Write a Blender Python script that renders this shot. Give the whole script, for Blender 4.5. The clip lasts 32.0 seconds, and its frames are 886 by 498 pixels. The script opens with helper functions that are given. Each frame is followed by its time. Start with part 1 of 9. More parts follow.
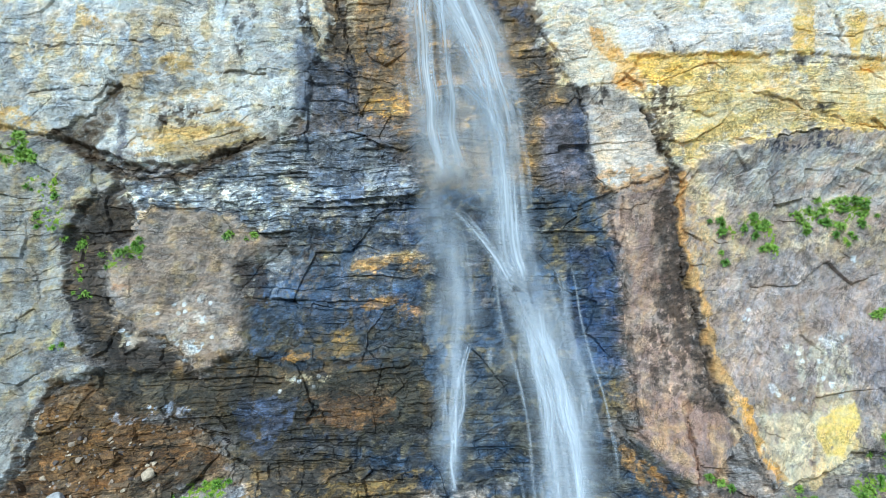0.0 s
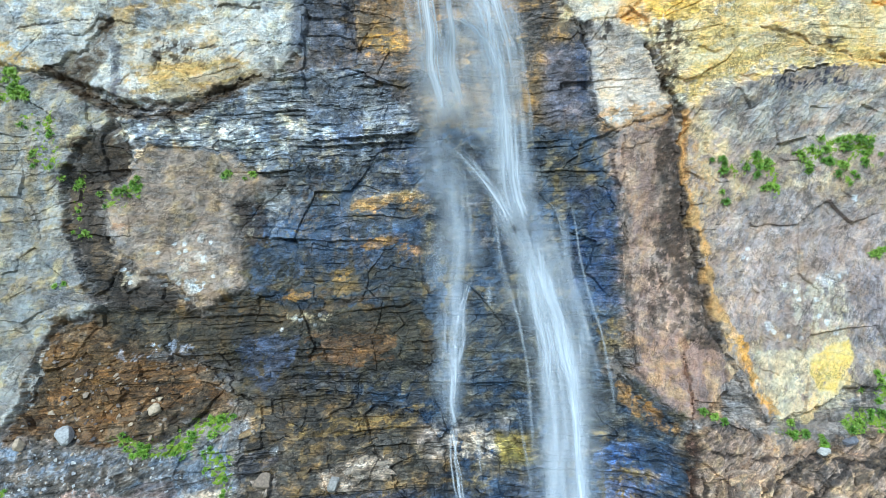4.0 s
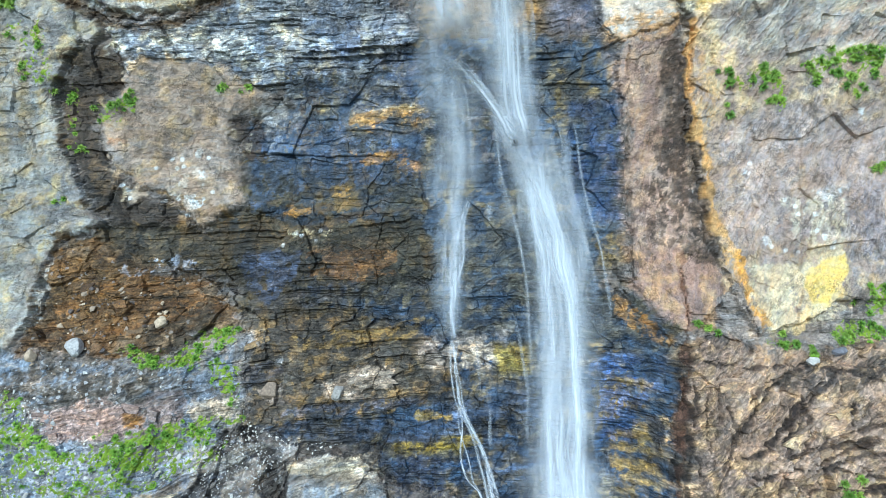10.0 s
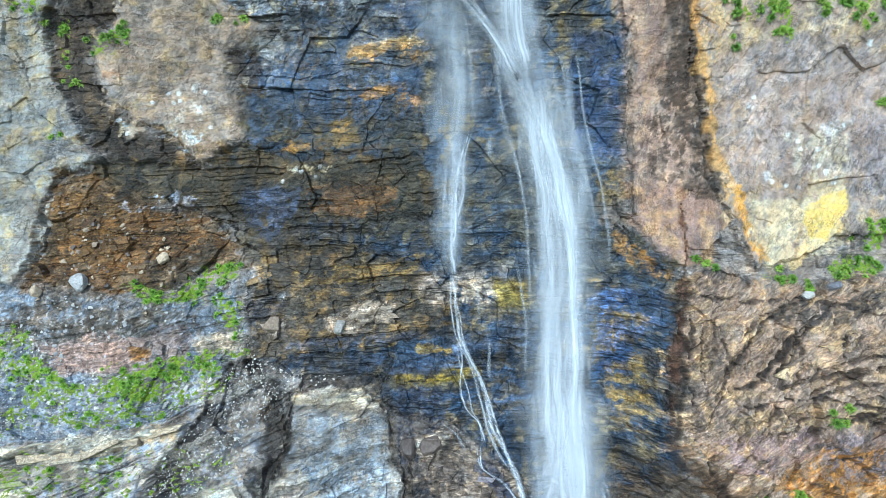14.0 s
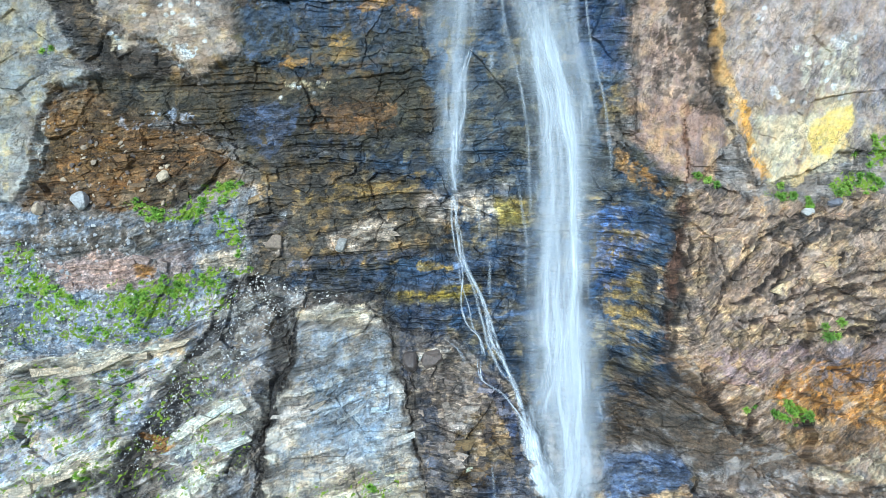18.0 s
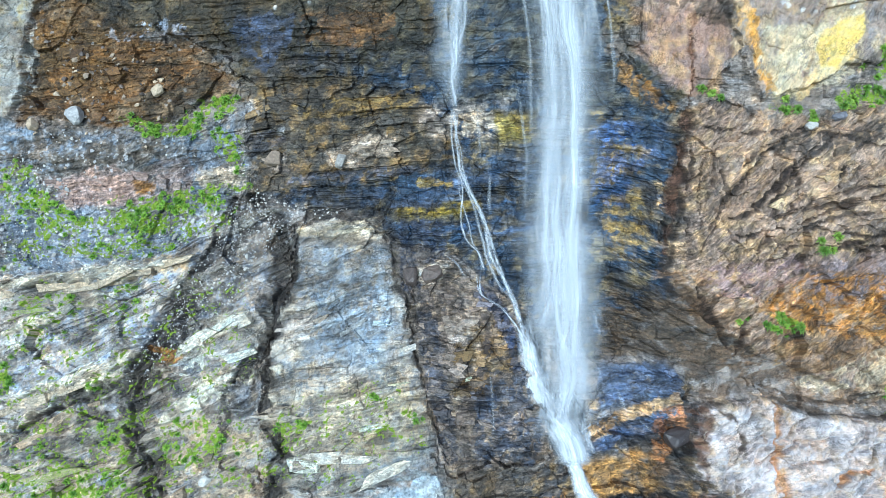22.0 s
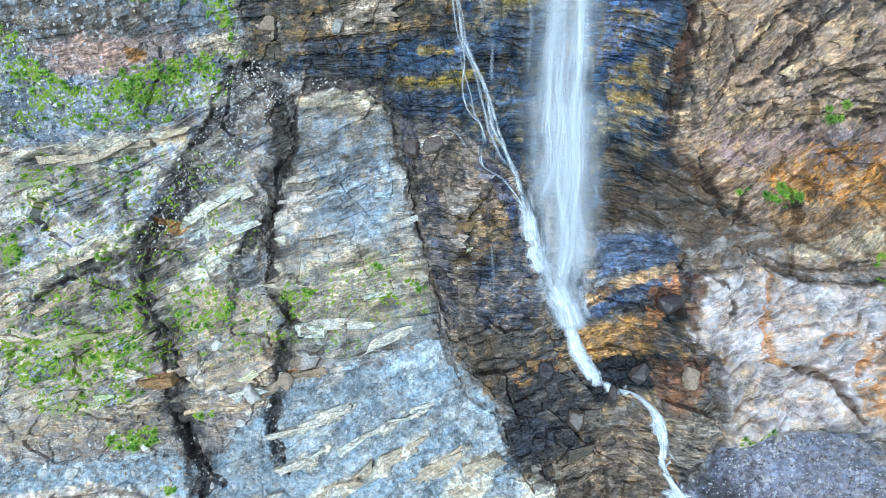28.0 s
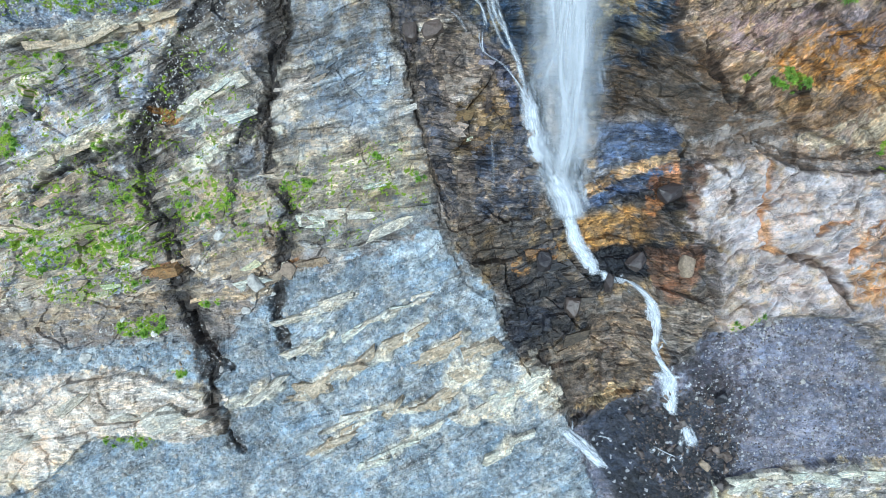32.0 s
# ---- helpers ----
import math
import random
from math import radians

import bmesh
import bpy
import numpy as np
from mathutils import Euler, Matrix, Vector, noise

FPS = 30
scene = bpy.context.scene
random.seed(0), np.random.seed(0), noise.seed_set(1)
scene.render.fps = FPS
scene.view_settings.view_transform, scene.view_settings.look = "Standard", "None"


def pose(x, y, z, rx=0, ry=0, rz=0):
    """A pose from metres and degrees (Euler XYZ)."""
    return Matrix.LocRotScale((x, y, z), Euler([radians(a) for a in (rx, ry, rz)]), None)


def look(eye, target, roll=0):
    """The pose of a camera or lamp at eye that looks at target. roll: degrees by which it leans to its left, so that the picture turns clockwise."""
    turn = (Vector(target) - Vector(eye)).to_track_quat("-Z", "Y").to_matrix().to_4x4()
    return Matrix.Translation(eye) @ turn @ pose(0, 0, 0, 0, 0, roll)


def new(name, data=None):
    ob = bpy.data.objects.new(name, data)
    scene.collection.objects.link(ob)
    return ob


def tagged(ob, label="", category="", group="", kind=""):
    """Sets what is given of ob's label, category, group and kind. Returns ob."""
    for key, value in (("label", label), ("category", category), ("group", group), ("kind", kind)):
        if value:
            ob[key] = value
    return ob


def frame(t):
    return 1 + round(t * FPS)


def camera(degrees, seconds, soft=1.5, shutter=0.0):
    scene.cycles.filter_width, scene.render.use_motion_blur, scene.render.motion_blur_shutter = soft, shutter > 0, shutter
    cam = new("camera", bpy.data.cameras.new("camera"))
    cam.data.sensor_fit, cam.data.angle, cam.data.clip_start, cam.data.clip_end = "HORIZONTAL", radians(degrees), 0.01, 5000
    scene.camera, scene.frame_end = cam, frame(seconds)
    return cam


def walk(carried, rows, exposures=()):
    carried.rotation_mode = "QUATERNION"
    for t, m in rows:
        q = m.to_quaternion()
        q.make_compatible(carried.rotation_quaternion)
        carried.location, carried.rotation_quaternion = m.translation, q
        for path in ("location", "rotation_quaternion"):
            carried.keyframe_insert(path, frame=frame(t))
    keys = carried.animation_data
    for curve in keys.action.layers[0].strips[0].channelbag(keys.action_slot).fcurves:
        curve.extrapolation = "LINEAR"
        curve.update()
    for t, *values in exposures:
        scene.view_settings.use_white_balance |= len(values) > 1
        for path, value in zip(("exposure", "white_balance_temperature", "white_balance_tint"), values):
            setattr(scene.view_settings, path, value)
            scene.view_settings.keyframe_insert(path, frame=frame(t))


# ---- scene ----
# The tilting, sinking aerial camera; z = 40 is its first height.
cam = camera(69.6, 32.0, 0.8)
METRES, EYE, TILT, LEAN, TURN = 5.0, 40.0, 0.0, 0.0, 0.0
ROWS = [
    (0.0, 0.0, 0.0, 0.0, 0.0, 0.0, -0.0),
    (0.5, 0.0034, 0.0022, -0.0211, 0.02, -0.49, 0.0),
    (1.0, 0.0011, 0.0026, -0.0376, -0.01, -1.07, 0.0),
    (1.5, 0.0001, 0.002, -0.0515, -0.0, -1.64, -0.0),
    (2.0, -0.0001, 0.0022, -0.0647, 0.01, -2.2, -0.0),
    (2.5, 0.0008, 0.0037, -0.0737, 0.0, -2.82, -0.0),
    (3.0, 0.0014, 0.005, -0.095, 0.01, -3.35, 0.0),
    (3.5, -0.0013, 0.0051, -0.105, -0.03, -3.92, 0.01),
    (5.5, -0.0028, 0.0046, -0.1538, -0.02, -6.24, 0.03),
    (6.0, -0.0047, 0.0032, -0.1646, -0.05, -6.79, 0.04),
    (6.5, -0.0023, 0.0022, -0.1717, -0.04, -7.34, 0.04),
    (7.0, -0.0029, -0.0003, -0.1799, -0.04, -7.89, 0.05),
    (7.5, -0.0028, -0.003, -0.1905, -0.05, -8.42, 0.05),
    (8.0, -0.0046, -0.0052, -0.1981, -0.05, -8.99, 0.06),
    (8.5, -0.0046, -0.0076, -0.2087, -0.05, -9.5, 0.05),
    (9.0, -0.0047, -0.0106, -0.217, -0.07, -10.04, 0.06),
    (9.5, -0.0089, -0.013, -0.2252, -0.08, -10.58, 0.06),
    (10.0, -0.0066, -0.0169, -0.2343, -0.07, -11.11, 0.07),
    (10.5, -0.0102, -0.0197, -0.2418, -0.1, -11.63, 0.06),
    (11.0, -0.01, -0.0239, -0.2497, -0.11, -12.15, 0.06),
    (11.5, -0.0082, -0.0279, -0.2582, -0.11, -12.69, 0.06),
    (12.0, -0.0058, -0.0323, -0.2707, -0.1, -13.21, 0.07),
    (12.5, -0.0037, -0.039, -0.2812, -0.09, -13.79, 0.08),
    (13.0, -0.0114, -0.044, -0.2949, -0.13, -14.5, 0.08),
    (13.5, -0.0131, -0.049, -0.3072, -0.13, -15.31, 0.09),
    (14.0, -0.0131, -0.056, -0.3211, -0.12, -16.1, 0.1),
    (14.5, -0.0153, -0.0622, -0.3338, -0.13, -16.89, 0.1),
    (16.5, -0.0244, -0.0873, -0.3847, -0.17, -20.09, 0.13),
    (17.0, -0.0251, -0.0945, -0.3997, -0.18, -20.87, 0.15),
    (17.5, -0.0265, -0.1036, -0.4173, -0.17, -21.64, 0.16),
    (18.0, -0.0266, -0.1122, -0.4307, -0.17, -22.48, 0.17),
    (18.5, -0.0299, -0.1204, -0.4462, -0.19, -23.29, 0.15),
    (19.0, -0.0248, -0.1283, -0.4587, -0.18, -24.13, 0.18),
    (19.5, -0.0315, -0.138, -0.471, -0.2, -24.96, 0.19),
    (20.0, -0.0357, -0.149, -0.4856, -0.22, -25.77, 0.19),
    (20.5, -0.033, -0.1583, -0.5017, -0.23, -26.59, 0.2),
    (21.0, -0.0295, -0.1681, -0.5172, -0.22, -27.39, 0.21),
    (21.5, -0.0311, -0.1777, -0.5309, -0.26, -28.15, 0.22),
    (22.0, -0.0345, -0.1858, -0.5405, -0.27, -28.95, 0.22),
    (22.5, -0.0343, -0.1942, -0.5516, -0.27, -29.73, 0.24),
    (23.0, -0.0344, -0.2033, -0.5624, -0.28, -30.5, 0.26),
    (23.5, -0.0363, -0.2132, -0.5739, -0.3, -31.24, 0.26),
    (24.0, -0.0368, -0.225, -0.587, -0.31, -31.96, 0.27),
    (24.5, -0.037, -0.2351, -0.5991, -0.29, -32.67, 0.29),
    (26.5, -0.05, -0.2773, -0.6485, -0.33, -35.7, 0.28),
    (27.0, -0.0524, -0.2915, -0.6666, -0.34, -36.72, 0.29),
    (27.5, -0.0554, -0.307, -0.6845, -0.36, -37.75, 0.3),
    (28.0, -0.0551, -0.3188, -0.6989, -0.36, -38.78, 0.31),
    (28.5, -0.0576, -0.3339, -0.7193, -0.37, -39.78, 0.31),
    (29.0, -0.0582, -0.3501, -0.7374, -0.38, -40.8, 0.32),
    (29.5, -0.0588, -0.3663, -0.7527, -0.4, -41.84, 0.34),
    (30.0, -0.0603, -0.3837, -0.7702, -0.4, -42.86, 0.34),
    (30.5, -0.0591, -0.4009, -0.789, -0.41, -43.91, 0.35),
    (31.0, -0.0584, -0.4184, -0.8061, -0.43, -44.97, 0.36),
    (31.5, -0.0575, -0.435, -0.8223, -0.44, -46.03, 0.36),
    (32.0, -0.058, -0.4502, -0.837, -0.46, -47.1, 0.37),
]
walk(cam, [(t, pose(0, 0, EYE, TILT, LEAN, TURN) @ pose(METRES * x, METRES * y, METRES * z, 90 + pitch, roll, yaw)) for t, x, y, z, yaw, pitch, roll in ROWS], [(0, 0.06, 5100, -5), (6, 0.16, 5150, -5), (12, 0.23, 5200, -5), (22, 0.22, 5110, -5), (27, 0.17, 5060, -4), (32, -0.06, 5270, -3)])

# ---- light: open shade under a bright hazy sky, a wide soft sun behind the camera ----
world = bpy.data.worlds.new("sky")
scene.world = world
world.use_nodes = True
wn = world.node_tree.nodes
sky = wn.new("ShaderNodeTexSky")
sky.sky_type = "NISHITA"
sky.sun_disc = False
sky.sun_elevation, sky.sun_rotation = radians(52), radians(200)
sky.dust_density = 3.0
world.node_tree.links.new(sky.outputs[0], wn["Background"].inputs[0])
wn["Background"].inputs[1].default_value = 0.14
sun = new("sun", bpy.data.lights.new("sun", "SUN"))
sun.data.energy, sun.data.angle, sun.data.color = 2.6, radians(10), (1.0, 0.98, 0.94)
sun.matrix_world = look((-16, -40, 46), (0, 30, 0))


# ---- numeric noise ----
TABLE = np.random.RandomState(5).rand(1024, 1024).astype(np.float32)
WAY_C, WAY_S = np.cos(TABLE * np.float32(2 * np.pi)), np.sin(TABLE * np.float32(2 * np.pi))


def slot(i, j, seed):
    return (np.asarray(i).astype(np.int32) + 37 * seed) & 1023, (np.asarray(j).astype(np.int32) + 91 * seed) & 1023


def hashed(i, j, seed):
    return TABLE[slot(i, j, seed)]


def vnoise(x, y, seed):
    """Gradient noise, about 0 to 1, on axes turned by the seed so that no two layers line up."""
    c, s = math.cos(0.5 + seed * 2.4), math.sin(0.5 + seed * 2.4)
    x, y = c * x - s * y, s * x + c * y
    i, j = np.floor(x), np.floor(y)
    u, v = x - i, y - j
    total = 0
    for di in (0, 1):
        for dj in (0, 1):
            k = slot(i + di, j + dj, seed)
            fu, fv = (u if di else 1 - u), (v if dj else 1 - v)
            total = total + fu * fu * (3 - 2 * fu) * fv * fv * (3 - 2 * fv) * (WAY_C[k] * (u - di) + WAY_S[k] * (v - dj))
    return np.clip(0.5 + 0.85 * total, 0, 1)


def fbm(x, y, octaves, seed, gain=0.5):
    total, amp, norm = 0, 1.0, 0.0
    for k in range(octaves):
        total = total + amp * vnoise(x * 2 ** k + 17.3 * k, y * 2 ** k - 9.1 * k, seed + k)
        norm += amp
        amp *= gain
    return total / norm * 2 - 1


def cells(x, y, seed):
    """Voronoi: the edge distance, two random numbers of the cell, and the offsets from its seed point."""
    i, j = np.floor(x), np.floor(y)
    f1 = np.full(x.shape, 9.0, np.float32)
    f2 = np.full(x.shape, 9.0, np.float32)
    bi, bj, bx, by = (np.zeros(x.shape, np.float32) for _ in range(4))
    for di in (-1, 0, 1):
        for dj in (-1, 0, 1):
            px, py = i + di, j + dj
            dx, dy = x - px - 0.1 - 0.8 * hashed(px, py, seed), y - py - 0.1 - 0.8 * hashed(px, py, seed + 1)
            d = dx * dx + dy * dy
            near = d < f1
            f2 = np.where(near, f1, np.minimum(f2, d))
            f1 = np.where(near, d, f1)
            bi, bj = np.where(near, px, bi), np.where(near, py, bj)
            bx, by = np.where(near, dx, bx), np.where(near, dy, by)
    return np.sqrt(f2) - np.sqrt(f1), hashed(bi, bj, seed + 2), hashed(bi, bj, seed + 3), bx, by


def smooth(a, b, v):
    w = np.clip((v - a) / (b - a), 0, 1)
    return w * w * (3 - 2 * w)


# ---- the cliff's chart: x across, s metres up along its mean profile (s = 0 at the first eye's height) ----
PROF_Z = np.array([32.0, 14, 9, 4, 0, -4, -8, -12, -16, -20, -24, -28, -32, -36, -42, -50, -58])
PROF_Y = np.array([36.5, 35.6, 35.5, 35.8, 36, 35.8, 35, 33.9, 32.6, 30.9, 27.9, 24.7, 21.4, 18, 13, 6.5, -2])
zf = np.linspace(-58, 32, 1801)
yf = np.interp(zf, PROF_Z[::-1], PROF_Y[::-1])
yf = np.convolve(np.pad(yf, 40, mode="edge"), np.ones(81) / 81, mode="valid")
sf = np.concatenate([[0], np.cumsum(np.hypot(np.diff(zf), np.diff(yf)))])
sf -= np.interp(0, zf, sf)
ty, tz = np.gradient(yf, sf), np.gradient(zf, sf)


def mean_y(x, z):
    """The sheet's large swells: both flanks stand forward of the gully."""
    right = smooth(9, 14, x) * np.interp(z, [-50, -38, -32, -25, -20, -13, -8, -3, 3, 8, 14], [-1, -2, -2.2, -1.7, -3.0, -2.2, -1.4, -1.0, -1.0, -1.9, -1.9])
    left = smooth(-13, -18, x) * np.interp(z, [-30, -22, -19, -12, -8, 0, 6], [0, -0.5, -1.8, -1.2, -1.2, -1.0, -0.6])
    return right + left


def base(x, s):
    z = np.interp(s, sf, zf)
    return x, np.interp(s, sf, yf) + mean_y(x, z), z


def lifted(x, s, h):
    bx, by, bz = base(x, s)
    return bx, by - h * np.interp(s, sf, tz), bz + h * np.interp(s, sf, ty) + EYE


# ---- the cliff sheet ----
def spread(lo, hi, step, far_lo, far_hi, grow=1.12):
    core = list(np.arange(lo, hi + 1e-6, step))
    up, st = [core[-1]], step
    while up[-1] < far_hi:
        st *= grow
        up.append(up[-1] + st)
    down, st = [core[0]], step
    while down[-1] > far_lo:
        st *= grow
        down.append(down[-1] - st)
    return np.array(down[:0:-1] + core + up[1:])


STEP = 0.06
gx = spread(-27.6, 27.0, STEP, -90, 90)
gs = spread(-51.5, 15.2, STEP, -58, 30)
X, S = (v.astype(np.float32) for v in np.meshgrid(gx, gs))
# coarse lattice for outlines
cx, cs = np.arange(-34, 34.01, 0.2), np.arange(-60, 24.01, 0.2)
CX, CS = np.meshgrid(cx, cs)


def inside(poly):
    """Signed distance to a closed outline on the coarse lattice; positive inside."""
    p = np.array(poly)
    best, odd = np.full(CX.shape, 1e9), np.zeros(CX.shape, bool)
    for (ax, ay), (bx, by) in zip(p, np.roll(p, -1, axis=0)):
        ex, ey = bx - ax, by - ay
        w = np.clip(((CX - ax) * ex + (CS - ay) * ey) / (ex * ex + ey * ey + 1e-9), 0, 1)
        best = np.minimum(best, np.hypot(CX - ax - w * ex, CS - ay - w * ey))
        odd ^= ((ay > CS) != (by > CS)) & (CX < ex * (CS - ay) / (ey if abs(ey) > 1e-9 else 1e-9) + ax)
    return np.where(odd, best, -best)


def sample(grid, x, s):
    u = np.clip((x - cx[0]) / 0.2, 0, len(cx) - 1.001)
    v = np.clip((s - cs[0]) / 0.2, 0, len(cs) - 1.001)
    i, j = u.astype(int), v.astype(int)
    u, v = u - i, v - j
    return (grid[j, i] * (1 - u) + grid[j, i + 1] * u) * (1 - v) + (grid[j + 1, i] * (1 - u) + grid[j + 1, i + 1] * u) * v


# ragged wander of every outline, at two scales
WX = X + 0.15 * fbm(X * 0.6, S * 0.6, 3, 11) + 0.18 * fbm(X * 1.9, S * 1.9, 3, 12) + 0.07 * fbm(X * 5.5, S * 5.5, 2, 15)
WS = S + 0.13 * fbm(X * 0.6, S * 0.6, 3, 13) + 0.16 * fbm(X * 1.9, S * 1.9, 3, 14) + 0.06 * fbm(X * 5.5, S * 5.5, 2, 16)


def window(points, margin):
    """The part of the sheet round some chart points."""
    p = np.array(points)
    i0, i1 = np.searchsorted(gx, [p[:, 0].min() - margin, p[:, 0].max() + margin])
    j0, j1 = np.searchsorted(gs, [p[:, 1].min() - margin, p[:, 1].max() + margin])
    return np.s_[j0:j1, i0:i1]


def area(poly, soft=0.15):
    w = window(poly, 1.4 + soft)
    return w, smooth(-soft, soft, sample(inside(poly), WX[w], WS[w])).astype(np.float32)


def along(path, margin):
    """Distance from a broken line, and how far along it, on the wandering sheet."""
    w = window(path, margin + 1.2)
    wx, ws = WX[w], WS[w]
    p = np.array(path)
    best, far, run = np.full(wx.shape, 99.0, np.float32), np.zeros(wx.shape, np.float32), 0.0
    for (ax, ay), (bx, by) in zip(p[:-1], p[1:]):
        ex, ey = bx - ax, by - ay
        k = np.clip(((wx - ax) * ex + (ws - ay) * ey) / (ex * ex + ey * ey + 1e-9), 0, 1)
        d = np.hypot(wx - ax - k * ex, ws - ay - k * ey)
        near = d < best
        best, far = np.where(near, d, best), np.where(near, run + k * math.hypot(ex, ey), far)
        run += math.hypot(ex, ey)
    return w, best, far / run


def lin(r, g, b):
    return np.array([((v / 255 + 0.055) / 1.055) ** 2.4 if v > 10 else v / 255 / 12.92 for v in (r, g, b)])


shape = X.shape
H = np.zeros(shape, np.float32)                                   # rise of the rock above the mean sheet
COL = (np.zeros(shape + (3,)) + lin(150, 140, 132)).astype(np.float32)     # pigment, with some painted shade and sky reflection
WET = np.zeros(shape, np.float32)
MOSS = np.zeros(shape, np.float32)
BEDS = np.full(shape, 0.10, np.float32)                           # how strongly bedding steps show
FACET = np.full(shape, 0.22, np.float32)                          # how strongly fracture facets show
PEBBLE = np.zeros(shape, np.float32)                              # loose gravel and chips
TILT_B = np.zeros(shape, np.float32)                              # bedding's climb to the right
MID_X = np.zeros(shape, np.float32)                   # the middle that the bedding turns about
OWNER = np.zeros(shape, int)
n_big = fbm(X * 0.35, S * 0.35, 4, 21)
n_mid = fbm(X * 1.3, S * 1.3, 4, 22)
n_fine = fbm(X * 5.0, S * 5.0, 3, 23)
n_drip = fbm(X * 1.6 + 0.9 * n_mid, S * 0.32 + 0.5 * n_mid, 4, 24)                # long downward streaks
n_bed = fbm(X * 0.4 + 0.8 * n_mid, S * 1.9 - X * 0.2 + 0.8 * n_mid, 4, 25)      # flat-lying bands
chip_a = cells(WX * 0.8, WS * 1.35 - WX * 0.2, 26)[1]        # angular patches of stone, two sizes
chip_b = cells(WX * 2.1, WS * 3.6 - WX * 0.5, 28)[1]
chips = 0.55 * (chip_a - 0.5) + 0.6 * (chip_b - 0.5)
n_mid = n_mid + 0.25 * chips
n_bed = n_bed + 0.35 * chips
n_drip = n_drip + 0.25 * chips
FACES = ["cliff_wall"]
LABELS = {"cliff_wall": "grey-brown weathered limestone cliff wall with fractured beds"}


def paint(w, mask, colour, amount=1.0):
    m = np.clip(mask * amount, 0, 1)[..., None]
    COL[w] = COL[w] * (1 - m) + np.asarray(colour, np.float32) * m


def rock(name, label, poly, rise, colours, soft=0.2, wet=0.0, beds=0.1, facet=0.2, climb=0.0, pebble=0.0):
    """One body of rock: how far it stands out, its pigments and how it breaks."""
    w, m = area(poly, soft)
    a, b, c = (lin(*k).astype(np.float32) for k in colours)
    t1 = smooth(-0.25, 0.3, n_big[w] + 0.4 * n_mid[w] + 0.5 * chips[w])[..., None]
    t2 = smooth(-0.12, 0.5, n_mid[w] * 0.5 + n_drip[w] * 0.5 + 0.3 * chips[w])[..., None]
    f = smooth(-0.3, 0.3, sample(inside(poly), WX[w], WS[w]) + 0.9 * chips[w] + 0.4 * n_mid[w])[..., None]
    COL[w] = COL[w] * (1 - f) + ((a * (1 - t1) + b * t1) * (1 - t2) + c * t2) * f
    for field, value in ((H, rise), (WET, wet), (BEDS, beds), (FACET, facet), (PEBBLE, pebble), (MOSS, 0.0)):
        field[w] = field[w] * (1 - m) + value * m
    if name not in FACES:
        FACES.append(name)
        LABELS[name] = label
    TILT_B[w] = np.where(m > 0.5, climb, TILT_B[w])
    MID_X[w] = np.where(m > 0.5, sum(p[0] for p in poly) / len(poly), MID_X[w])
    OWNER[w] = np.where(m > 0.5, FACES.index(name), OWNER[w])


PALE = ((206, 203, 196), (188, 190, 192), (196, 180, 142))
MAUVE = ((168, 154, 144), (146, 136, 134), (182, 166, 142))
BROWN = ((120, 104, 88), (98, 84, 70), (150, 122, 84))
# the blue is sky reflected in wet rock, put into the colour
WET_SKY_BLUE = ((84, 100, 122), (88, 90, 90), (126, 110, 74))
# wet brown stone, darkened further by the overhang's shade painted in
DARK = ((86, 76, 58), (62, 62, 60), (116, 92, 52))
SLATE = ((142, 142, 142), (152, 142, 130), (176, 162, 140))

# upper tier
rock("cliff_top_gully", "dark brown water-stained rock of a cliff gully behind the fall",
     [(-8.4, 15.9), (6.8, 15.9), (5.6, 12.0), (7.4, 8.6), (8.1, 3.5), (5.6, 1.3), (-1.4, 1.9), (-5.8, 3.5), (-8.3, 6.4), (-7.4, 10.1)], 0.0,
     ((136, 114, 84), (112, 104, 98), (160, 124, 70)), wet=0.45, beds=0.1, facet=0.13)
rock("cliff_pale_overhang", "pale grey limestone overhang streaked with ochre and black",
     [(-26.9, 15.4), (-7.0, 15.7), (-6.2, 11.9), (-7.3, 9.7), (-7.6, 7.5), (-9.5, 5.8), (-12.3, 5.4), (-14.8, 4.7), (-17.5, 4.8), (-20.1, 5.9), (-23.2, 6.5), (-26.8, 7.4)], 0.42,
     ((206, 200, 190), (188, 190, 192), (204, 190, 160)), soft=0.18, beds=0.025, facet=0.07)
rock("cliff_yellow_overhang", "pale and yellow-stained limestone overhang with rust seams",
     [(5.2, 15.7), (26.5, 14.8), (26.5, 9.7), (18.2, 10.2), (13.5, 10.2), (10.8, 10.4), (9.7, 9.1), (7.1, 9.0), (5.5, 11.3)], 0.34,
     ((236, 224, 206), (220, 208, 194), (234, 206, 150)), soft=0.15, beds=0.025, facet=0.08)
rock("cliff_yellow_overhang", "", [(8.0, 9.1), (9.9, 9.2), (11.0, 10.4), (13.6, 10.2), (18.3, 10.3), (26.6, 9.8), (27.0, 6.1), (20.9, 6.5), (17.1, 5.9), (13.5, 4.2), (12.3, 4.4), (11.0, 7.8)], 0.15,
     ((236, 214, 168), (222, 206, 182), (240, 208, 132)), soft=0.15, beds=0.06, facet=0.11)
rock("cliff_grey_panel", "smooth grey limestone panel beside a waterfall",
     [(7.7, 9.0), (9.7, 9.1), (10.8, 7.8), (11.5, 6.0), (12.3, 4.2), (9.6, 3.2), (8.2, 4.1)], 0.3,
     ((192, 178, 164), (180, 168, 156), (200, 178, 148)), soft=0.12, beds=0.03, facet=0.07)
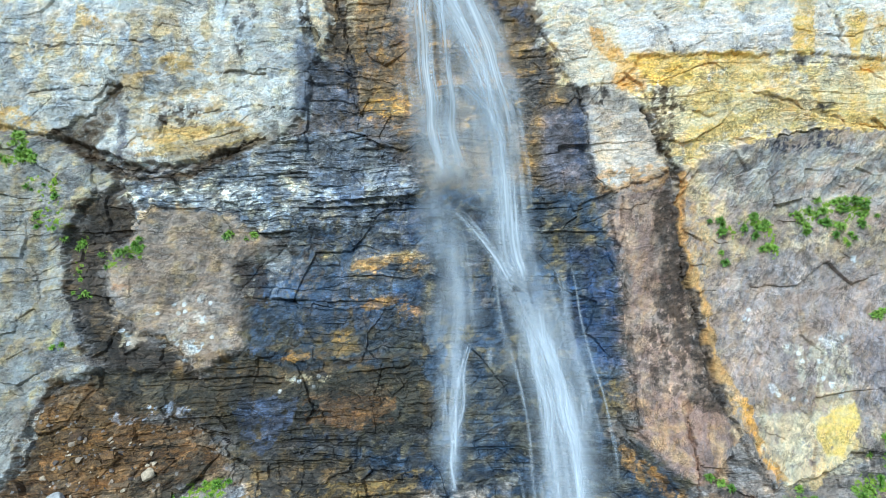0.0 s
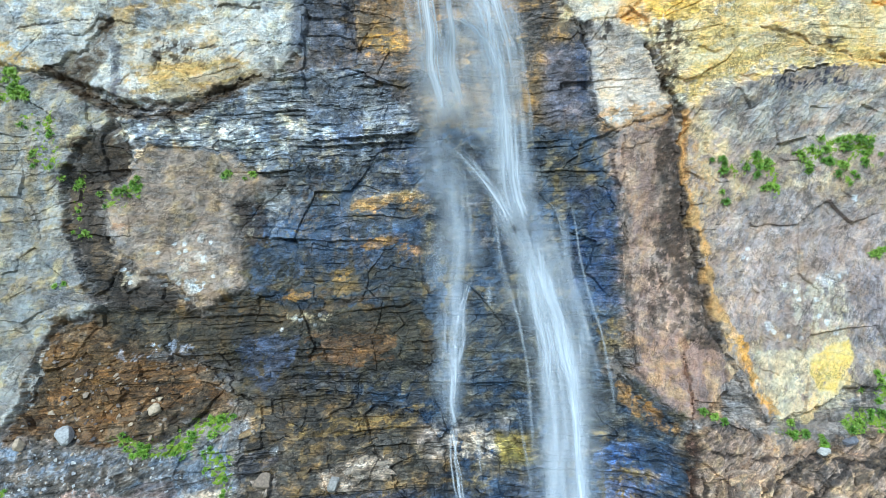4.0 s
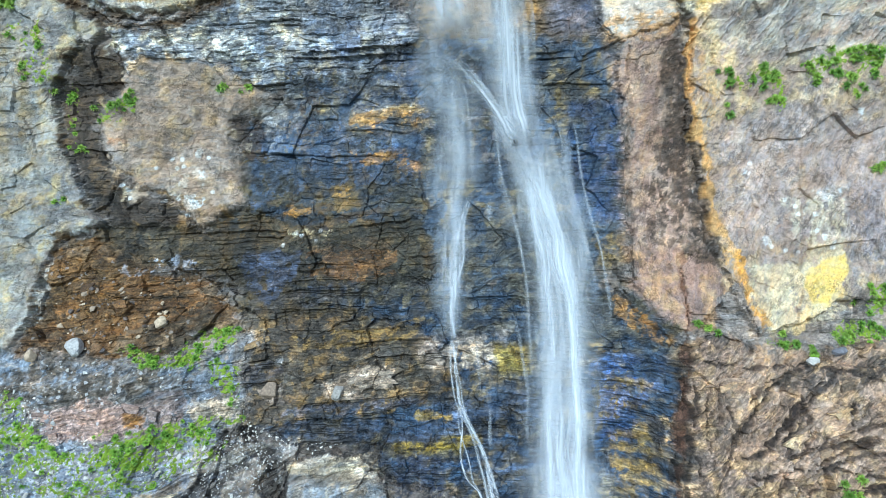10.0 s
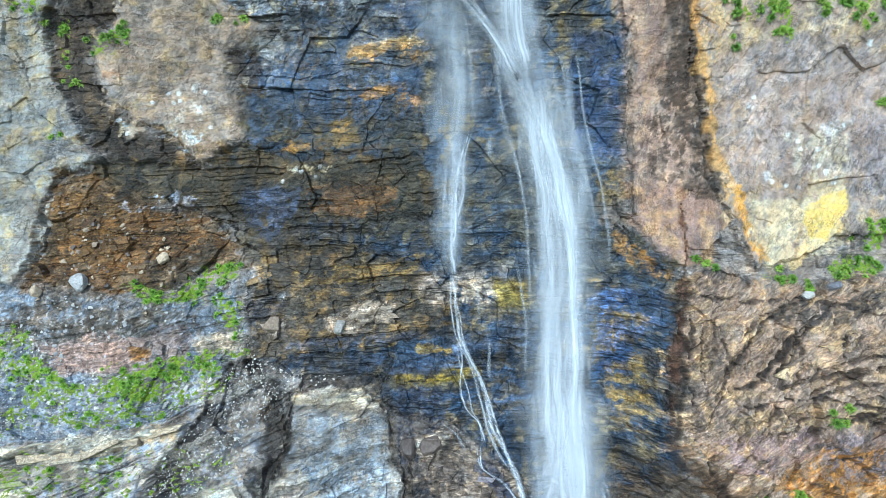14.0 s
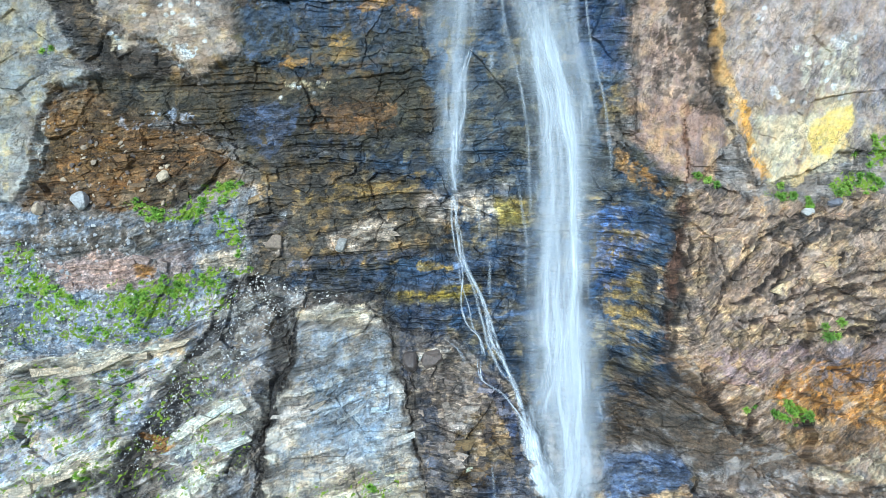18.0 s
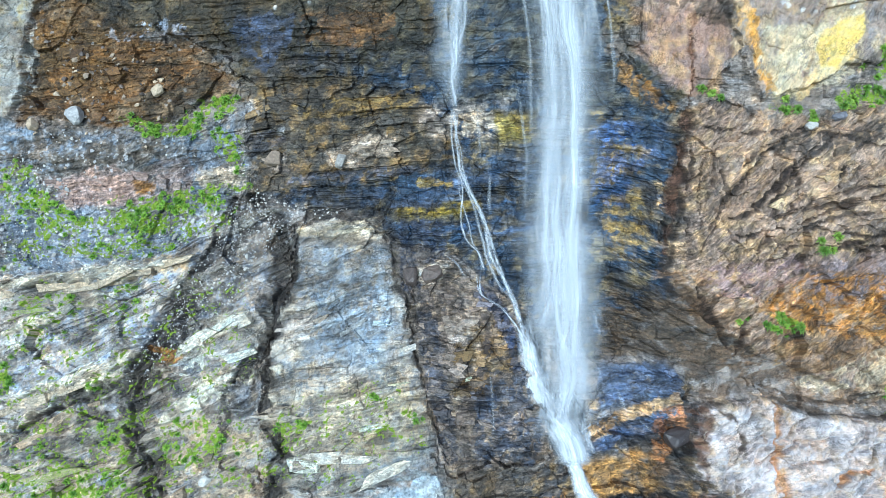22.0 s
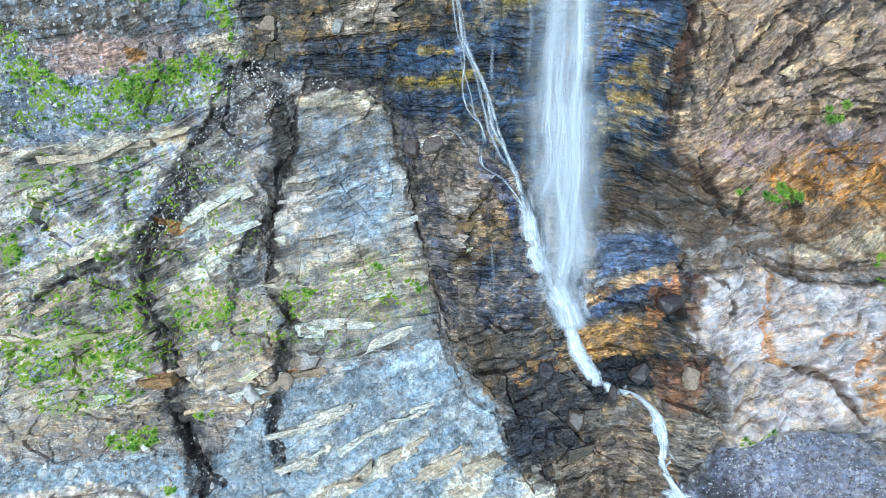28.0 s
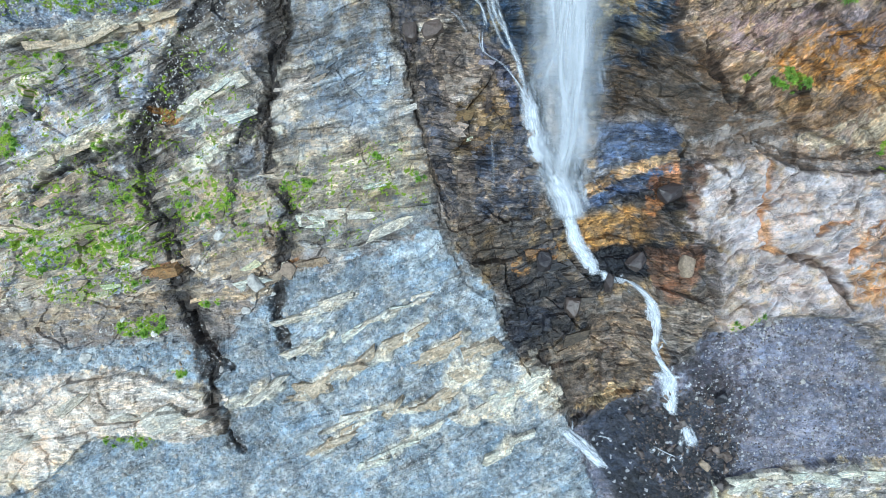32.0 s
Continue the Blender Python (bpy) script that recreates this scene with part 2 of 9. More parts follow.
# middle tier, left
rock("cliff_pillar", "grey-brown rock pillar with tufts on its ledges",
     [(-27.5, 6.9), (-23.3, 6.2), (-21.8, 6.1), (-20.2, 5.5), (-17.9, 3.8), (-18.0, 3.4), (-18.8, 2.9), (-19.8, 1.9), (-20.6, 0.8), (-20.7, -0.6), (-20.3, -2.1), (-19.8, -3.6), (-19.1, -5.1), (-18.3, -6.5), (-18.9, -7.2), (-20.6, -7.5), (-21.1, -8.3), (-21.6, -9.3), (-21.8, -10.6), (-22.2, -11.8), (-23.0, -13.2), (-23.4, -14.1), (-27.5, -13.3)], 0.48,
     ((172, 168, 160), (150, 148, 146), (184, 168, 130)), soft=0.15, beds=0.05, facet=0.13, climb=0.12)
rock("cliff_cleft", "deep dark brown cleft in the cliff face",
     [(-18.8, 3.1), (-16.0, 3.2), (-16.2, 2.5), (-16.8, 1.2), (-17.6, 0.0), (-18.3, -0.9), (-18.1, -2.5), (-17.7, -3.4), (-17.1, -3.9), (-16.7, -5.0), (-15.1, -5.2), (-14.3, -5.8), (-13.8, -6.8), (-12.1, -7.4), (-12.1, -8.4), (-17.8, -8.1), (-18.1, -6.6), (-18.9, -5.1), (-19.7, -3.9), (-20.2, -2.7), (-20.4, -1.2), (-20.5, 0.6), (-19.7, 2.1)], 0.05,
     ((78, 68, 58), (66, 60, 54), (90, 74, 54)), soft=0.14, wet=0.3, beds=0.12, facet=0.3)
rock("cliff_banded_step", "thin-bedded blue-grey wet limestone steps",
     [(-17.7, 3.9), (-14.5, 4.4), (-12.0, 5.2), (-7.6, 6.5), (-4.5, 6.5), (-0.8, 3.5), (-0.8, 0.7), (-4.5, -0.9), (-8.0, -1.2), (-9.0, 0.4), (-11.5, 1.4), (-15.1, 1.8), (-16.6, 1.2)], 0.35,
     ((160, 162, 166), (124, 132, 146), (178, 168, 146)), soft=0.15, wet=0.5, beds=0.26, facet=0.22, climb=0.06)
rock("cliff_tan_panel", "smooth tan-grey limestone panel with white bird lime spots",
     [(-16.0, 2.4), (-14.7, 2.3), (-11.7, 2.1), (-10.9, 1.2), (-9.4, 0.3), (-8.8, -1.0), (-11.6, -0.7), (-11.8, -1.8), (-11.1, -3.3), (-10.8, -5.2), (-12.1, -6.5), (-12.7, -6.8), (-13.8, -6.8), (-14.5, -5.7), (-15.4, -4.8), (-16.6, -4.7), (-17.1, -3.9), (-17.7, -3.4), (-18.1, -2.4), (-18.3, -0.9), (-17.1, 0.5), (-16.5, 1.5)], 0.3,
     ((178, 158, 140), (164, 150, 138), (190, 164, 128)), soft=0.2, beds=0.03, facet=0.07)
rock("cliff_wet_wall", "wet dark rock wall with painted blue sky reflection and ochre seams behind the fall",
     [(-11.5, -0.9), (-8.5, 0.0), (-8.1, 1.3), (-4.6, 1.3), (-0.8, 3.5), (5.6, 3.5), (7.8, 3.5), (9.6, 3.1), (10.1, -0.3), (10.3, -7.8), (8.5, -9.9), (-0.7, -10.2), (-8.1, -9.5), (-11.1, -6.6), (-11.0, -3.8)], -0.15,
     WET_SKY_BLUE, soft=0.6, wet=0.8, beds=0.11, facet=0.15)
rock("cliff_dark_roof", "wet overhung rock with rust-brown blocks and painted-on shade",
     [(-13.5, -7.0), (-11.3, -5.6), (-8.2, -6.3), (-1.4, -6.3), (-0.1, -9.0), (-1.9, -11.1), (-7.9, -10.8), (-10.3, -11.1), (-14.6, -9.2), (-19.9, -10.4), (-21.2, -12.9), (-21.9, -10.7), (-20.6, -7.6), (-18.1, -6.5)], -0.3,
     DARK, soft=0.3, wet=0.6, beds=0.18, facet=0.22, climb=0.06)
# middle tier, right
rock("cliff_mauve_rib", "mauve-brown rock rib with a dark wet streak",
     [(9.4, 3.1), (12.3, 4.1), (13.0, 1.3), (13.2, -1.2), (13.9, -4.9), (14.2, -7.8), (15.3, -9.7), (13.3, -12.3), (12.1, -12.0), (10.4, -9.8), (10.1, -3.8), (9.9, -0.3)], 0.2,
     ((162, 134, 120), (140, 118, 108), (174, 142, 108)), soft=0.18, wet=0.12, beds=0.05, facet=0.12, climb=5.0)
rock("cliff_right_wall", "mauve-grey rough limestone wall with lichen and plants",
     [(12.7, 4.3), (16.9, 5.9), (20.7, 6.5), (26.8, 6.2), (25.6, -10.5), (21.0, -10.5), (18.7, -11.8), (16.3, -12.3), (15.2, -9.7), (14.1, -7.5), (13.9, -4.9), (13.2, -1.2), (12.9, 1.3)], 0.42,
     ((172, 152, 138), (148, 138, 132), (186, 162, 130)), soft=0.15, beds=0.05, facet=0.13, climb=2.0)
# lower tier
rock("cliff_rust_slope", "rust-brown wet broken rock slope",
     [(-21.1, -8.3), (-20.6, -7.6), (-18.9, -7.4), (-17.8, -8.2), (-16.7, -8.8), (-13.9, -9.4), (-12.1, -10.6), (-11.4, -12.3), (-13.7, -13.0), (-14.9, -14.1), (-20.5, -13.6), (-23.4, -14.4), (-23.4, -14.1), (-23.0, -13.2), (-22.2, -11.8), (-21.8, -10.6), (-21.6, -9.3)], 0.0,
     ((114, 84, 48), (88, 74, 56), (132, 110, 84)), soft=0.2, wet=0.4, beds=0.16, facet=0.3, climb=0.05, pebble=0.25)
# the alcove's blue is painted sky reflection
rock("cliff_fall_alcove", "wet banded ochre rock alcove with painted blue sky reflection behind a waterfall",
     [(-9.6, -11.4), (-1.4, -9.6), (0.5, -10.0), (8.6, -9.7), (12.5, -12.3), (12.9, -13.4), (12.2, -20.9), (12.7, -22.6), (8.9, -27.8), (4.8, -25.0), (2.9, -23.2), (0.4, -21.3), (-3.1, -20.8), (-4.7, -19.4), (-7.2, -19.0), (-11.0, -18.1), (-11.0, -15.5)], -0.35,
     ((62, 80, 104), (80, 78, 76), (108, 96, 70)), soft=0.3, wet=0.75, beds=0.26, facet=0.2, climb=-0.03)
rock("cliff_brown_ledges", "brown layered rock ledges, damp and broken",
     [(-11.2, -11.4), (-7.1, -11.1), (-1.4, -12.4), (0.1, -14.0), (0.1, -16.2), (-2.1, -16.8), (-5.3, -17.1), (-10.7, -18.4), (-11.0, -13.9)], -0.1,
     ((98, 90, 80), (76, 70, 62), (128, 104, 66)), soft=0.3, wet=0.5, beds=0.26, facet=0.28, climb=0.05)
rock("cliff_mossy_terrace", "gravelly rock terrace grown with moss and grass",
     [(-27.5, -12.6), (-22.7, -13.3), (-19.1, -13.9), (-15.1, -14.2), (-10.9, -13.3), (-10.8, -17.1), (-12.4, -19.0), (-15.2, -21.0), (-20.2, -22.0), (-28.0, -23.4)], 0.1,
     ((140, 148, 160), (124, 122, 120), (164, 152, 142)), soft=0.3, wet=0.1, beds=0.12, facet=0.14, climb=0.18, pebble=0.6)
rock("cliff_bedded_slope", "bedded grey rock slope climbing in tilted ribs",
     [(-27.9, -22.3), (-20.2, -21.6), (-14.9, -20.7), (-11.3, -18.7), (-7.8, -18.7), (-8.4, -21.9), (-9.6, -23.8), (-10.0, -27.4), (-10.1, -30.8), (-8.9, -34.3), (-13.9, -36.6), (-26.2, -37.1)], 0.1,
     ((172, 162, 152), (146, 148, 154), (194, 176, 152)), soft=0.3, wet=0.15, beds=0.2, facet=0.2, climb=0.42, pebble=0.25)
rock("cliff_great_slab", "great blue-grey rounded rock slab",
     [(-8.4, -19.8), (-6.5, -19.3), (-4.3, -19.4), (-3.0, -20.8), (-2.5, -23.2), (-2.0, -24.4), (-1.6, -26.8), (-0.7, -30.5), (-0.3, -33.0), (-2.5, -33.7), (-6.5, -34.3), (-10.0, -33.5), (-10.0, -30.2), (-9.4, -25.6), (-8.9, -23.2)], 0.55,
     SLATE, soft=0.45, beds=0.22, facet=0.15, climb=0.22)
rock("cliff_block_stack", "dark brown wet blocks stacked beside the fall",
     [(-2.5, -22.6), (-1.5, -21.6), (0.4, -21.6), (2.0, -23.2), (4.0, -23.8), (4.6, -26.2), (5.2, -29.4), (5.7, -33.0), (0.3, -33.8), (-0.7, -30.5), (-1.6, -26.8)], 0.5,
     ((134, 120, 108), (80, 72, 68), (170, 150, 126)), soft=0.2, wet=0.35, beds=0.3, facet=0.34, climb=-0.1)
rock("cliff_right_flank", "brown and mauve fractured rock flank with rusty bands",
     [(12.5, -13.5), (13.9, -12.2), (16.0, -12.8), (20.4, -12.8), (26.3, -12.5), (25.7, -27.5), (22.1, -28.3), (18.3, -26.6), (15.7, -25.6), (13.2, -23.1), (11.9, -22.0), (12.2, -17.6)], 0.5,
     ((170, 146, 126), (142, 122, 108), (182, 154, 118)), soft=0.2, wet=0.15, beds=0.16, facet=0.36, climb=0.9)
# foot
rock("cliff_white_foot", "whitish bulging rock foot with orange seams",
     [(12.7, -28.6), (16.4, -28.1), (18.8, -29.0), (23.2, -29.1), (27.2, -28.5), (26.7, -40.1), (22.6, -37.1), (17.9, -36.5), (14.6, -37.6), (13.8, -35.6), (12.2, -33.4), (12.0, -31.1)], 0.75,
     ((186, 174, 170), (166, 156, 154), (188, 166, 140)), soft=0.2, beds=0.05, facet=0.08, climb=0.3)
rock("cliff_grey_apron", "blue-grey gravelly rock apron with pale tilted ribs",
     [(-31.0, -39.3), (-22.6, -40.1), (-12.8, -39.5), (-9.4, -35.6), (-5.5, -35.0), (-0.7, -33.1), (2.8, -37.0), (3.5, -39.7), (7.1, -44.5), (8.1, -46.2), (13.4, -52.2), (-32.7, -53.3)], 0.15,
     ((154, 166, 176), (160, 168, 174), (172, 174, 174)), soft=0.3, beds=0.05, facet=0.07, climb=0.5, pebble=0.55)
rock("cliff_plunge_rocks", "dark brown wet rocks below the plunge",
     [(-0.1, -33.4), (2.8, -33.1), (6.6, -32.2), (9.1, -27.9), (12.9, -27.3), (12.6, -32.1), (14.3, -33.0), (14.6, -36.7), (12.8, -39.5), (10.9, -42.5), (7.3, -45.4), (3.5, -39.7), (2.5, -36.4)], 0.1,
     ((116, 106, 96), (82, 80, 82), (144, 120, 84)), soft=0.2, wet=0.5, beds=0.24, facet=0.48, climb=0.3)
rock("scree_bed", "dark grey gravel scree bed at the cliff foot",
     [(13.2, -39.4), (14.5, -37.7), (17.3, -36.8), (21.9, -36.8), (22.9, -38.1), (24.7, -40.7), (28.6, -41.4), (29.2, -46.7), (19.5, -46.0), (16.3, -46.6), (14.9, -50.6), (10.3, -53.6), (7.8, -46.6), (7.1, -45.2), (10.9, -42.5)], -0.35,
     ((124, 124, 138), (112, 112, 124), (134, 130, 136)), soft=0.3, wet=0.05, beds=0.02, facet=0.05, pebble=0.55)
rock("cliff_pale_ribs", "pale cream rock ribs near the cliff foot",
     [(15.2, -46.4), (17.5, -46.8), (20.0, -45.8), (21.8, -45.4), (24.4, -45.6), (28.9, -45.9), (29.8, -52.2), (15.6, -52.1)], 0.3,
     ((198, 190, 180), (170, 166, 166), (196, 178, 140)), soft=0.2, beds=0.15, facet=0.3, climb=0.3)
rock("cliff_pale_ledge", "pale tan slab ledge over a gravel slope",
     [(-29.9, -44.0), (-24.6, -43.6), (-21.2, -41.1), (-18.0, -41.6), (-12.8, -42.7), (-13.1, -45.1), (-16.3, -45.6), (-18.5, -45.2), (-20.7, -45.2), (-23.4, -47.7), (-25.4, -48.8), (-30.4, -49.1)], 0.6,
     ((214, 200, 182), (200, 188, 174), (216, 200, 172)), soft=0.15, beds=0.1, facet=0.2, climb=0.1)

# ---- stains, seams and painted sky reflections with shapes of their own ----
OCHRE, RUST, YELLOW, BLACK = lin(196, 162, 96), lin(156, 108, 60), lin(238, 192, 92), lin(48, 46, 46)
# this blue paints the sky's reflection on wet rock
SKY_BLUE, LIME, GREEN = lin(38, 72, 120), lin(232, 230, 226), lin(96, 112, 40)


# soft-edged stains, also used to paint shade and sky reflection
def stain_or_light(poly, colour, amount, soft=0.5, noise_field=None, wet=None):
    w, m = area(poly, soft)
    if noise_field is not None:
        m = m * smooth(-0.25, 0.38, noise_field[w])
    paint(w, m, colour, amount)
    if wet is not None:
        WET[w] = np.maximum(WET[w], m * wet)


ragged_n = smooth(0.25, 0.8, vnoise(X * 1.1, S * 1.1, 61))


def seam(path, width, depth, colour=None, amount=0.8, wet=0.0, ragged=0.6):
    """A crack or groove (depth > 0) or a rib (depth < 0) along a line."""
    w, d, run = along(path, width * 2)
    wide = width * (1 - ragged + ragged * 2 * ragged_n[w]) * (0.35 + 0.65 * np.sin(np.pi * np.clip(run, 0.03, 0.97)))
    m = smooth(1.0, 0.35, d / np.maximum(wide, 1e-3))
    H[w] -= depth * m
    if colour is not None:
        paint(w, m, colour, amount)
    if wet:
        WET[w] = np.maximum(WET[w], m * wet)


drip_up = n_drip + 0.25 * n_mid
stain_or_light([(-22.2, 12.9), (-13.5, 13.1), (-11.3, 10.3), (-12.6, 8.5), (-19.4, 8.6), (-23.4, 9.8)], OCHRE, 0.4, 0.6, drip_up)
stain_or_light([(-25.8, 8.9), (-22.2, 7.7), (-20.8, 6.2), (-23.9, 6.2), (-25.7, 6.5)], OCHRE, 0.7, 0.4, n_bed)
stain_or_light([(-17.6, 9.8), (-14.1, 9.7), (-9.8, 6.3), (-13.3, 5.4), (-17.0, 6.2)], OCHRE, 0.65, 0.5, n_bed)
stain_or_light([(-16.5, 6.7), (-11.0, 7.1), (-9.5, 6.0), (-15.1, 4.9)], OCHRE, 0.6, 0.4)
stain_or_light([(-8.2, 11.9), (-6.7, 11.3), (-7.5, 7.6), (-8.1, 7.4)], lin(70, 84, 110), 0.7, 0.3)
stain_or_light([(-9.8, 7.1), (-8.0, 7.3), (-7.5, 5.7), (-9.9, 4.8)], lin(90, 86, 84), 0.7, 0.3, n_drip)
stain_or_light([(-4.5, 8.7), (-1.4, 8.7), (-1.4, 7.3), (-4.2, 7.5)], OCHRE, 0.6, 0.3, n_drip)
stain_or_light([(-3.0, 13.9), (-1.4, 13.9), (-1.4, 9.2), (-2.6, 9.8)], RUST, 0.4, 0.5, n_drip)
stain_or_light([(2.1, 14.3), (5.2, 14.3), (5.5, 10.8), (3.7, 12.0)], lin(60, 80, 110), 0.8, 0.4, n_mid, 0.8)
stain_or_light([(5.6, 7.9), (8.0, 7.9), (8.5, 3.5), (5.6, 3.5)], lin(92, 102, 128), 0.6, 0.5, None, 0.6)
# yellow band and drips on the right
stain_or_light([(8.0, 12.8), (9.5, 11.9), (10.4, 10.0), (8.6, 9.3)], lin(222, 188, 116), 0.7, 0.4, n_mid + 0.1)
stain_or_light([(12.8, 8.4), (20.1, 9.0), (24.3, 7.5), (24.4, 5.9), (20.6, 6.8), (16.4, 5.8), (13.4, 4.3), (12.4, 5.5)], YELLOW, 0.35, 0.4, n_mid + 0.5 * n_bed)
stain_or_light([(15.5, 5.5), (24.4, 6.0), (24.9, 2.8), (16.7, 2.8)], lin(150, 148, 150), 0.6, 0.5, n_bed)
# wet wall: sky reflection painted as blue sheets, ochre bands
stain_or_light([(-7.0, 4.5), (-0.8, 3.5), (-0.4, 0.7), (-2.7, 0.0), (-7.0, 3.2)], SKY_BLUE, 0.45, 0.5, n_bed, 0.9)
stain_or_light([(-2.7, 2.3), (5.6, 1.9), (5.6, -3.8), (-0.8, -3.8)], SKY_BLUE, 0.4, 0.6, n_mid, 0.9)
stain_or_light([(6.9, 0.4), (9.8, 0.0), (10.2, -6.9), (7.1, -6.3)], SKY_BLUE, 0.7, 0.4, n_mid + 0.15, 0.9)
stain_or_light([(-8.4, -0.9), (-0.8, -1.2), (-1.4, -5.0), (-7.7, -5.0)], SKY_BLUE, 0.4, 0.5, n_mid, 0.9)
stain_or_light([(-7.1, -3.1), (-1.4, -2.8), (-1.4, -6.3), (-9.7, -6.9)], lin(124, 98, 56), 0.6, 0.5, n_bed)
stain_or_light([(-4.6, 0.0), (-0.8, 0.0), (-1.1, -1.6), (-5.2, -1.6)], OCHRE, 0.6, 0.4, n_bed)
stain_or_light([(-6.8, -4.4), (-4.6, -4.4), (-4.5, -5.8), (-7.1, -5.8)], lin(180, 142, 66), 0.7, 0.3, n_mid)
stain_or_light([(8.6, -7.5), (10.1, -7.5), (10.0, -9.3), (8.5, -9.3)], lin(160, 128, 58), 0.8, 0.3, n_mid + 0.1)
stain_or_light([(-25.7, 2.5), (-21.7, 2.8), (-20.5, 0.6), (-21.2, -3.7), (-25.4, -3.7)], lin(150, 132, 104), 0.5, 0.5, n_drip)
stain_or_light([(-11.5, 0.0), (-8.4, 0.4), (-8.7, -3.1), (-11.2, -2.5)], lin(70, 66, 64), 0.6, 0.3, n_drip, 0.7)
stain_or_light([(-10.2, 0.3), (-8.0, 0.9), (-8.0, -1.5), (-10.2, -1.6)], lin(176, 172, 168), 0.6, 0.3, n_mid + 0.2)
stain_or_light([(-6.7, 1.7), (-1.9, 1.2), (-2.6, -0.9), (-6.3, -0.6)], lin(150, 146, 138), 0.5, 0.4, n_mid)
# right rib streaks and yellow toe
stain_or_light([(19.9, -5.0), (21.8, -4.4), (21.6, -7.2), (19.8, -7.2)], lin(216, 204, 178), 0.7, 0.3, n_mid + 0.1)
stain_or_light([(12.6, 3.9), (16.1, 3.3), (16.5, -1.1), (13.5, -0.8)], lin(196, 166, 112), 0.5, 0.6, n_mid)
stain_or_light([(13.0, 4.3), (18.5, 6.0), (24.4, 6.0), (25.0, 0.6), (13.7, -1.2)], lin(206, 188, 150), 0.4, 0.6, n_mid)
# lower bands
stain_or_light([(-1.8, -13.0), (3.6, -12.7), (3.7, -14.6), (-0.8, -14.9)], lin(186, 170, 156), 0.75, 0.35, n_mid + 0.15)
stain_or_light([(2.7, -13.4), (5.2, -13.4), (4.9, -15.0), (3.0, -15.1)], lin(150, 130, 60), 0.8, 0.25)
# the blues here paint sky reflected in the wet alcove
stain_or_light([(-4.1, -17.5), (5.0, -17.2), (4.9, -20.7), (-2.1, -20.0)], lin(54, 86, 126), 0.6, 0.4, n_bed, 0.85)
stain_or_light([(-3.4, -18.8), (1.1, -18.5), (1.1, -19.4), (-3.1, -19.4)], lin(150, 130, 56), 0.75, 0.3, n_mid + 0.25)
stain_or_light([(8.4, -13.7), (12.1, -13.6), (12.1, -15.6), (8.5, -15.9)], lin(50, 82, 128), 0.65, 0.3, n_mid, 0.85)
stain_or_light([(8.8, -15.0), (11.9, -15.7), (11.3, -20.1), (9.1, -21.3)], lin(134, 112, 66), 0.4, 0.4, n_bed)
stain_or_light([(9.3, -22.6), (13.5, -22.7), (15.1, -25.6), (12.3, -26.6), (9.1, -26.9)], lin(78, 66, 54), 0.75, 0.5, n_mid + 0.2, 0.4)
stain_or_light([(8.0, -24.8), (12.5, -22.8), (16.4, -25.9), (15.4, -28.1), (12.6, -26.8), (8.6, -28.0)], lin(78, 66, 54), 0.75, 0.5, n_mid + 0.2, 0.4)
stain_or_light([(15.2, -22.4), (23.6, -21.7), (23.5, -26.3), (17.7, -25.6)], lin(184, 140, 78), 0.5, 0.5, n_mid)
stain_or_light([(18.4, -20.5), (23.7, -19.9), (23.6, -22.4), (19.3, -22.7)], lin(148, 136, 146), 0.6, 0.5)
stain_or_light([(6.6, -33.0), (10.6, -31.8), (12.0, -31.5), (11.1, -34.0), (7.5, -34.6)], lin(176, 132, 66), 0.8, 0.3, n_mid + 0.2)
stain_or_light([(8.2, -27.6), (12.0, -26.6), (12.3, -28.4), (8.5, -29.9)], lin(82, 98, 126), 0.5, 0.5, n_mid + 0.1, 0.8)
stain_or_light([(12.0, -28.8), (13.0, -29.1), (12.2, -32.9), (10.6, -33.3)], lin(70, 62, 60), 0.8, 0.3, n_mid + 0.2, 0.6)
stain_or_light([(16.1, -28.4), (17.5, -28.4), (17.1, -33.0), (16.2, -33.0)], lin(196, 150, 96), 0.6, 0.3, n_drip)
stain_or_light([(8.2, -44.6), (11.0, -42.6), (13.9, -41.1), (16.6, -43.5), (16.7, -46.0), (14.6, -48.7), (10.3, -50.1), (7.9, -46.6)], lin(34, 36, 42), 0.95, 0.6, n_mid + 0.5, 0.75)
stain_or_light([(2.8, -35.7), (6.7, -35.4), (7.7, -37.1), (6.8, -41.1), (3.5, -40.3)], lin(44, 44, 48), 0.92, 0.5, n_mid + 0.35, 0.65)
stain_or_light([(7.9, -34.5), (11.0, -34.0), (11.3, -35.4), (9.9, -36.3), (8.6, -37.1), (8.0, -36.4)], lin(30, 32, 38), 0.95, 0.3, None, 0.8)
stain_or_light([(12.2, -39.8), (14.7, -38.1), (16.2, -42.2), (14.2, -41.5)], lin(40, 38, 40), 0.85, 0.4, n_mid + 0.3, 0.7)
stain_or_light([(0.9, -37.0), (3.5, -37.0), (2.8, -39.0), (1.2, -38.7)], lin(214, 216, 214), 0.7, 0.4, n_mid + 0.1)
stain_or_light([(-8.5, -31.9), (-2.9, -31.3), (-0.1, -33.3), (0.2, -36.4), (-7.4, -36.4)], lin(150, 162, 172), 0.45, 0.6, n_mid + 0.1)
stain_or_light([(-7.1, -21.9), (-2.7, -22.6), (-2.0, -27.4), (-5.6, -28.0)], lin(142, 158, 172), 0.45, 0.6, n_mid + 0.1)
stain_or_light([(-9.8, -29.4), (-2.9, -28.5), (-1.0, -32.0), (-7.3, -33.2)], lin(176, 166, 138), 0.6, 0.6, n_mid + 0.1)
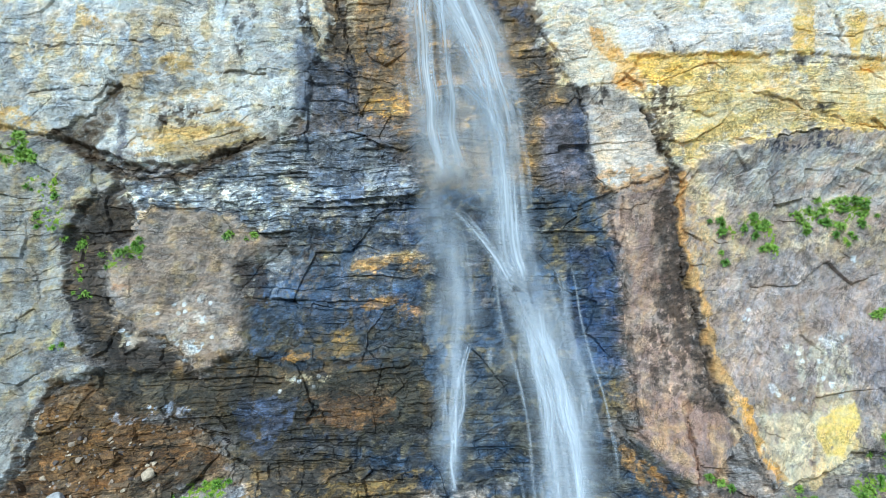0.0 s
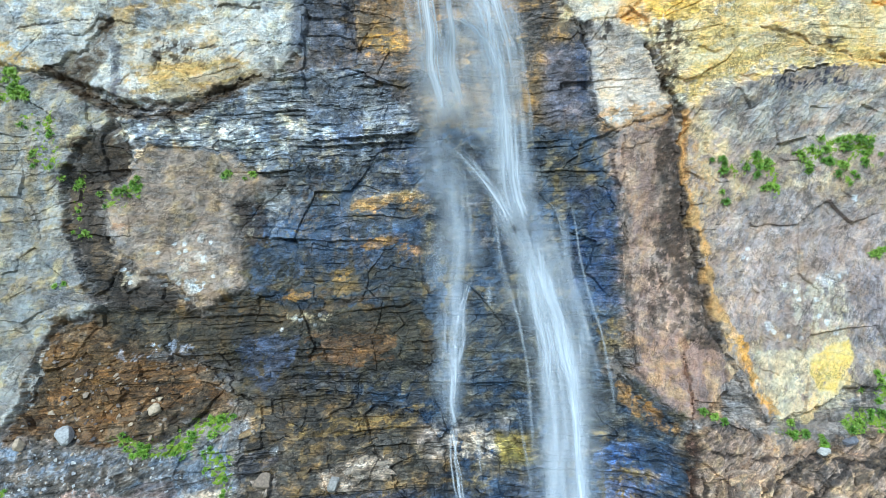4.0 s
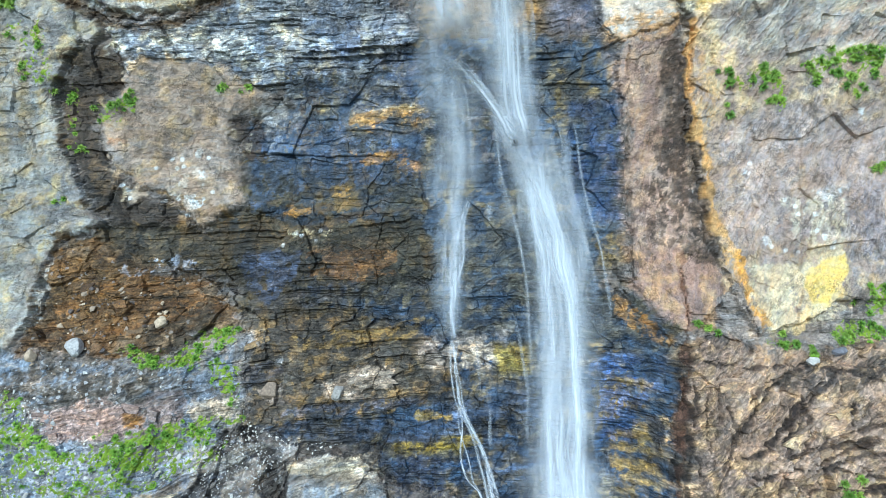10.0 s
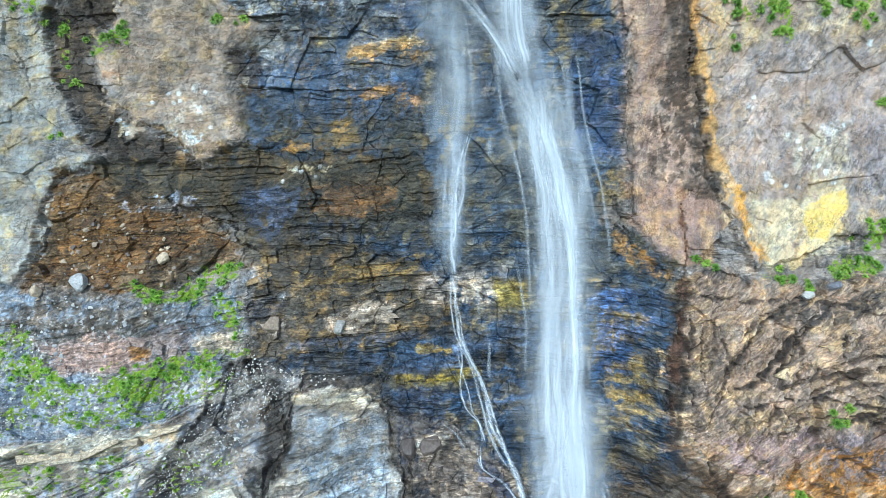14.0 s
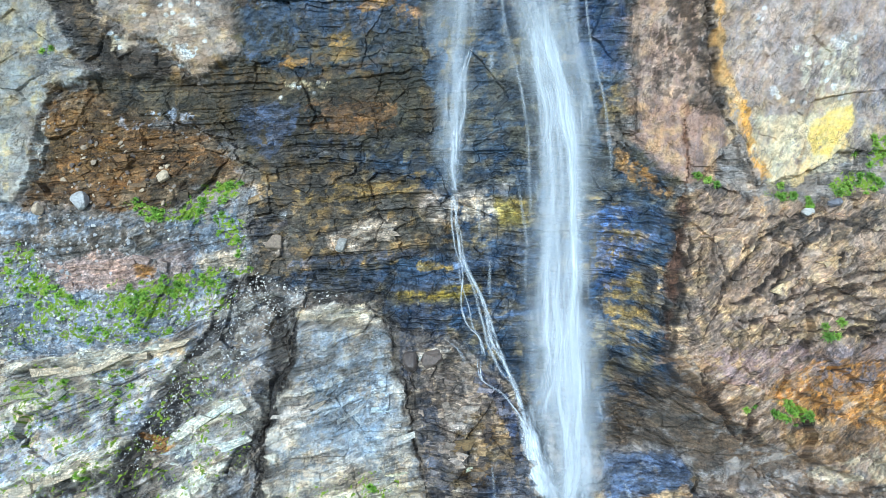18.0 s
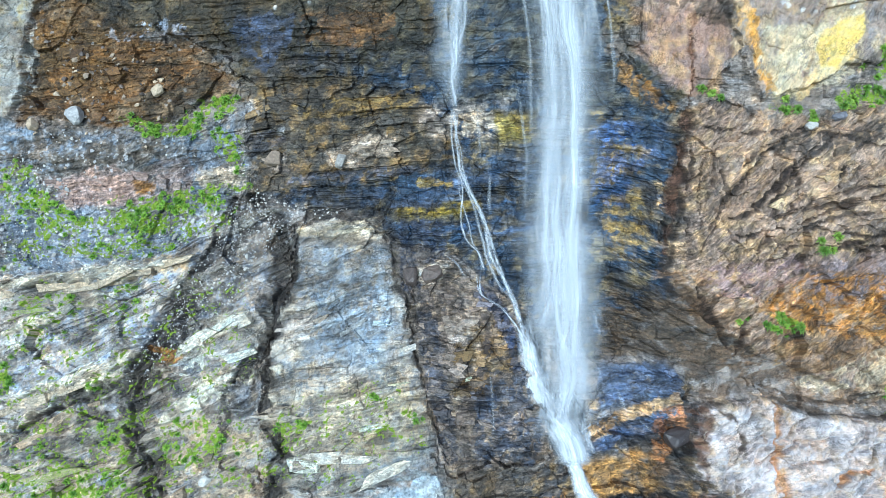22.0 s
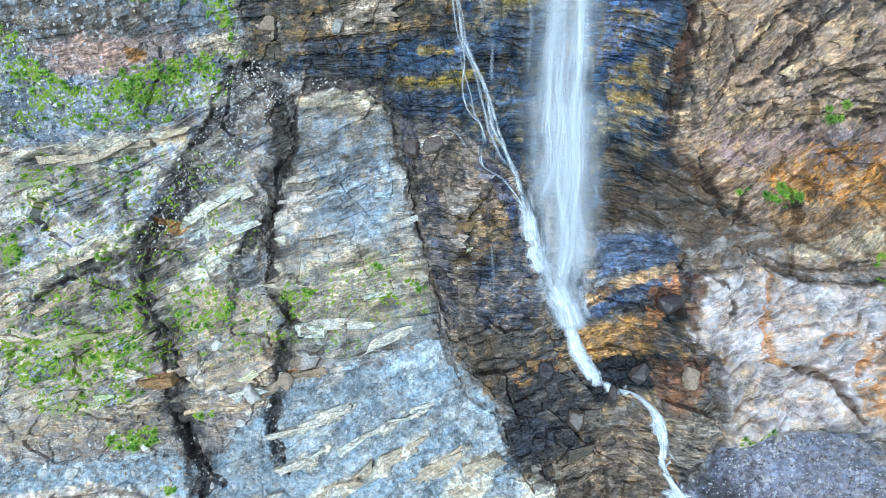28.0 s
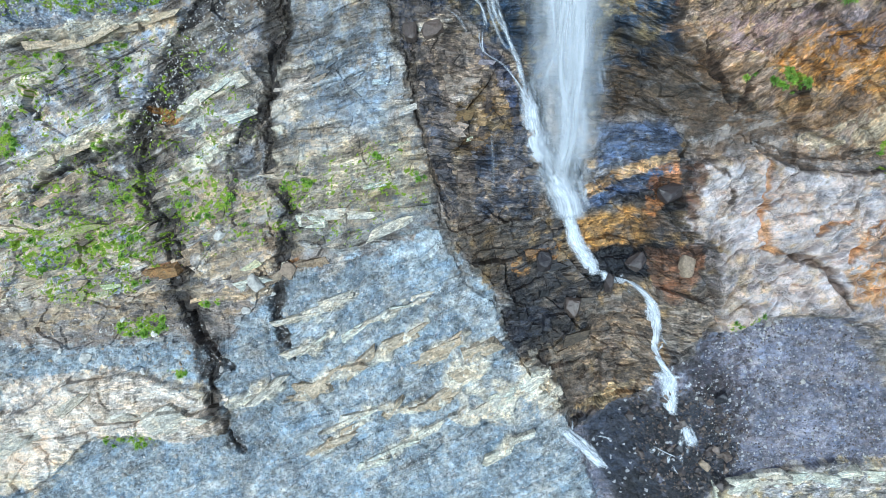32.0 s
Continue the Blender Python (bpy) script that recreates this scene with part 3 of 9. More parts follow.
stain_or_light([(-18.4, -22.0), (-14.4, -21.3), (-14.1, -22.1), (-18.1, -22.3)], lin(206, 184, 152), 0.9, 0.2)
stain_or_light([(-16.7, -26.6), (-14.4, -26.1), (-14.8, -27.3), (-16.6, -27.5)], lin(150, 112, 64), 0.85, 0.3)
stain_or_light([(-22.6, -8.4), (-17.6, -8.4), (-17.3, -13.9), (-22.5, -13.8)], lin(112, 80, 46), 0.5, 0.6, n_mid)
stain_or_light([(-20.9, -16.4), (-16.2, -16.3), (-16.2, -17.8), (-20.6, -17.6)], lin(184, 158, 148), 0.8, 0.25)
stain_or_light([(7.9, -28.0), (12.0, -26.6), (12.6, -29.2), (9.4, -32.4), (7.5, -31.4)], lin(96, 114, 138), 0.6, 0.4, n_bed + 0.1, 0.7)
# darker coats over the lower wet wall and the alcove's top
stain_or_light([(-10.9, -3.8), (-1.4, -3.8), (-0.7, -9.9), (-8.3, -9.5), (-11.3, -6.6)], lin(62, 62, 52), 0.6, 0.5, n_mid + 0.3)
stain_or_light([(-0.8, -6.6), (9.9, -6.6), (10.5, -10.4), (12.3, -12.5), (11.9, -13.9), (-0.7, -14.4)], lin(66, 74, 80), 0.5, 0.5, n_mid + 0.3)
stain_or_light([(-21.8, -8.7), (-18.2, -8.5), (-15.9, -10.0), (-17.5, -12.1), (-22.3, -12.6)], lin(116, 90, 54), 0.5, 0.4, n_mid + 0.15)
# ---- crisp-edged drips and stains, with some painted shade and sky reflection ----
n_run = fbm(X * 4.5 + 1.2 * n_fine, S * 0.55, 3, 27)              # narrow runs of water down the face
n_spot = fbm(X * 2.4, S * 2.4, 5, 29) + 0.3 * chips

n_coat = fbm(X * 1.7, S * 3.4 - X * 0.4, 5, 30, 0.65) + 0.3 * chips


def drip_or_light(poly, colour, amount, cover=0.1, soft=0.25, wet=None, flat=False):
    """Drips and stains, also painted shade and reflections, ragged and sharp, down the face (or, flat, along the beds).
    """
    w, m = area(poly, soft)
    n = n_bed[w] + 0.4 * n_spot[w] if flat else 0.7 * n_run[w] + 0.6 * n_spot[w]
    m = m * smooth(-0.05, 0.06, n + cover + 0.7 * (m - 1.0))
    paint(w, m * (0.5 + 0.5 * smooth(-0.35, 0.25, n_coat[w])), colour, amount)
    if wet is not None:
        WET[w] = np.maximum(WET[w], m * wet)


SOOT, UMBER, GOLD, BUFF = lin(58, 50, 44), lin(82, 64, 42), lin(240, 200, 116), lin(228, 204, 164)
# pale overhang
drip_or_light([(-11.4, 14.1), (-11.0, 14.1), (-10.9, 10.3), (-11.2, 10.6)], SOOT, 0.85, 0.2, 0.2)
drip_or_light([(-10.7, 14.1), (-10.2, 14.1), (-10.3, 11.9), (-10.7, 12.2)], SOOT, 0.85, 0.15, 0.2)
drip_or_light([(-8.4, 14.1), (-7.5, 14.1), (-6.7, 11.9), (-7.0, 11.3), (-7.6, 11.9)], SOOT, 0.9, 0.2, 0.2)
drip_or_light([(-7.6, 14.4), (-6.5, 14.5), (-6.6, 11.6), (-7.0, 11.9)], BUFF, 0.8, 0.3, 0.2)
drip_or_light([(-5.6, 14.6), (-4.7, 14.6), (-4.7, 11.7), (-5.4, 12.0)], BUFF, 0.75, 0.2, 0.2)
drip_or_light([(-6.5, 14.5), (-5.6, 14.6), (-5.5, 11.5), (-6.1, 11.7)], UMBER, 0.8, 0.25, 0.2)
# shade under the overhang's left edge, painted umber
drip_or_light([(-21.5, 6.5), (-20.2, 6.2), (-18.7, 7.1), (-18.0, 8.0), (-17.6, 9.4), (-17.2, 8.9), (-17.5, 7.7), (-18.2, 6.5), (-19.0, 5.5), (-18.1, 4.7), (-19.5, 4.8)], UMBER, 0.92, 0.45, 0.2, 0.2)
drip_or_light([(-17.7, 7.7), (-17.1, 7.9), (-17.3, 5.1), (-17.9, 5.2)], lin(92, 90, 96), 0.8, 0.25, 0.2)
drip_or_light([(-15.7, 8.2), (-13.2, 8.0), (-13.6, 6.5), (-15.5, 6.6)], UMBER, 0.85, 0.0, 0.2)
# painted shade along the overhang's lower edge
drip_or_light([(-19.1, 5.4), (-16.6, 4.9), (-14.3, 4.7), (-11.4, 5.6), (-10.8, 5.1), (-14.2, 3.8), (-17.2, 4.0)], UMBER, 0.85, 0.12, 0.2, None, True)
drip_or_light([(-17.5, 6.7), (-10.7, 7.1), (-10.5, 5.9), (-14.3, 4.8), (-17.1, 5.0)], OCHRE, 0.75, 0.05, 0.3, None, True)
drip_or_light([(-15.7, 11.0), (-13.7, 10.8), (-14.0, 9.5), (-15.4, 9.7)], OCHRE, 0.7, 0.1, 0.3)
drip_or_light([(-20.1, 13.4), (-19.4, 13.2), (-17.9, 11.8), (-18.5, 11.6), (-19.7, 12.1)], OCHRE, 0.75, 0.25, 0.2)
drip_or_light([(-25.2, 8.2), (-22.8, 7.9), (-21.4, 6.2), (-25.1, 6.2)], OCHRE, 0.7, 0.1, 0.3, None, True)
drip_or_light([(-7.4, 10.6), (-4.5, 10.1), (-4.5, 6.0), (-7.2, 6.7)], lin(66, 74, 94), 0.75, 0.1, 0.3, 0.6)
drip_or_light([(-4.2, 8.9), (-1.1, 8.7), (-1.1, 6.2), (-3.9, 6.5)], lin(158, 116, 62), 0.65, 0.0, 0.3, None, True)
# yellow overhang
drip_or_light([(18.4, 13.3), (19.6, 13.3), (19.5, 10.0), (18.5, 10.0)], GOLD, 0.85, 0.3, 0.2)
drip_or_light([(21.1, 12.7), (22.0, 12.7), (22.0, 10.0), (21.3, 10.0)], GOLD, 0.85, 0.25, 0.2)
drip_or_light([(22.3, 12.4), (23.2, 12.7), (24.2, 9.5), (22.7, 9.8)], GOLD, 0.7, 0.1, 0.2)
drip_or_light([(12.2, 13.6), (12.9, 13.4), (12.8, 11.4), (12.2, 11.6)], BUFF, 0.75, 0.2, 0.2)
drip_or_light([(17.2, 13.3), (18.3, 13.3), (18.3, 10.4), (17.3, 10.5)], lin(176, 172, 172), 0.6, 0.2, 0.2)
drip_or_light([(19.6, 13.0), (21.0, 13.0), (21.0, 10.1), (19.7, 10.3)], lin(178, 174, 174), 0.6, 0.15, 0.2)
drip_or_light([(8.5, 12.2), (9.8, 11.2), (10.6, 10.2), (8.6, 10.1)], lin(222, 170, 92), 0.65, 0.2, 0.3)
drip_or_light([(9.1, 10.5), (10.9, 10.4), (11.2, 8.4), (9.4, 8.8)], lin(220, 168, 84), 0.8, 0.25, 0.2)
drip_or_light([(10.0, 10.8), (13.5, 10.3), (17.0, 10.4), (17.1, 10.0), (13.8, 9.3), (13.4, 8.6), (11.1, 8.9), (10.4, 10.1)], GOLD, 0.9, 0.6, 0.2)
drip_or_light([(12.8, 9.6), (15.3, 9.7), (18.9, 8.7), (18.4, 7.2), (15.6, 5.8), (13.1, 4.6), (12.7, 7.3)], lin(236, 206, 134), 0.65, 0.0, 0.3, None, True)
drip_or_light([(19.6, 7.5), (23.8, 7.4), (23.8, 6.0), (19.9, 6.6)], lin(240, 206, 120), 0.8, 0.15, 0.2, None, True)
drip_or_light([(7.4, 9.2), (9.4, 9.2), (9.3, 7.8), (7.6, 8.1)], SOOT, 0.85, -0.06, 0.15)
drip_or_light([(11.0, 8.9), (12.4, 8.7), (12.6, 5.5), (12.8, 4.3), (12.2, 4.8), (11.4, 7.0)], UMBER, 0.85, 0.06, 0.2)
drip_or_light([(16.6, 5.9), (21.1, 6.2), (21.3, 4.9), (16.9, 5.1)], lin(58, 62, 78), 0.85, -0.05, 0.15)
drip_or_light([(18.2, 10.2), (19.0, 10.2), (19.1, 9.4), (18.3, 9.4)], lin(78, 72, 70), 0.85, 0.3, 0.15)
drip_or_light([(19.8, 7.8), (20.7, 7.8), (20.7, 7.3), (19.9, 7.3)], lin(70, 66, 64), 0.85, 0.3, 0.15)
drip_or_light([(7.1, 8.6), (7.9, 8.2), (8.0, 4.5), (7.3, 4.8)], lin(66, 76, 100), 0.75, 0.25, 0.2, 0.5)
drip_or_light([(8.3, 4.5), (12.2, 4.7), (12.4, 3.1), (8.8, 3.1)], lin(190, 146, 92), 0.7, 0.05, 0.2, None, True)
# rib and right wall
drip_or_light([(12.7, 2.7), (14.2, 2.7), (14.8, -0.1), (14.2, -2.1), (15.5, -8.0), (14.6, -8.3), (13.8, -5.0), (13.3, -1.8)], lin(196, 158, 104), 0.7, 0.08, 0.3)
drip_or_light([(11.5, 3.3), (12.4, 3.2), (12.8, 1.1), (13.4, -1.3), (13.5, -4.1), (14.0, -5.3), (14.6, -8.3), (12.8, -8.6), (12.6, -5.9), (11.3, -5.9), (11.2, -1.5), (11.9, -0.9)], lin(74, 60, 46), 0.9, 0.12, 0.25, 0.2)
drip_or_light([(11.4, 3.3), (12.6, 3.2), (13.5, -1.5), (12.9, -2.9), (11.9, -0.9)], lin(60, 48, 38), 0.92, 0.5, 0.2, 0.2)
drip_or_light([(12.6, -8.0), (13.1, -8.0), (13.0, -12.4), (12.6, -12.5)], lin(128, 92, 70), 0.7, 0.2, 0.2)
drip_or_light([(14.7, -7.8), (15.9, -8.0), (16.1, -9.5), (17.3, -11.2), (17.1, -11.6), (16.3, -11.2), (15.5, -9.6), (14.9, -8.6)], lin(206, 160, 88), 0.8, 0.2, 0.2)
drip_or_light([(16.8, -9.1), (19.1, -8.5), (19.7, -5.3), (21.5, -5.2), (21.6, -7.7), (21.4, -11.1), (19.3, -12.1), (16.9, -12.4)], lin(206, 190, 156), 0.75, 0.15, 0.3)
drip_or_light([(19.0, -9.2), (20.0, -8.7), (21.3, -8.8), (21.1, -10.3), (19.6, -11.1), (19.0, -10.6)], lin(238, 208, 130), 0.85, 0.4, 0.2)
drip_or_light([(13.4, -0.1), (16.1, -0.6), (17.3, -7.1), (15.5, -7.1)], lin(204, 178, 146), 0.6, 0.0, 0.3)
drip_or_light([(21.5, -4.1), (24.5, -4.2), (24.4, -9.5), (21.8, -8.0)], lin(146, 140, 146), 0.7, 0.1, 0.3)
# wet wall
drip_or_light([(-11.5, -0.7), (-9.9, -0.8), (-10.3, -3.2), (-11.0, -3.1), (-11.5, -2.3)], UMBER, 0.9, 0.3, 0.2, 0.5)
drip_or_light([(-10.6, -1.0), (-6.6, -1.1), (-6.9, -2.0), (-10.3, -1.7)], lin(166, 138, 90), 0.65, 0.08, 0.2, None, True)
drip_or_light([(-5.1, -2.3), (-1.1, -2.6), (-1.1, -4.0), (-4.5, -3.5)], lin(158, 120, 66), 0.65, 0.02, 0.2, None, True)
drip_or_light([(-7.9, -7.5), (-3.0, -7.5), (-3.0, -9.8), (-7.7, -9.5)], lin(112, 88, 58), 0.7, 0.15, 0.2, None, True)
drip_or_light([(-15.1, -5.6), (-7.1, -5.1), (-2.7, -6.6), (-8.5, -8.1), (-14.5, -7.8)], lin(112, 90, 58), 0.6, -0.05, 0.3, None, True)
# blue sky reflection painted on the wet wall
drip_or_light([(-10.6, -1.4), (-7.8, -1.4), (-7.0, -3.2), (-10.1, -3.5)], lin(70, 88, 120), 0.5, 0.05, 0.3, 0.8)
drip_or_light([(-9.2, -8.5), (-4.6, -8.2), (-4.6, -11.7), (-8.4, -11.3)], lin(66, 82, 112), 0.5, -0.05, 0.3, 0.8)
drip_or_light([(-17.6, -4.4), (-16.2, -4.4), (-16.6, -5.4), (-17.5, -5.3)], lin(206, 188, 156), 0.85, 0.1, 0.15)
drip_or_light([(-17.0, -8.4), (-14.5, -8.2), (-14.5, -9.1), (-16.7, -8.9)], lin(190, 196, 210), 0.8, -0.05, 0.2)
drip_or_light([(8.3, -7.1), (10.3, -7.1), (10.1, -8.7), (8.4, -8.7)], lin(150, 124, 66), 0.65, 0.0, 0.2)
# terrace
drip_or_light([(-25.0, -14.3), (-20.2, -14.0), (-16.4, -14.6), (-11.2, -15.4), (-11.1, -16.7), (-17.6, -16.2), (-24.8, -16.0)], lin(98, 86, 72), 0.8, 0.12, 0.3, 0.2, True)
drip_or_light([(-24.7, -17.2), (-19.6, -17.5), (-14.9, -19.2), (-11.4, -19.2), (-14.0, -20.9), (-21.6, -21.5), (-24.5, -20.8)], lin(156, 160, 176), 0.6, 0.0, 0.3)
drip_or_light([(-21.8, -16.3), (-17.6, -16.1), (-13.9, -16.3), (-14.1, -18.1), (-18.1, -17.8), (-21.1, -17.5)], lin(178, 152, 142), 0.75, 0.15, 0.2, None, True)
drip_or_light([(-16.9, -16.4), (-15.8, -16.7), (-15.9, -17.5), (-16.7, -17.3)], lin(168, 118, 48), 0.85, 0.3, 0.15)
drip_or_light([(-18.5, -20.8), (-14.5, -21.0), (-14.5, -22.2), (-18.5, -21.9)], lin(206, 182, 146), 0.85, 0.35, 0.15)
drip_or_light([(-14.2, -16.6), (-10.8, -16.4), (-10.9, -17.6), (-13.9, -17.6)], lin(196, 180, 162), 0.8, 0.2, 0.2)

# alcove and stack
drip_or_light([(-1.5, -18.7), (2.0, -18.1), (2.3, -18.8), (-1.5, -19.5)], lin(150, 130, 50), 0.8, 0.3, 0.15, None, True)
# painted sky reflection on the alcove's wet beds
drip_or_light([(-1.5, -16.8), (5.2, -15.7), (5.2, -17.6), (-1.5, -18.2)], lin(74, 94, 126), 0.55, 0.1, 0.2, 0.8, True)
drip_or_light([(2.8, -13.5), (4.6, -13.5), (4.5, -14.9), (3.0, -14.9)], lin(142, 124, 58), 0.8, 0.3, 0.15)
drip_or_light([(0.4, -13.5), (2.9, -13.3), (2.9, -14.7), (0.9, -14.9)], lin(200, 180, 154), 0.8, 0.2, 0.15)
drip_or_light([(8.6, -15.1), (11.1, -14.8), (11.3, -20.6), (9.2, -21.3)], lin(126, 104, 60), 0.5, -0.02, 0.3, None, True)
drip_or_light([(8.4, -14.0), (11.0, -13.9), (11.1, -15.1), (8.7, -15.6)], lin(72, 90, 122), 0.5, 0.1, 0.25, 0.8)
drip_or_light([(-1.6, -21.7), (0.5, -21.7), (-0.2, -22.9), (-1.6, -23.1)], lin(200, 186, 170), 0.85, 0.3, 0.15)
drip_or_light([(0.1, -24.7), (1.7, -24.3), (1.7, -26.3), (0.3, -26.7)], lin(172, 156, 142), 0.8, 0.2, 0.15)
drip_or_light([(-1.5, -23.5), (0.4, -23.2), (2.8, -25.0), (3.3, -28.6), (-0.6, -26.8)], lin(60, 54, 54), 0.75, 0.02, 0.3, 0.4)
# bedded slope and great slab
drip_or_light([(-17.9, -20.4), (-12.0, -20.3), (-9.0, -21.2), (-9.7, -24.9), (-15.4, -26.6), (-23.0, -29.0), (-24.9, -28.3), (-20.8, -23.9)], lin(146, 160, 184), 0.6, -0.02, 0.4)
drip_or_light([(-7.8, -20.6), (-3.1, -20.7), (-2.2, -25.3), (-2.9, -27.7), (-7.2, -27.7), (-8.7, -23.7)], lin(148, 158, 172), 0.5, 0.05, 0.4)
drip_or_light([(-10.1, -27.4), (-1.6, -27.4), (-0.1, -31.2), (-4.8, -33.7), (-10.2, -32.4)], lin(194, 178, 156), 0.7, 0.12, 0.4)
drip_or_light([(-26.3, -30.3), (-15.6, -29.8), (-9.9, -31.1), (-7.5, -35.0), (-11.4, -38.2), (-26.9, -39.4)], lin(196, 172, 136), 0.65, 0.06, 0.4, None, True)
drip_or_light([(-14.2, -25.5), (-12.5, -24.7), (-12.9, -26.6), (-14.4, -27.4)], lin(202, 186, 176), 0.85, 0.35, 0.15)
drip_or_light([(-8.6, -24.8), (-7.1, -24.4), (-7.4, -26.3), (-9.4, -26.7)], lin(194, 182, 172), 0.8, 0.3, 0.15)
drip_or_light([(-8.2, -19.8), (-4.4, -19.3), (-3.5, -20.4), (-7.8, -20.5)], lin(190, 174, 152), 0.85, 0.25, 0.15)
drip_or_light([(-18.5, -21.8), (-14.7, -21.1), (-14.6, -21.8), (-18.3, -22.2)], lin(208, 184, 150), 0.85, 0.4, 0.15)
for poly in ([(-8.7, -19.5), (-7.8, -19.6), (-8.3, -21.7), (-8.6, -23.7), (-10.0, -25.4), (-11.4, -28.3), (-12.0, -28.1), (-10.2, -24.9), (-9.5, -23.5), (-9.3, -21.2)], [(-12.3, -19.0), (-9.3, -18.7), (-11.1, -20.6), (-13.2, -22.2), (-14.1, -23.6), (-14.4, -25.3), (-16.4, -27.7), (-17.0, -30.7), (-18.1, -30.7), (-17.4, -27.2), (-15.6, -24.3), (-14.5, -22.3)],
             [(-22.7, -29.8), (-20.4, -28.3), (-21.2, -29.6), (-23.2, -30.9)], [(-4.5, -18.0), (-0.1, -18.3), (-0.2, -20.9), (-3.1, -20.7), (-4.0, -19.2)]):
    drip_or_light(poly, lin(52, 48, 48), 0.88, 0.16, 0.2, 0.5)
drip_or_light([(-16.5, -26.4), (-14.5, -26.1), (-14.5, -27.6), (-15.6, -27.3)], lin(150, 108, 56), 0.8, 0.05, 0.2, None, True)
drip_or_light([(-11.3, -32.9), (-8.6, -32.4), (-8.6, -33.9), (-10.3, -34.5)], lin(104, 86, 72), 0.8, 0.2, 0.2)
drip_or_light([(-17.6, -35.8), (-15.3, -35.0), (-15.2, -35.7), (-16.1, -36.0)], lin(146, 104, 54), 0.85, 0.35, 0.15)
drip_or_light([(-9.8, -35.3), (-8.5, -35.0), (-8.6, -35.8), (-9.7, -36.0)], lin(146, 104, 60), 0.85, 0.35, 0.15)
# apron
CREAMY = lin(216, 206, 190)
for poly in ([(-26.9, -42.0), (-20.3, -41.4), (-14.2, -42.3), (-13.5, -45.4), (-26.8, -45.7)], [(0.8, -44.6), (2.8, -42.9), (4.7, -41.6), (5.4, -42.3), (6.7, -43.0), (6.7, -44.5), (3.4, -45.0)], [(-0.3, -41.2), (1.2, -39.9), (2.1, -39.6), (1.5, -40.9), (2.1, -41.6), (0.8, -43.2), (-0.4, -43.6)]):
    drip_or_light(poly, CREAMY, 0.8, 0.2, 0.25)
drip_or_light([(5.5, -40.0), (8.8, -38.7), (8.3, -40.5), (6.2, -41.1)], lin(146, 130, 108), 0.7, 0.1, 0.2)
drip_or_light([(7.9, -44.2), (11.5, -40.9), (11.8, -41.3), (8.4, -44.7)], lin(170, 136, 90), 0.8, 0.25, 0.15)
drip_or_light([(14.2, -37.6), (17.1, -38.4), (17.4, -44.0), (15.3, -43.7), (13.1, -40.2)], lin(70, 64, 70), 0.8, 0.05, 0.4)
# right flank and white foot
drip_or_light([(16.7, -21.7), (23.2, -20.9), (24.3, -26.9), (20.1, -27.1), (17.0, -25.7)], lin(164, 128, 86), 0.6, 0.02, 0.3)
drip_or_light([(11.9, -21.6), (12.3, -20.8), (13.4, -23.2), (15.1, -24.8), (14.8, -25.2), (12.7, -23.2)], lin(150, 114, 76), 0.6, 0.1, 0.2)
drip_or_light([(13.8, -18.0), (21.9, -18.5), (22.2, -20.4), (14.6, -20.9)], lin(190, 160, 116), 0.6, -0.05, 0.3, None, True)
drip_or_light([(9.0, -24.4), (12.1, -22.7), (13.9, -24.1), (15.6, -25.7), (14.9, -28.2), (12.2, -29.4), (13.0, -26.7), (8.8, -27.4)], lin(82, 68, 54), 0.7, 0.1, 0.3, 0.4, True)
drip_or_light([(8.9, -18.0), (12.0, -17.6), (11.9, -19.5), (11.0, -21.7), (9.1, -21.8)], lin(126, 104, 60), 0.4, -0.05, 0.3)
drip_or_light([(8.5, -27.6), (12.6, -26.6), (12.2, -27.7), (8.7, -29.3)], lin(84, 96, 118), 0.45, 0.1, 0.3, 0.7)
drip_or_light([(21.2, -27.1), (23.2, -25.8), (25.3, -28.0), (21.9, -28.4)], lin(214, 196, 164), 0.8, 0.2, 0.2)
drip_or_light([(6.8, -33.1), (10.4, -32.6), (11.7, -31.1), (10.8, -33.8), (7.4, -34.2)], lin(110, 94, 68), 0.5, 0.02, 0.25)
drip_or_light([(11.3, -33.9), (13.9, -32.9), (13.9, -34.3), (12.2, -36.6), (11.5, -35.5)], lin(88, 68, 56), 0.85, 0.35, 0.2, 0.3)
drip_or_light([(21.1, -33.9), (24.2, -33.6), (24.2, -36.7), (21.8, -35.9)], lin(196, 146, 88), 0.7, 0.1, 0.2)
drip_or_light([(16.5, -30.1), (19.4, -30.1), (18.8, -32.4), (16.7, -32.7)], lin(202, 160, 112), 0.6, 0.0, 0.2)
for path in ([(12.8, -13.4), (12.5, -16.6), (12.1, -21.5)], [(19.2, -14.4), (17.4, -16.4), (17.1, -18.7), (15.8, -20.4), (14.6, -22.3)], [(13.9, -14.4), (14.8, -17.0), (13.0, -21.2)], [(22.9, -16.4), (20.3, -17.0), (18.0, -17.8)], [(22.9, -19.0), (19.3, -19.9), (16.6, -21.0)],
             [(14.4, -18.4), (16.2, -17.8), (18.0, -15.9), (20.3, -13.9)], [(22.5, -21.0), (19.0, -21.7)], [(13.3, -13.6), (15.9, -13.9), (18.6, -13.7), (22.9, -14.5)], [(15.1, -15.8), (16.5, -14.7), (17.7, -14.1)], [(22.9, -17.9), (20.9, -18.0), (18.5, -18.7)], [(15.2, -22.3), (17.9, -22.7), (20.8, -23.7)]):
    seam(path, 0.15, 0.12, lin(62, 50, 44), 0.85, 0.2, 0.9)

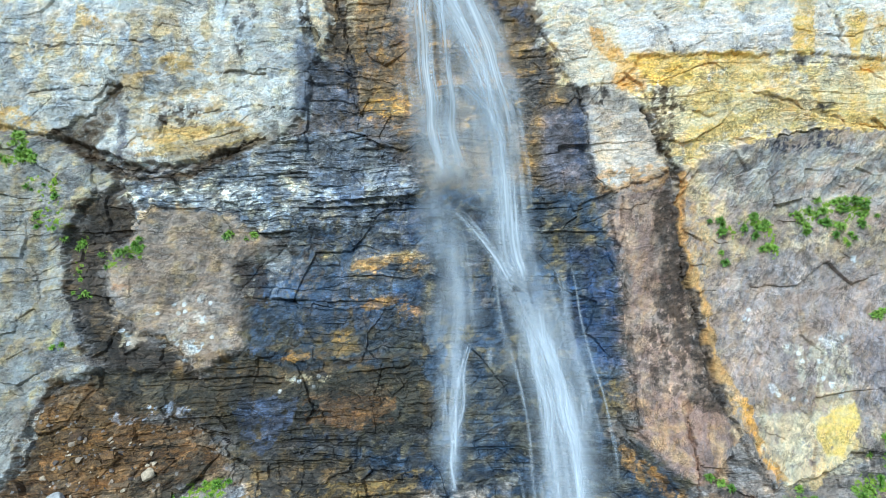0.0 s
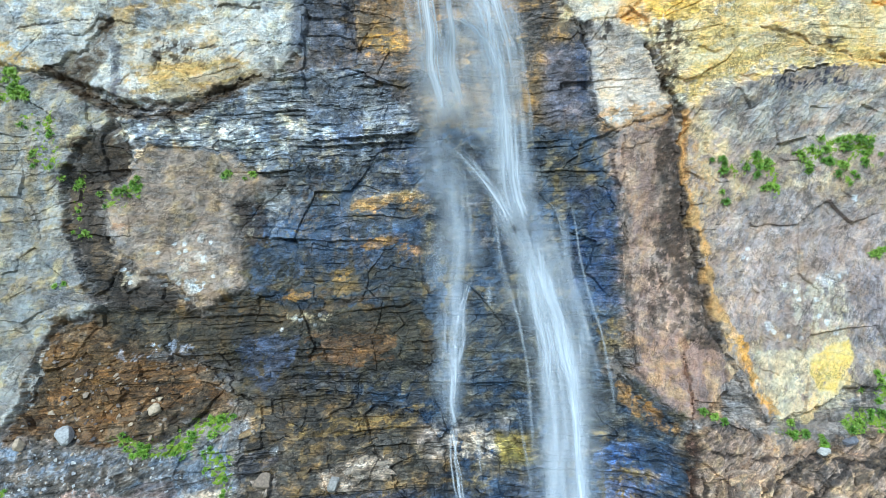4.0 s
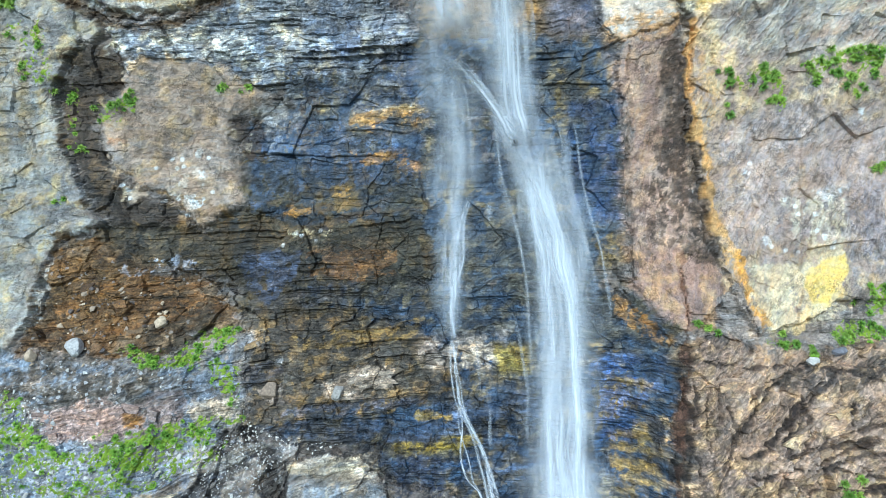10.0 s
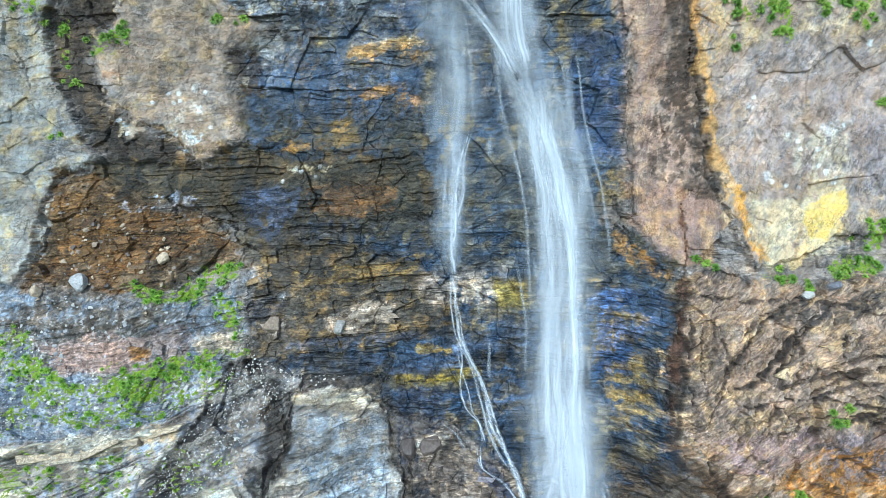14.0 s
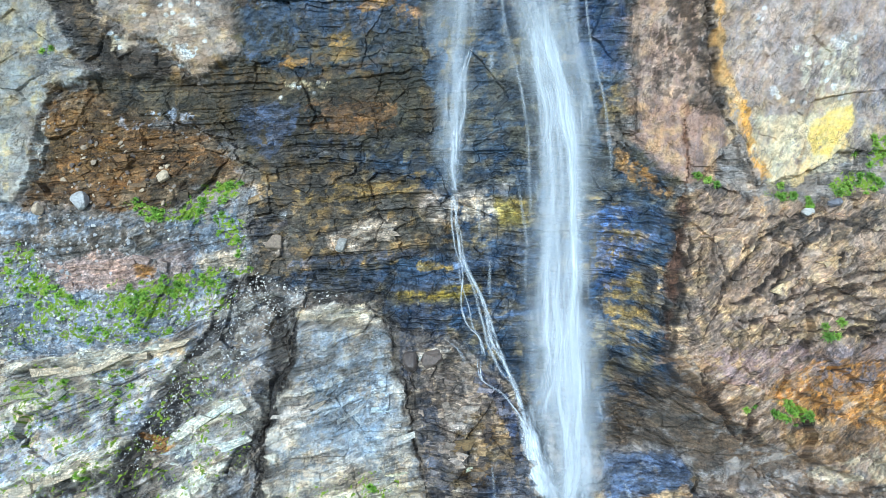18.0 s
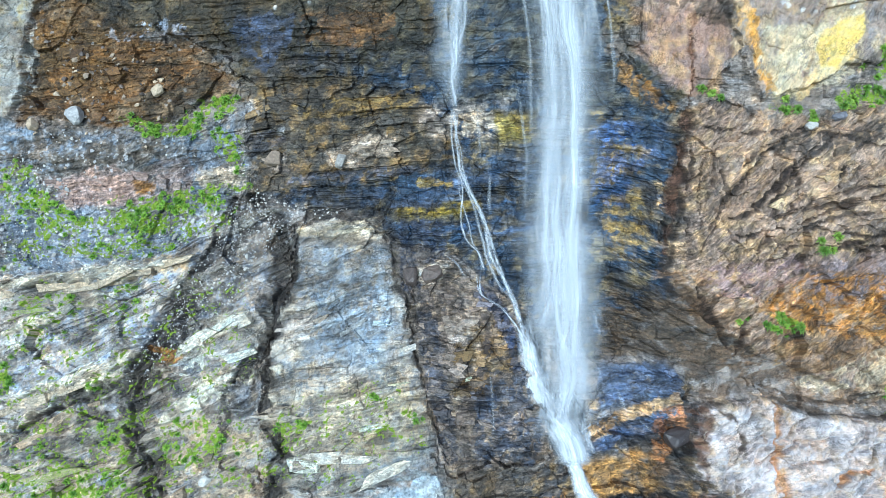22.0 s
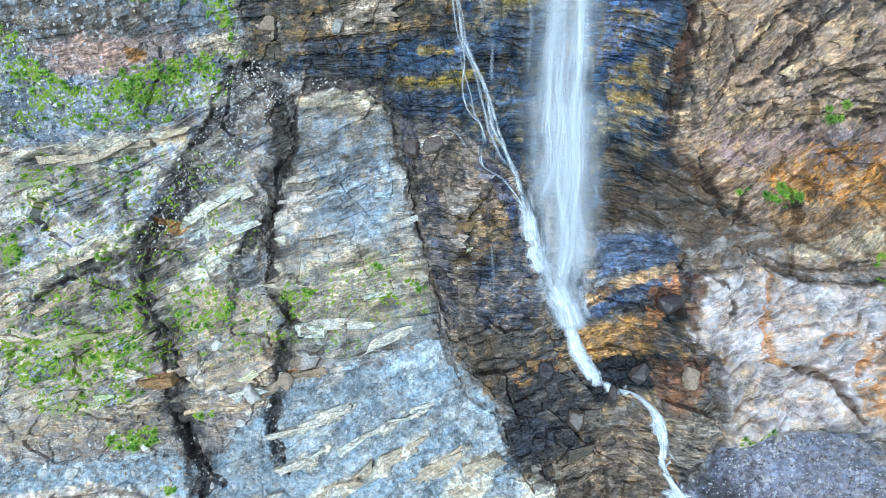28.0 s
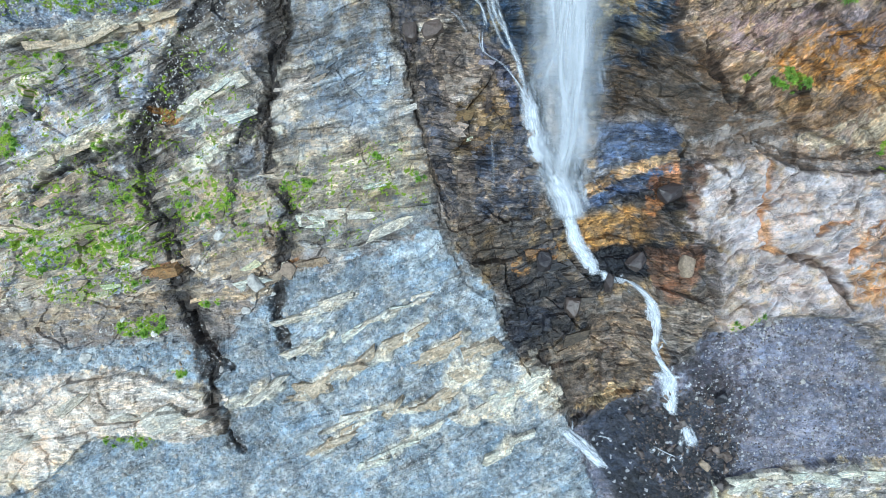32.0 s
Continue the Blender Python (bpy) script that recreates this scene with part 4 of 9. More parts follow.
drip_or_light([(11.6, -21.4), (14.2, -20.1), (22.6, -20.1), (24.4, -28.7), (18.3, -28.7), (14.8, -26.9)], lin(136, 102, 64), 0.6, 0.06, 0.4, None, True)
drip_or_light([(11.9, -23.4), (15.8, -23.3), (18.8, -26.9), (16.4, -28.9), (13.3, -28.5)], lin(90, 74, 60), 0.7, 0.05, 0.3, 0.4, True)
# tilted pale ribs on the apron
for path, w in (
        ([(-9.6, -43.3), (-7.7, -42.3), (-5.0, -41.0), (-3.1, -39.9), (-1.1, -38.6)], 0.50),
        ([(-6.7, -44.8), (-5.1, -44.0), (-3.1, -43.4)], 0.32),
        ([(-12.6, -43.3), (-10.9, -42.6), (-9.7, -42.3)], 0.60),
        ([(-3.4, -43.9), (-1.8, -43.5), (0.2, -43.2)], 0.30),
        ([(-9.5, -38.5), (-7.5, -38.0), (-5.4, -36.9)], 0.35),
        ([(-9.2, -40.5), (-7.9, -39.9), (-6.6, -39.2)], 0.40),
        ([(-0.4, -43.2), (0.8, -41.9), (2.0, -39.9)], 0.90),
        ([(0.8, -44.4), (2.8, -43.4), (5.1, -41.9), (6.4, -43.6)], 1.00),
        ([(2.8, -46.9), (3.6, -45.6), (4.4, -45.5)], 0.35),
        ([(-8.4, -46.5), (-6.4, -45.5), (-5.1, -44.5)], 0.30),
        ([(-3.2, -46.6), (-1.8, -45.2), (-0.4, -44.6)], 0.30),
        ([(-5.2, -47.3), (-3.8, -46.6), (-3.2, -45.9)], 0.35),
        ([(-1.8, -41.2), (-0.3, -40.2), (1.2, -39.2)], 0.35),
        ([(-5.6, -39.2), (-3.7, -38.2), (-1.1, -37.1)], 0.22),
        ([(-24.6, -22.5), (-19.8, -21.8), (-14.8, -21.5)], 0.45), ([(-24.6, -25.5), (-21.5, -24.3), (-17.1, -22.6)], 0.35),
        ([(-14.7, -27.0), (-12.2, -25.2), (-11.0, -24.6)], 0.7), ([(-22.5, -30.0), (-18.9, -28.1), (-15.2, -27.6)], 0.5),
        ([(-23.0, -28.8), (-19.2, -27.6), (-15.5, -26.1)], 0.35), ([(-15.5, -30.6), (-11.8, -28.1), (-9.1, -27.5)], 0.5)):
    seam(path, w * 1.5, -0.3, lin(222, 212, 192), 0.92)
# gullies down the bedded slope, cut in and painted dark with a wet gloss
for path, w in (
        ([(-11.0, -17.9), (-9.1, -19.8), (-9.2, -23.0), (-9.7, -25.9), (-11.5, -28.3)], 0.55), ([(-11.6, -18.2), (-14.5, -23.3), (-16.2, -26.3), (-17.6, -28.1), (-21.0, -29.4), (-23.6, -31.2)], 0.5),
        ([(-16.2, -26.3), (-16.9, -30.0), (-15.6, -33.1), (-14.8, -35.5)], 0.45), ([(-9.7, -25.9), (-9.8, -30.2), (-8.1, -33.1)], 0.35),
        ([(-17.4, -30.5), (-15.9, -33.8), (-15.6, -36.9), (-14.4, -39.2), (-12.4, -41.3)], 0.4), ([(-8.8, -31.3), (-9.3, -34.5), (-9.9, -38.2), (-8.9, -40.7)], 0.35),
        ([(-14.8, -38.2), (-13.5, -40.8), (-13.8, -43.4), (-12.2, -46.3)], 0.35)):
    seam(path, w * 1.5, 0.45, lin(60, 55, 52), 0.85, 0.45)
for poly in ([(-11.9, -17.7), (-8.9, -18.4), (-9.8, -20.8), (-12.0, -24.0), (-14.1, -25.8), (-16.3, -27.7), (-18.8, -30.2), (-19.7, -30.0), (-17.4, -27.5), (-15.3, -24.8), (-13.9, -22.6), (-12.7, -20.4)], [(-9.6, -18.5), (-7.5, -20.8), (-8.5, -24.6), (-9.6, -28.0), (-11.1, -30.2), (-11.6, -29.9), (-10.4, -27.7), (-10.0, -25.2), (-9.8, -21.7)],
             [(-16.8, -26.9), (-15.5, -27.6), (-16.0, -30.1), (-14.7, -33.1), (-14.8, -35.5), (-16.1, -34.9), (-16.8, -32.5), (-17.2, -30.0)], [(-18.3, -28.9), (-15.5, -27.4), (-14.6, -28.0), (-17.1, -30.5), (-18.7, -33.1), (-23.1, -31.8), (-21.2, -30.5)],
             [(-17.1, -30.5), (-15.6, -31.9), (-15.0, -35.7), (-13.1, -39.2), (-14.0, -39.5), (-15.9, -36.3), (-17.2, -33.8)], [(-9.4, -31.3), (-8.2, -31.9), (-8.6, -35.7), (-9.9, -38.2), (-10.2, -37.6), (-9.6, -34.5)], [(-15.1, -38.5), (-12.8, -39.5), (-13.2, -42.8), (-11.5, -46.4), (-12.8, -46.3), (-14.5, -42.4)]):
    stain_or_light(poly, lin(64, 58, 54), 0.85, 0.35, n_mid + 0.22, 0.4)
# main joints
for path, w, d in (
        # crack with painted shade along the pale overhang's lower edge
        ([(-22.1, 6.1), (-20.6, 6.5), (-19.0, 7.3), (-17.4, 8.9)], 0.4, 0.5), ([(-19.5, 5.1), (-18.0, 4.4), (-14.2, 4.1), (-11.4, 5.6), (-9.8, 6.2)], 0.25, 0.4),
        ([(-12.4, 9.8), (-9.8, 9.6)], 0.16, 0.4),
        ([(-25.2, 11.2), (-20.9, 11.0), (-17.9, 11.1), (-14.1, 11.5)], 0.1, 0.2), ([(-22.8, 8.5), (-20.0, 8.8), (-17.6, 8.9)], 0.1, 0.2), ([(-14.1, 7.4), (-10.7, 7.9), (-7.6, 7.7)], 0.1, 0.2), ([(-6.0, 13.9), (-5.5, 12.0), (-5.0, 9.5), (-4.5, 7.3)], 0.3, 0.4),
        ([(-8.2, 13.8), (-7.0, 11.9), (-6.7, 10.1)], 0.2, 0.3), ([(4.9, 13.0), (6.3, 10.7), (7.1, 9.2)], 0.2, 0.4),
        ([(11.0, 7.7), (11.7, 5.9), (12.8, 4.0), (13.1, 1.3), (13.0, -1.2), (14.0, -4.9), (14.2, -7.5), (15.3, -9.7), (16.5, -12.3)], 0.28, 0.55),
        ([(7.4, 8.9), (8.0, 7.0), (8.3, 4.2), (9.7, 3.2)], 0.16, 0.3), ([(11.4, 12.8), (12.1, 11.5), (12.3, 10.5)], 0.14, 0.35),
        ([(15.6, 8.4), (18.3, 7.8), (21.2, 6.8), (23.4, 6.5)], 0.18, 0.3), ([(10.0, 3.0), (10.3, -3.8), (10.5, -9.8)], 0.2, 0.3),
        ([(-1.4, -3.8), (-0.8, -6.0), (1.1, -4.7)], 0.15, 0.3), ([(19.4, 14.2), (20.6, 12.4), (21.2, 10.1), (23.3, 9.0)], 0.16, 0.3),
        ([(9.4, -8.6), (10.5, -11.6), (12.7, -13.0), (12.5, -15.8), (11.7, -19.9)], 0.35, 0.5),
        ([(12.6, -13.5), (12.5, -16.7), (12.0, -21.6), (13.3, -23.1), (15.9, -25.6)], 0.35, 0.6),
        ([(-3.0, -20.8), (-2.5, -23.2), (-2.0, -24.4), (-1.6, -26.8), (-0.7, -30.5), (0.3, -33.0)], 0.4, 0.6),
        ([(-8.4, -19.8), (-9.1, -21.3), (-8.6, -23.2), (-9.8, -25.6), (-10.5, -28.5)], 0.25, 0.4), ([(-8.5, -19.7), (-5.9, -19.0), (-3.4, -20.3), (-2.7, -21.9)], 0.3, 0.4),
        ([(19.2, -14.2), (18.0, -16.5), (15.9, -18.7), (14.6, -21.0)], 0.28, 0.35), ([(17.4, -16.5), (20.3, -17.6), (22.9, -17.3)], 0.22, 0.3),
        ([(14.9, -19.9), (18.5, -19.3), (22.7, -19.9)], 0.22, 0.35), 
        ([(12.2, -31.1), (13.3, -33.2), (14.4, -35.4), (15.1, -38.0)], 0.3, 0.5),
        ([(-0.7, -32.0), (0.2, -34.5), (1.2, -36.4), (2.7, -37.7), (3.3, -39.6)], 0.35, 0.5)):
    seam(path, w * 0.6, d * 0.45, lin(66, 60, 56), 0.55, ragged=0.9)
for path in ([(0.5, 9.0), (3.0, 8.9)], [(-1.1, 1.8), (0.5, 2.1), (1.5, 1.6)], [(2.8, -0.9), (5.0, -3.5), (6.9, -3.8)], [(5.5, -22.6), (7.2, -21.3), (8.4, -21.6)]):
    seam(path, 0.5, -0.4)

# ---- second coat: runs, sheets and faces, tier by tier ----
# gully wall, then the shade under the pale overhang, painted as an umber band
stain_or_light([(-7.8, 10.7), (-5.7, 10.4), (-4.5, 8.3), (-2.6, 6.4), (-1.4, 6.1), (-1.4, 3.9), (-8.3, 3.9), (-7.9, 6.7)], lin(92, 98, 112), 0.6, 0.3, n_mid + 0.3, 0.5)
drip_or_light([(-21.8, 6.4), (-20.1, 6.6), (-19.0, 7.1), (-18.4, 8.1), (-18.0, 9.3), (-17.5, 9.2), (-17.4, 8.4), (-18.2, 8.0), (-18.6, 6.8), (-19.7, 6.1), (-19.1, 5.2), (-17.6, 4.4), (-15.7, 4.0), (-14.2, 4.5), (-12.0, 5.9), (-9.8, 6.2), (-9.5, 6.0), (-11.7, 5.2), (-13.7, 4.0), (-15.7, 3.5), (-18.0, 3.8), (-19.6, 4.9), (-20.8, 5.8)], UMBER, 0.92, 0.5, 0.15)
drip_or_light([(-17.5, 6.6), (-17.1, 6.6), (-17.4, 4.9), (-17.8, 4.7)], lin(92, 90, 98), 0.85, 0.4, 0.12)
drip_or_light([(-15.9, 6.9), (-15.2, 7.7), (-13.8, 8.1), (-13.5, 7.8), (-15.0, 7.4), (-15.5, 6.3)], SOOT, 0.85, 0.2, 0.12)
drip_or_light([(-11.7, 12.9), (-11.2, 12.9), (-11.4, 11.5), (-10.6, 10.3), (-10.9, 10.3), (-11.6, 11.2)], SOOT, 0.85, 0.15, 0.12)
drip_or_light([(-7.8, 12.9), (-7.2, 12.9), (-7.4, 11.0), (-6.0, 9.8), (-6.7, 9.5), (-7.7, 10.7)], SOOT, 0.85, 0.25, 0.12)
drip_or_light([(-7.3, 12.9), (-6.4, 12.9), (-6.5, 10.7), (-7.0, 11.0)], BUFF, 0.85, 0.4, 0.12)
drip_or_light([(-6.1, 12.9), (-5.7, 12.9), (-5.7, 11.0), (-6.0, 10.7)], SOOT, 0.8, 0.3, 0.12)
drip_or_light([(-5.1, 12.9), (-2.0, 12.9), (-1.5, 8.9), (-4.5, 9.5)], lin(150, 112, 62), 0.6, 0.05, 0.2)
drip_or_light([(-4.5, 8.3), (-2.0, 8.6), (-1.5, 7.8), (-4.2, 7.2)], lin(206, 154, 66), 0.75, 0.1, 0.15, None, True)
drip_or_light([(-16.1, 10.9), (-14.7, 10.5), (-12.3, 9.8), (-12.6, 9.6), (-15.0, 10.0)], OCHRE, 0.75, 0.2, 0.12)
drip_or_light([(-17.6, 9.6), (-15.6, 9.8), (-15.6, 9.3), (-17.4, 9.3)], OCHRE, 0.75, 0.3, 0.12, None, True)
drip_or_light([(-24.1, 8.1), (-22.3, 7.2), (-20.8, 6.4), (-22.0, 6.3), (-23.5, 6.9), (-24.1, 7.2)], lin(214, 176, 104), 0.75, 0.1, 0.15)
drip_or_light([(-15.7, 5.9), (-12.0, 6.0), (-10.8, 6.3), (-11.1, 5.8), (-13.9, 5.5), (-16.0, 5.1)], lin(206, 176, 112), 0.8, 0.2, 0.12, None, True)
# yellow overhang: pale lilac rock above, a gold band, black runs below
drip_or_light([(9.4, 12.9), (18.2, 12.2), (18.2, 10.4), (15.2, 10.4), (10.1, 10.7)], lin(206, 200, 198), 0.75, 0.35, 0.2)
drip_or_light([(6.4, 12.9), (9.2, 12.9), (9.8, 10.7), (10.7, 9.2), (6.8, 9.3), (6.3, 11.0)], lin(212, 196, 172), 0.8, 0.5, 0.2)
drip_or_light([(8.0, 12.4), (9.1, 12.0), (10.0, 10.7), (10.9, 9.8), (10.9, 8.9), (10.4, 8.6), (9.4, 9.2), (9.5, 10.2), (8.1, 11.4)], lin(226, 172, 84), 0.85, 0.35, 0.15)
drip_or_light([(10.0, 10.7), (12.4, 10.3), (16.1, 10.5), (16.7, 10.3), (14.9, 10.0), (13.2, 9.7), (13.2, 9.0), (12.5, 8.6), (11.1, 8.9), (10.8, 9.8)], lin(246, 200, 96), 0.92, 0.5, 0.12)
drip_or_light([(13.2, 9.3), (16.1, 9.9), (19.4, 9.6), (18.2, 8.8), (16.7, 8.4), (14.4, 7.5), (13.4, 7.4)], lin(240, 204, 124), 0.8, 0.1, 0.15)
drip_or_light([(12.7, 6.9), (14.2, 7.3), (18.1, 6.8), (21.4, 6.5), (23.4, 7.0), (23.6, 6.0), (20.0, 6.3), (17.0, 5.8), (14.7, 5.2), (13.1, 4.7)], lin(240, 206, 126), 0.85, 0.12, 0.15, None, True)
drip_or_light([(18.2, 12.2), (19.4, 12.2), (19.4, 10.1), (18.3, 10.3)], lin(250, 208, 112), 0.9, 0.5, 0.12)
drip_or_light([(21.1, 12.2), (22.3, 12.2), (21.9, 10.6), (21.1, 10.7)], lin(250, 208, 112), 0.9, 0.5, 0.12)
drip_or_light([(21.4, 9.7), (23.1, 9.9), (23.2, 9.3), (22.0, 9.1)], lin(246, 196, 98), 0.9, 0.4, 0.12)
drip_or_light([(18.2, 10.2), (19.4, 10.1), (19.1, 9.8), (18.2, 9.9)], SOOT, 0.85, 0.4, 0.1)
drip_or_light([(19.6, 7.7), (20.5, 7.7), (20.3, 7.3), (19.8, 7.4)], SOOT, 0.85, 0.4, 0.1)
drip_or_light([(16.1, 5.8), (18.5, 6.1), (20.8, 6.4), (21.0, 5.2), (19.0, 5.0), (17.1, 5.2)], lin(66, 64, 76), 0.85, -0.08, 0.12)
drip_or_light([(7.2, 9.2), (7.8, 9.0), (7.7, 7.3), (7.4, 7.9)], SOOT, 0.8, 0.2, 0.1)
drip_or_light([(8.3, 9.2), (9.2, 9.2), (9.0, 7.9), (8.5, 7.8)], SOOT, 0.85, 0.1, 0.1)
drip_or_light([(7.1, 7.3), (7.9, 7.2), (8.1, 4.5), (7.4, 5.5)], lin(78, 86, 110), 0.75, 0.25, 0.12, 0.4)
drip_or_light([(11.2, 9.0), (12.5, 8.6), (12.9, 7.3), (12.0, 6.8), (12.4, 5.3), (13.1, 3.8), (12.7, 3.5), (11.7, 5.0), (11.4, 7.2)], UMBER, 0.88, 0.15, 0.12)
stain_or_light([(14.4, 5.3), (18.6, 5.2), (21.6, 5.5), (23.7, 5.0), (24.1, 2.3), (15.9, 2.3), (14.0, 3.5)], lin(164, 160, 158), 0.5, 0.3, n_bed + 0.3)
# pillar, panel and the hole beside it, which is only painted
# the hole's dark inside, painted on rock that has no recess here
drip_or_light([(-11.7, -0.7), (-10.3, -0.7), (-9.9, -1.8), (-9.8, -3.3), (-10.8, -3.4), (-11.1, -2.3), (-11.7, -1.4)], lin(62, 52, 46), 0.92, 0.45, 0.12, 0.3)
drip_or_light([(-9.9, -1.0), (-8.8, -1.0), (-9.0, -3.2), (-9.8, -3.3)], lin(168, 168, 170), 0.8, 0.25, 0.12)
drip_or_light([(-11.0, -1.6), (-10.7, -1.6), (-10.8, -3.2), (-11.0, -2.7)], lin(200, 186, 160), 0.8, 0.2, 0.1)
drip_or_light([(-17.4, -4.5), (-16.6, -4.3), (-16.2, -5.1), (-17.1, -5.6)], lin(196, 180, 160), 0.85, 0.3, 0.1)
drip_or_light([(-16.4, -4.7), (-15.1, -4.9), (-14.8, -5.5), (-15.4, -5.1)], lin(200, 160, 100), 0.85, 0.3, 0.1)
drip_or_light([(-18.0, -1.8), (-16.8, -2.1), (-17.1, -2.4), (-17.9, -2.3)], lin(196, 150, 110), 0.75, 0.2, 0.1)
drip_or_light([(-14.2, -3.3), (-13.0, -3.6), (-13.1, -5.8), (-14.0, -6.1), (-15.1, -4.9)], lin(214, 204, 190), 0.7, -0.05, 0.2)
# bird lime and the pale toe of the pillar
drip_or_light([(-13.7, -2.5), (-13.2, -2.5), (-13.3, -3.1), (-13.7, -3.1)], LIME, 0.9, 0.15, 0.1)
drip_or_light([(-13.6, -3.6), (-13.1, -3.7), (-13.2, -4.1), (-13.6, -4.1)], LIME, 0.9, 0.15, 0.1)
drip_or_light([(-14.2, -5.0), (-13.2, -5.2), (-13.3, -5.9), (-14.0, -5.8)], LIME, 0.9, 0.15, 0.1)
drip_or_light([(16.0, -3.5), (16.4, -3.6), (16.4, -4.0), (16.0, -4.0)], LIME, 0.9, 0.15, 0.1)
drip_or_light([(21.8, -0.3), (22.3, -0.3), (22.3, -0.7), (21.9, -0.6)], LIME, 0.9, 0.15, 0.1)
drip_or_light([(17.1, -7.3), (17.7, -7.4), (17.5, -7.9), (17.1, -7.8)], LIME, 0.9, 0.15, 0.1)
drip_or_light([(20.0, -4.8), (21.3, -5.0), (21.3, -5.3), (20.0, -5.3)], LIME, 0.9, 0.15, 0.1)
drip_or_light([(-9.4, -14.3), (-8.8, -14.2), (-8.8, -14.6), (-9.3, -14.7)], LIME, 0.9, 0.15, 0.1)
drip_or_light([(-8.5, -7.1), (-8.0, -7.0), (-8.1, -7.4), (-8.5, -7.4)], LIME, 0.9, 0.15, 0.1)
drip_or_light([(-21.6, -9.0), (-21.1, -8.4), (-21.3, -10.2), (-21.9, -11.5), (-22.7, -12.7), (-23.1, -12.5), (-22.0, -10.5)], lin(212, 208, 200), 0.8, 0.25, 0.12)
# pale ledges over the wet wall
drip_or_light([(-15.7, 3.1), (-11.6, 3.7), (-8.3, 3.3), (-8.1, 1.7), (-10.8, 1.8), (-11.7, 2.1), (-15.8, 2.4)], lin(206, 202, 192), 0.8, 0.05, 0.15, None, True)
drip_or_light([(-9.3, 2.7), (-1.9, 2.7), (-1.7, -0.6), (-5.1, -0.7), (-7.6, -0.3), (-8.7, 0.9)], lin(200, 196, 186), 0.8, -0.2, 0.15)
drip_or_light([(-8.6, 2.7), (-1.9, 3.3), (-1.4, 0.0), (-4.5, -0.6), (-6.9, -0.3), (-8.7, 1.2)], lin(66, 76, 100), 0.75, -0.02, 0.2, 0.7)
# sky reflection painted as blue sheets, and ochre sheets
drip_or_light([(-9.5, -1.0), (-5.7, -0.6), (-5.4, -1.8), (-1.4, -1.8), (-1.2, -4.6), (-5.2, -4.6), (-9.0, -5.2), (-10.9, -6.2), (-10.8, -3.7)], lin(76, 98, 130), 0.65, 0.05, 0.2, 0.8)
drip_or_light([(-5.1, -0.5), (-1.4, -0.2), (-1.2, -1.3), (-3.9, -1.7), (-5.4, -1.3)], lin(176, 132, 66), 0.62, 0.02, 0.15, None, True)
drip_or_light([(-5.6, -2.6), (-1.4, -2.8), (-1.2, -3.7), (-4.5, -3.4)], lin(166, 122, 58), 0.62, 0.05, 0.12, None, True)
drip_or_light([(-9.1, -5.6), (-7.3, -5.8), (-7.4, -6.4), (-9.0, -6.2)], lin(190, 144, 76), 0.62, 0.1, 0.1, None, True)
drip_or_light([(-6.5, -4.7), (-5.1, -4.7), (-5.2, -5.3), (-6.4, -5.3)], lin(206, 160, 74), 0.62, 0.1, 0.1, None, True)
drip_or_light([(-9.0, -7.0), (-6.1, -6.9), (-6.1, -7.4), (-8.6, -7.5)], lin(206, 188, 150), 0.85, 0.0, 0.1)
drip_or_light([(-8.2, -0.3), (-6.9, 0.9), (-6.7, -1.5), (-7.5, -1.8)], lin(74, 60, 48), 0.8, 0.05, 0.12)
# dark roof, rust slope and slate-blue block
# olive coat: the roof's shade painted over its wet rock
stain_or_light([(-18.1, -6.5), (-12.1, -7.4), (-7.1, -7.4), (-1.4, -7.8), (-1.4, -14.3), (-7.0, -11.8), (-11.4, -11.8), (-13.6, -9.0), (-17.5, -8.1)], lin(74, 68, 54), 0.55, 0.4, n_mid + 0.25, 0.5)
drip_or_light([(-11.8, -8.5), (-9.9, -8.2), (-7.7, -8.1), (-8.2, -9.3), (-8.9, -10.6), (-9.8, -11.4), (-11.1, -10.3)], lin(88, 100, 128), 0.75, 0.2, 0.15, 0.5)
drip_or_light([(-7.7, -8.2), (-2.6, -8.1), (-2.6, -9.6), (-4.5, -10.0), (-7.7, -9.6)], lin(128, 92, 52), 0.75, 0.15, 0.12, None, True)
drip_or_light([(-21.1, -8.1), (-17.5, -8.1), (-17.2, -9.7), (-19.2, -11.5), (-21.0, -10.9)], lin(112, 84, 44), 0.6, 0.3, 0.2)
drip_or_light([(-17.5, -9.0), (-13.0, -9.9), (-13.3, -11.8), (-16.5, -12.7), (-21.8, -12.6), (-21.3, -10.9)], lin(132, 92, 44), 0.6, 0.05, 0.2, None, True)
drip_or_light([(-17.8, -8.6), (-13.6, -8.7), (-13.3, -9.5), (-17.2, -9.4)], lin(190, 188, 196), 0.75, -0.12, 0.12)
# terrace
drip_or_light([(-23.4, -14.4), (-20.6, -13.2), (-13.8, -14.6), (-13.7, -16.1), (-17.3, -15.5), (-21.3, -16.6), (-23.1, -16.6)], lin(84, 76, 66), 0.75, 0.02, 0.2, 0.2)
drip_or_light([(-20.7, -16.6), (-18.8, -15.7), (-17.1, -15.6), (-16.7, -16.9), (-17.7, -17.6), (-20.2, -18.0)], lin(190, 160, 144), 0.8, 0.25, 0.12)
drip_or_light([(-16.0, -15.7), (-14.0, -15.8), (-13.8, -17.0), (-15.6, -17.4)], lin(150, 136, 132), 0.8, 0.3, 0.12)
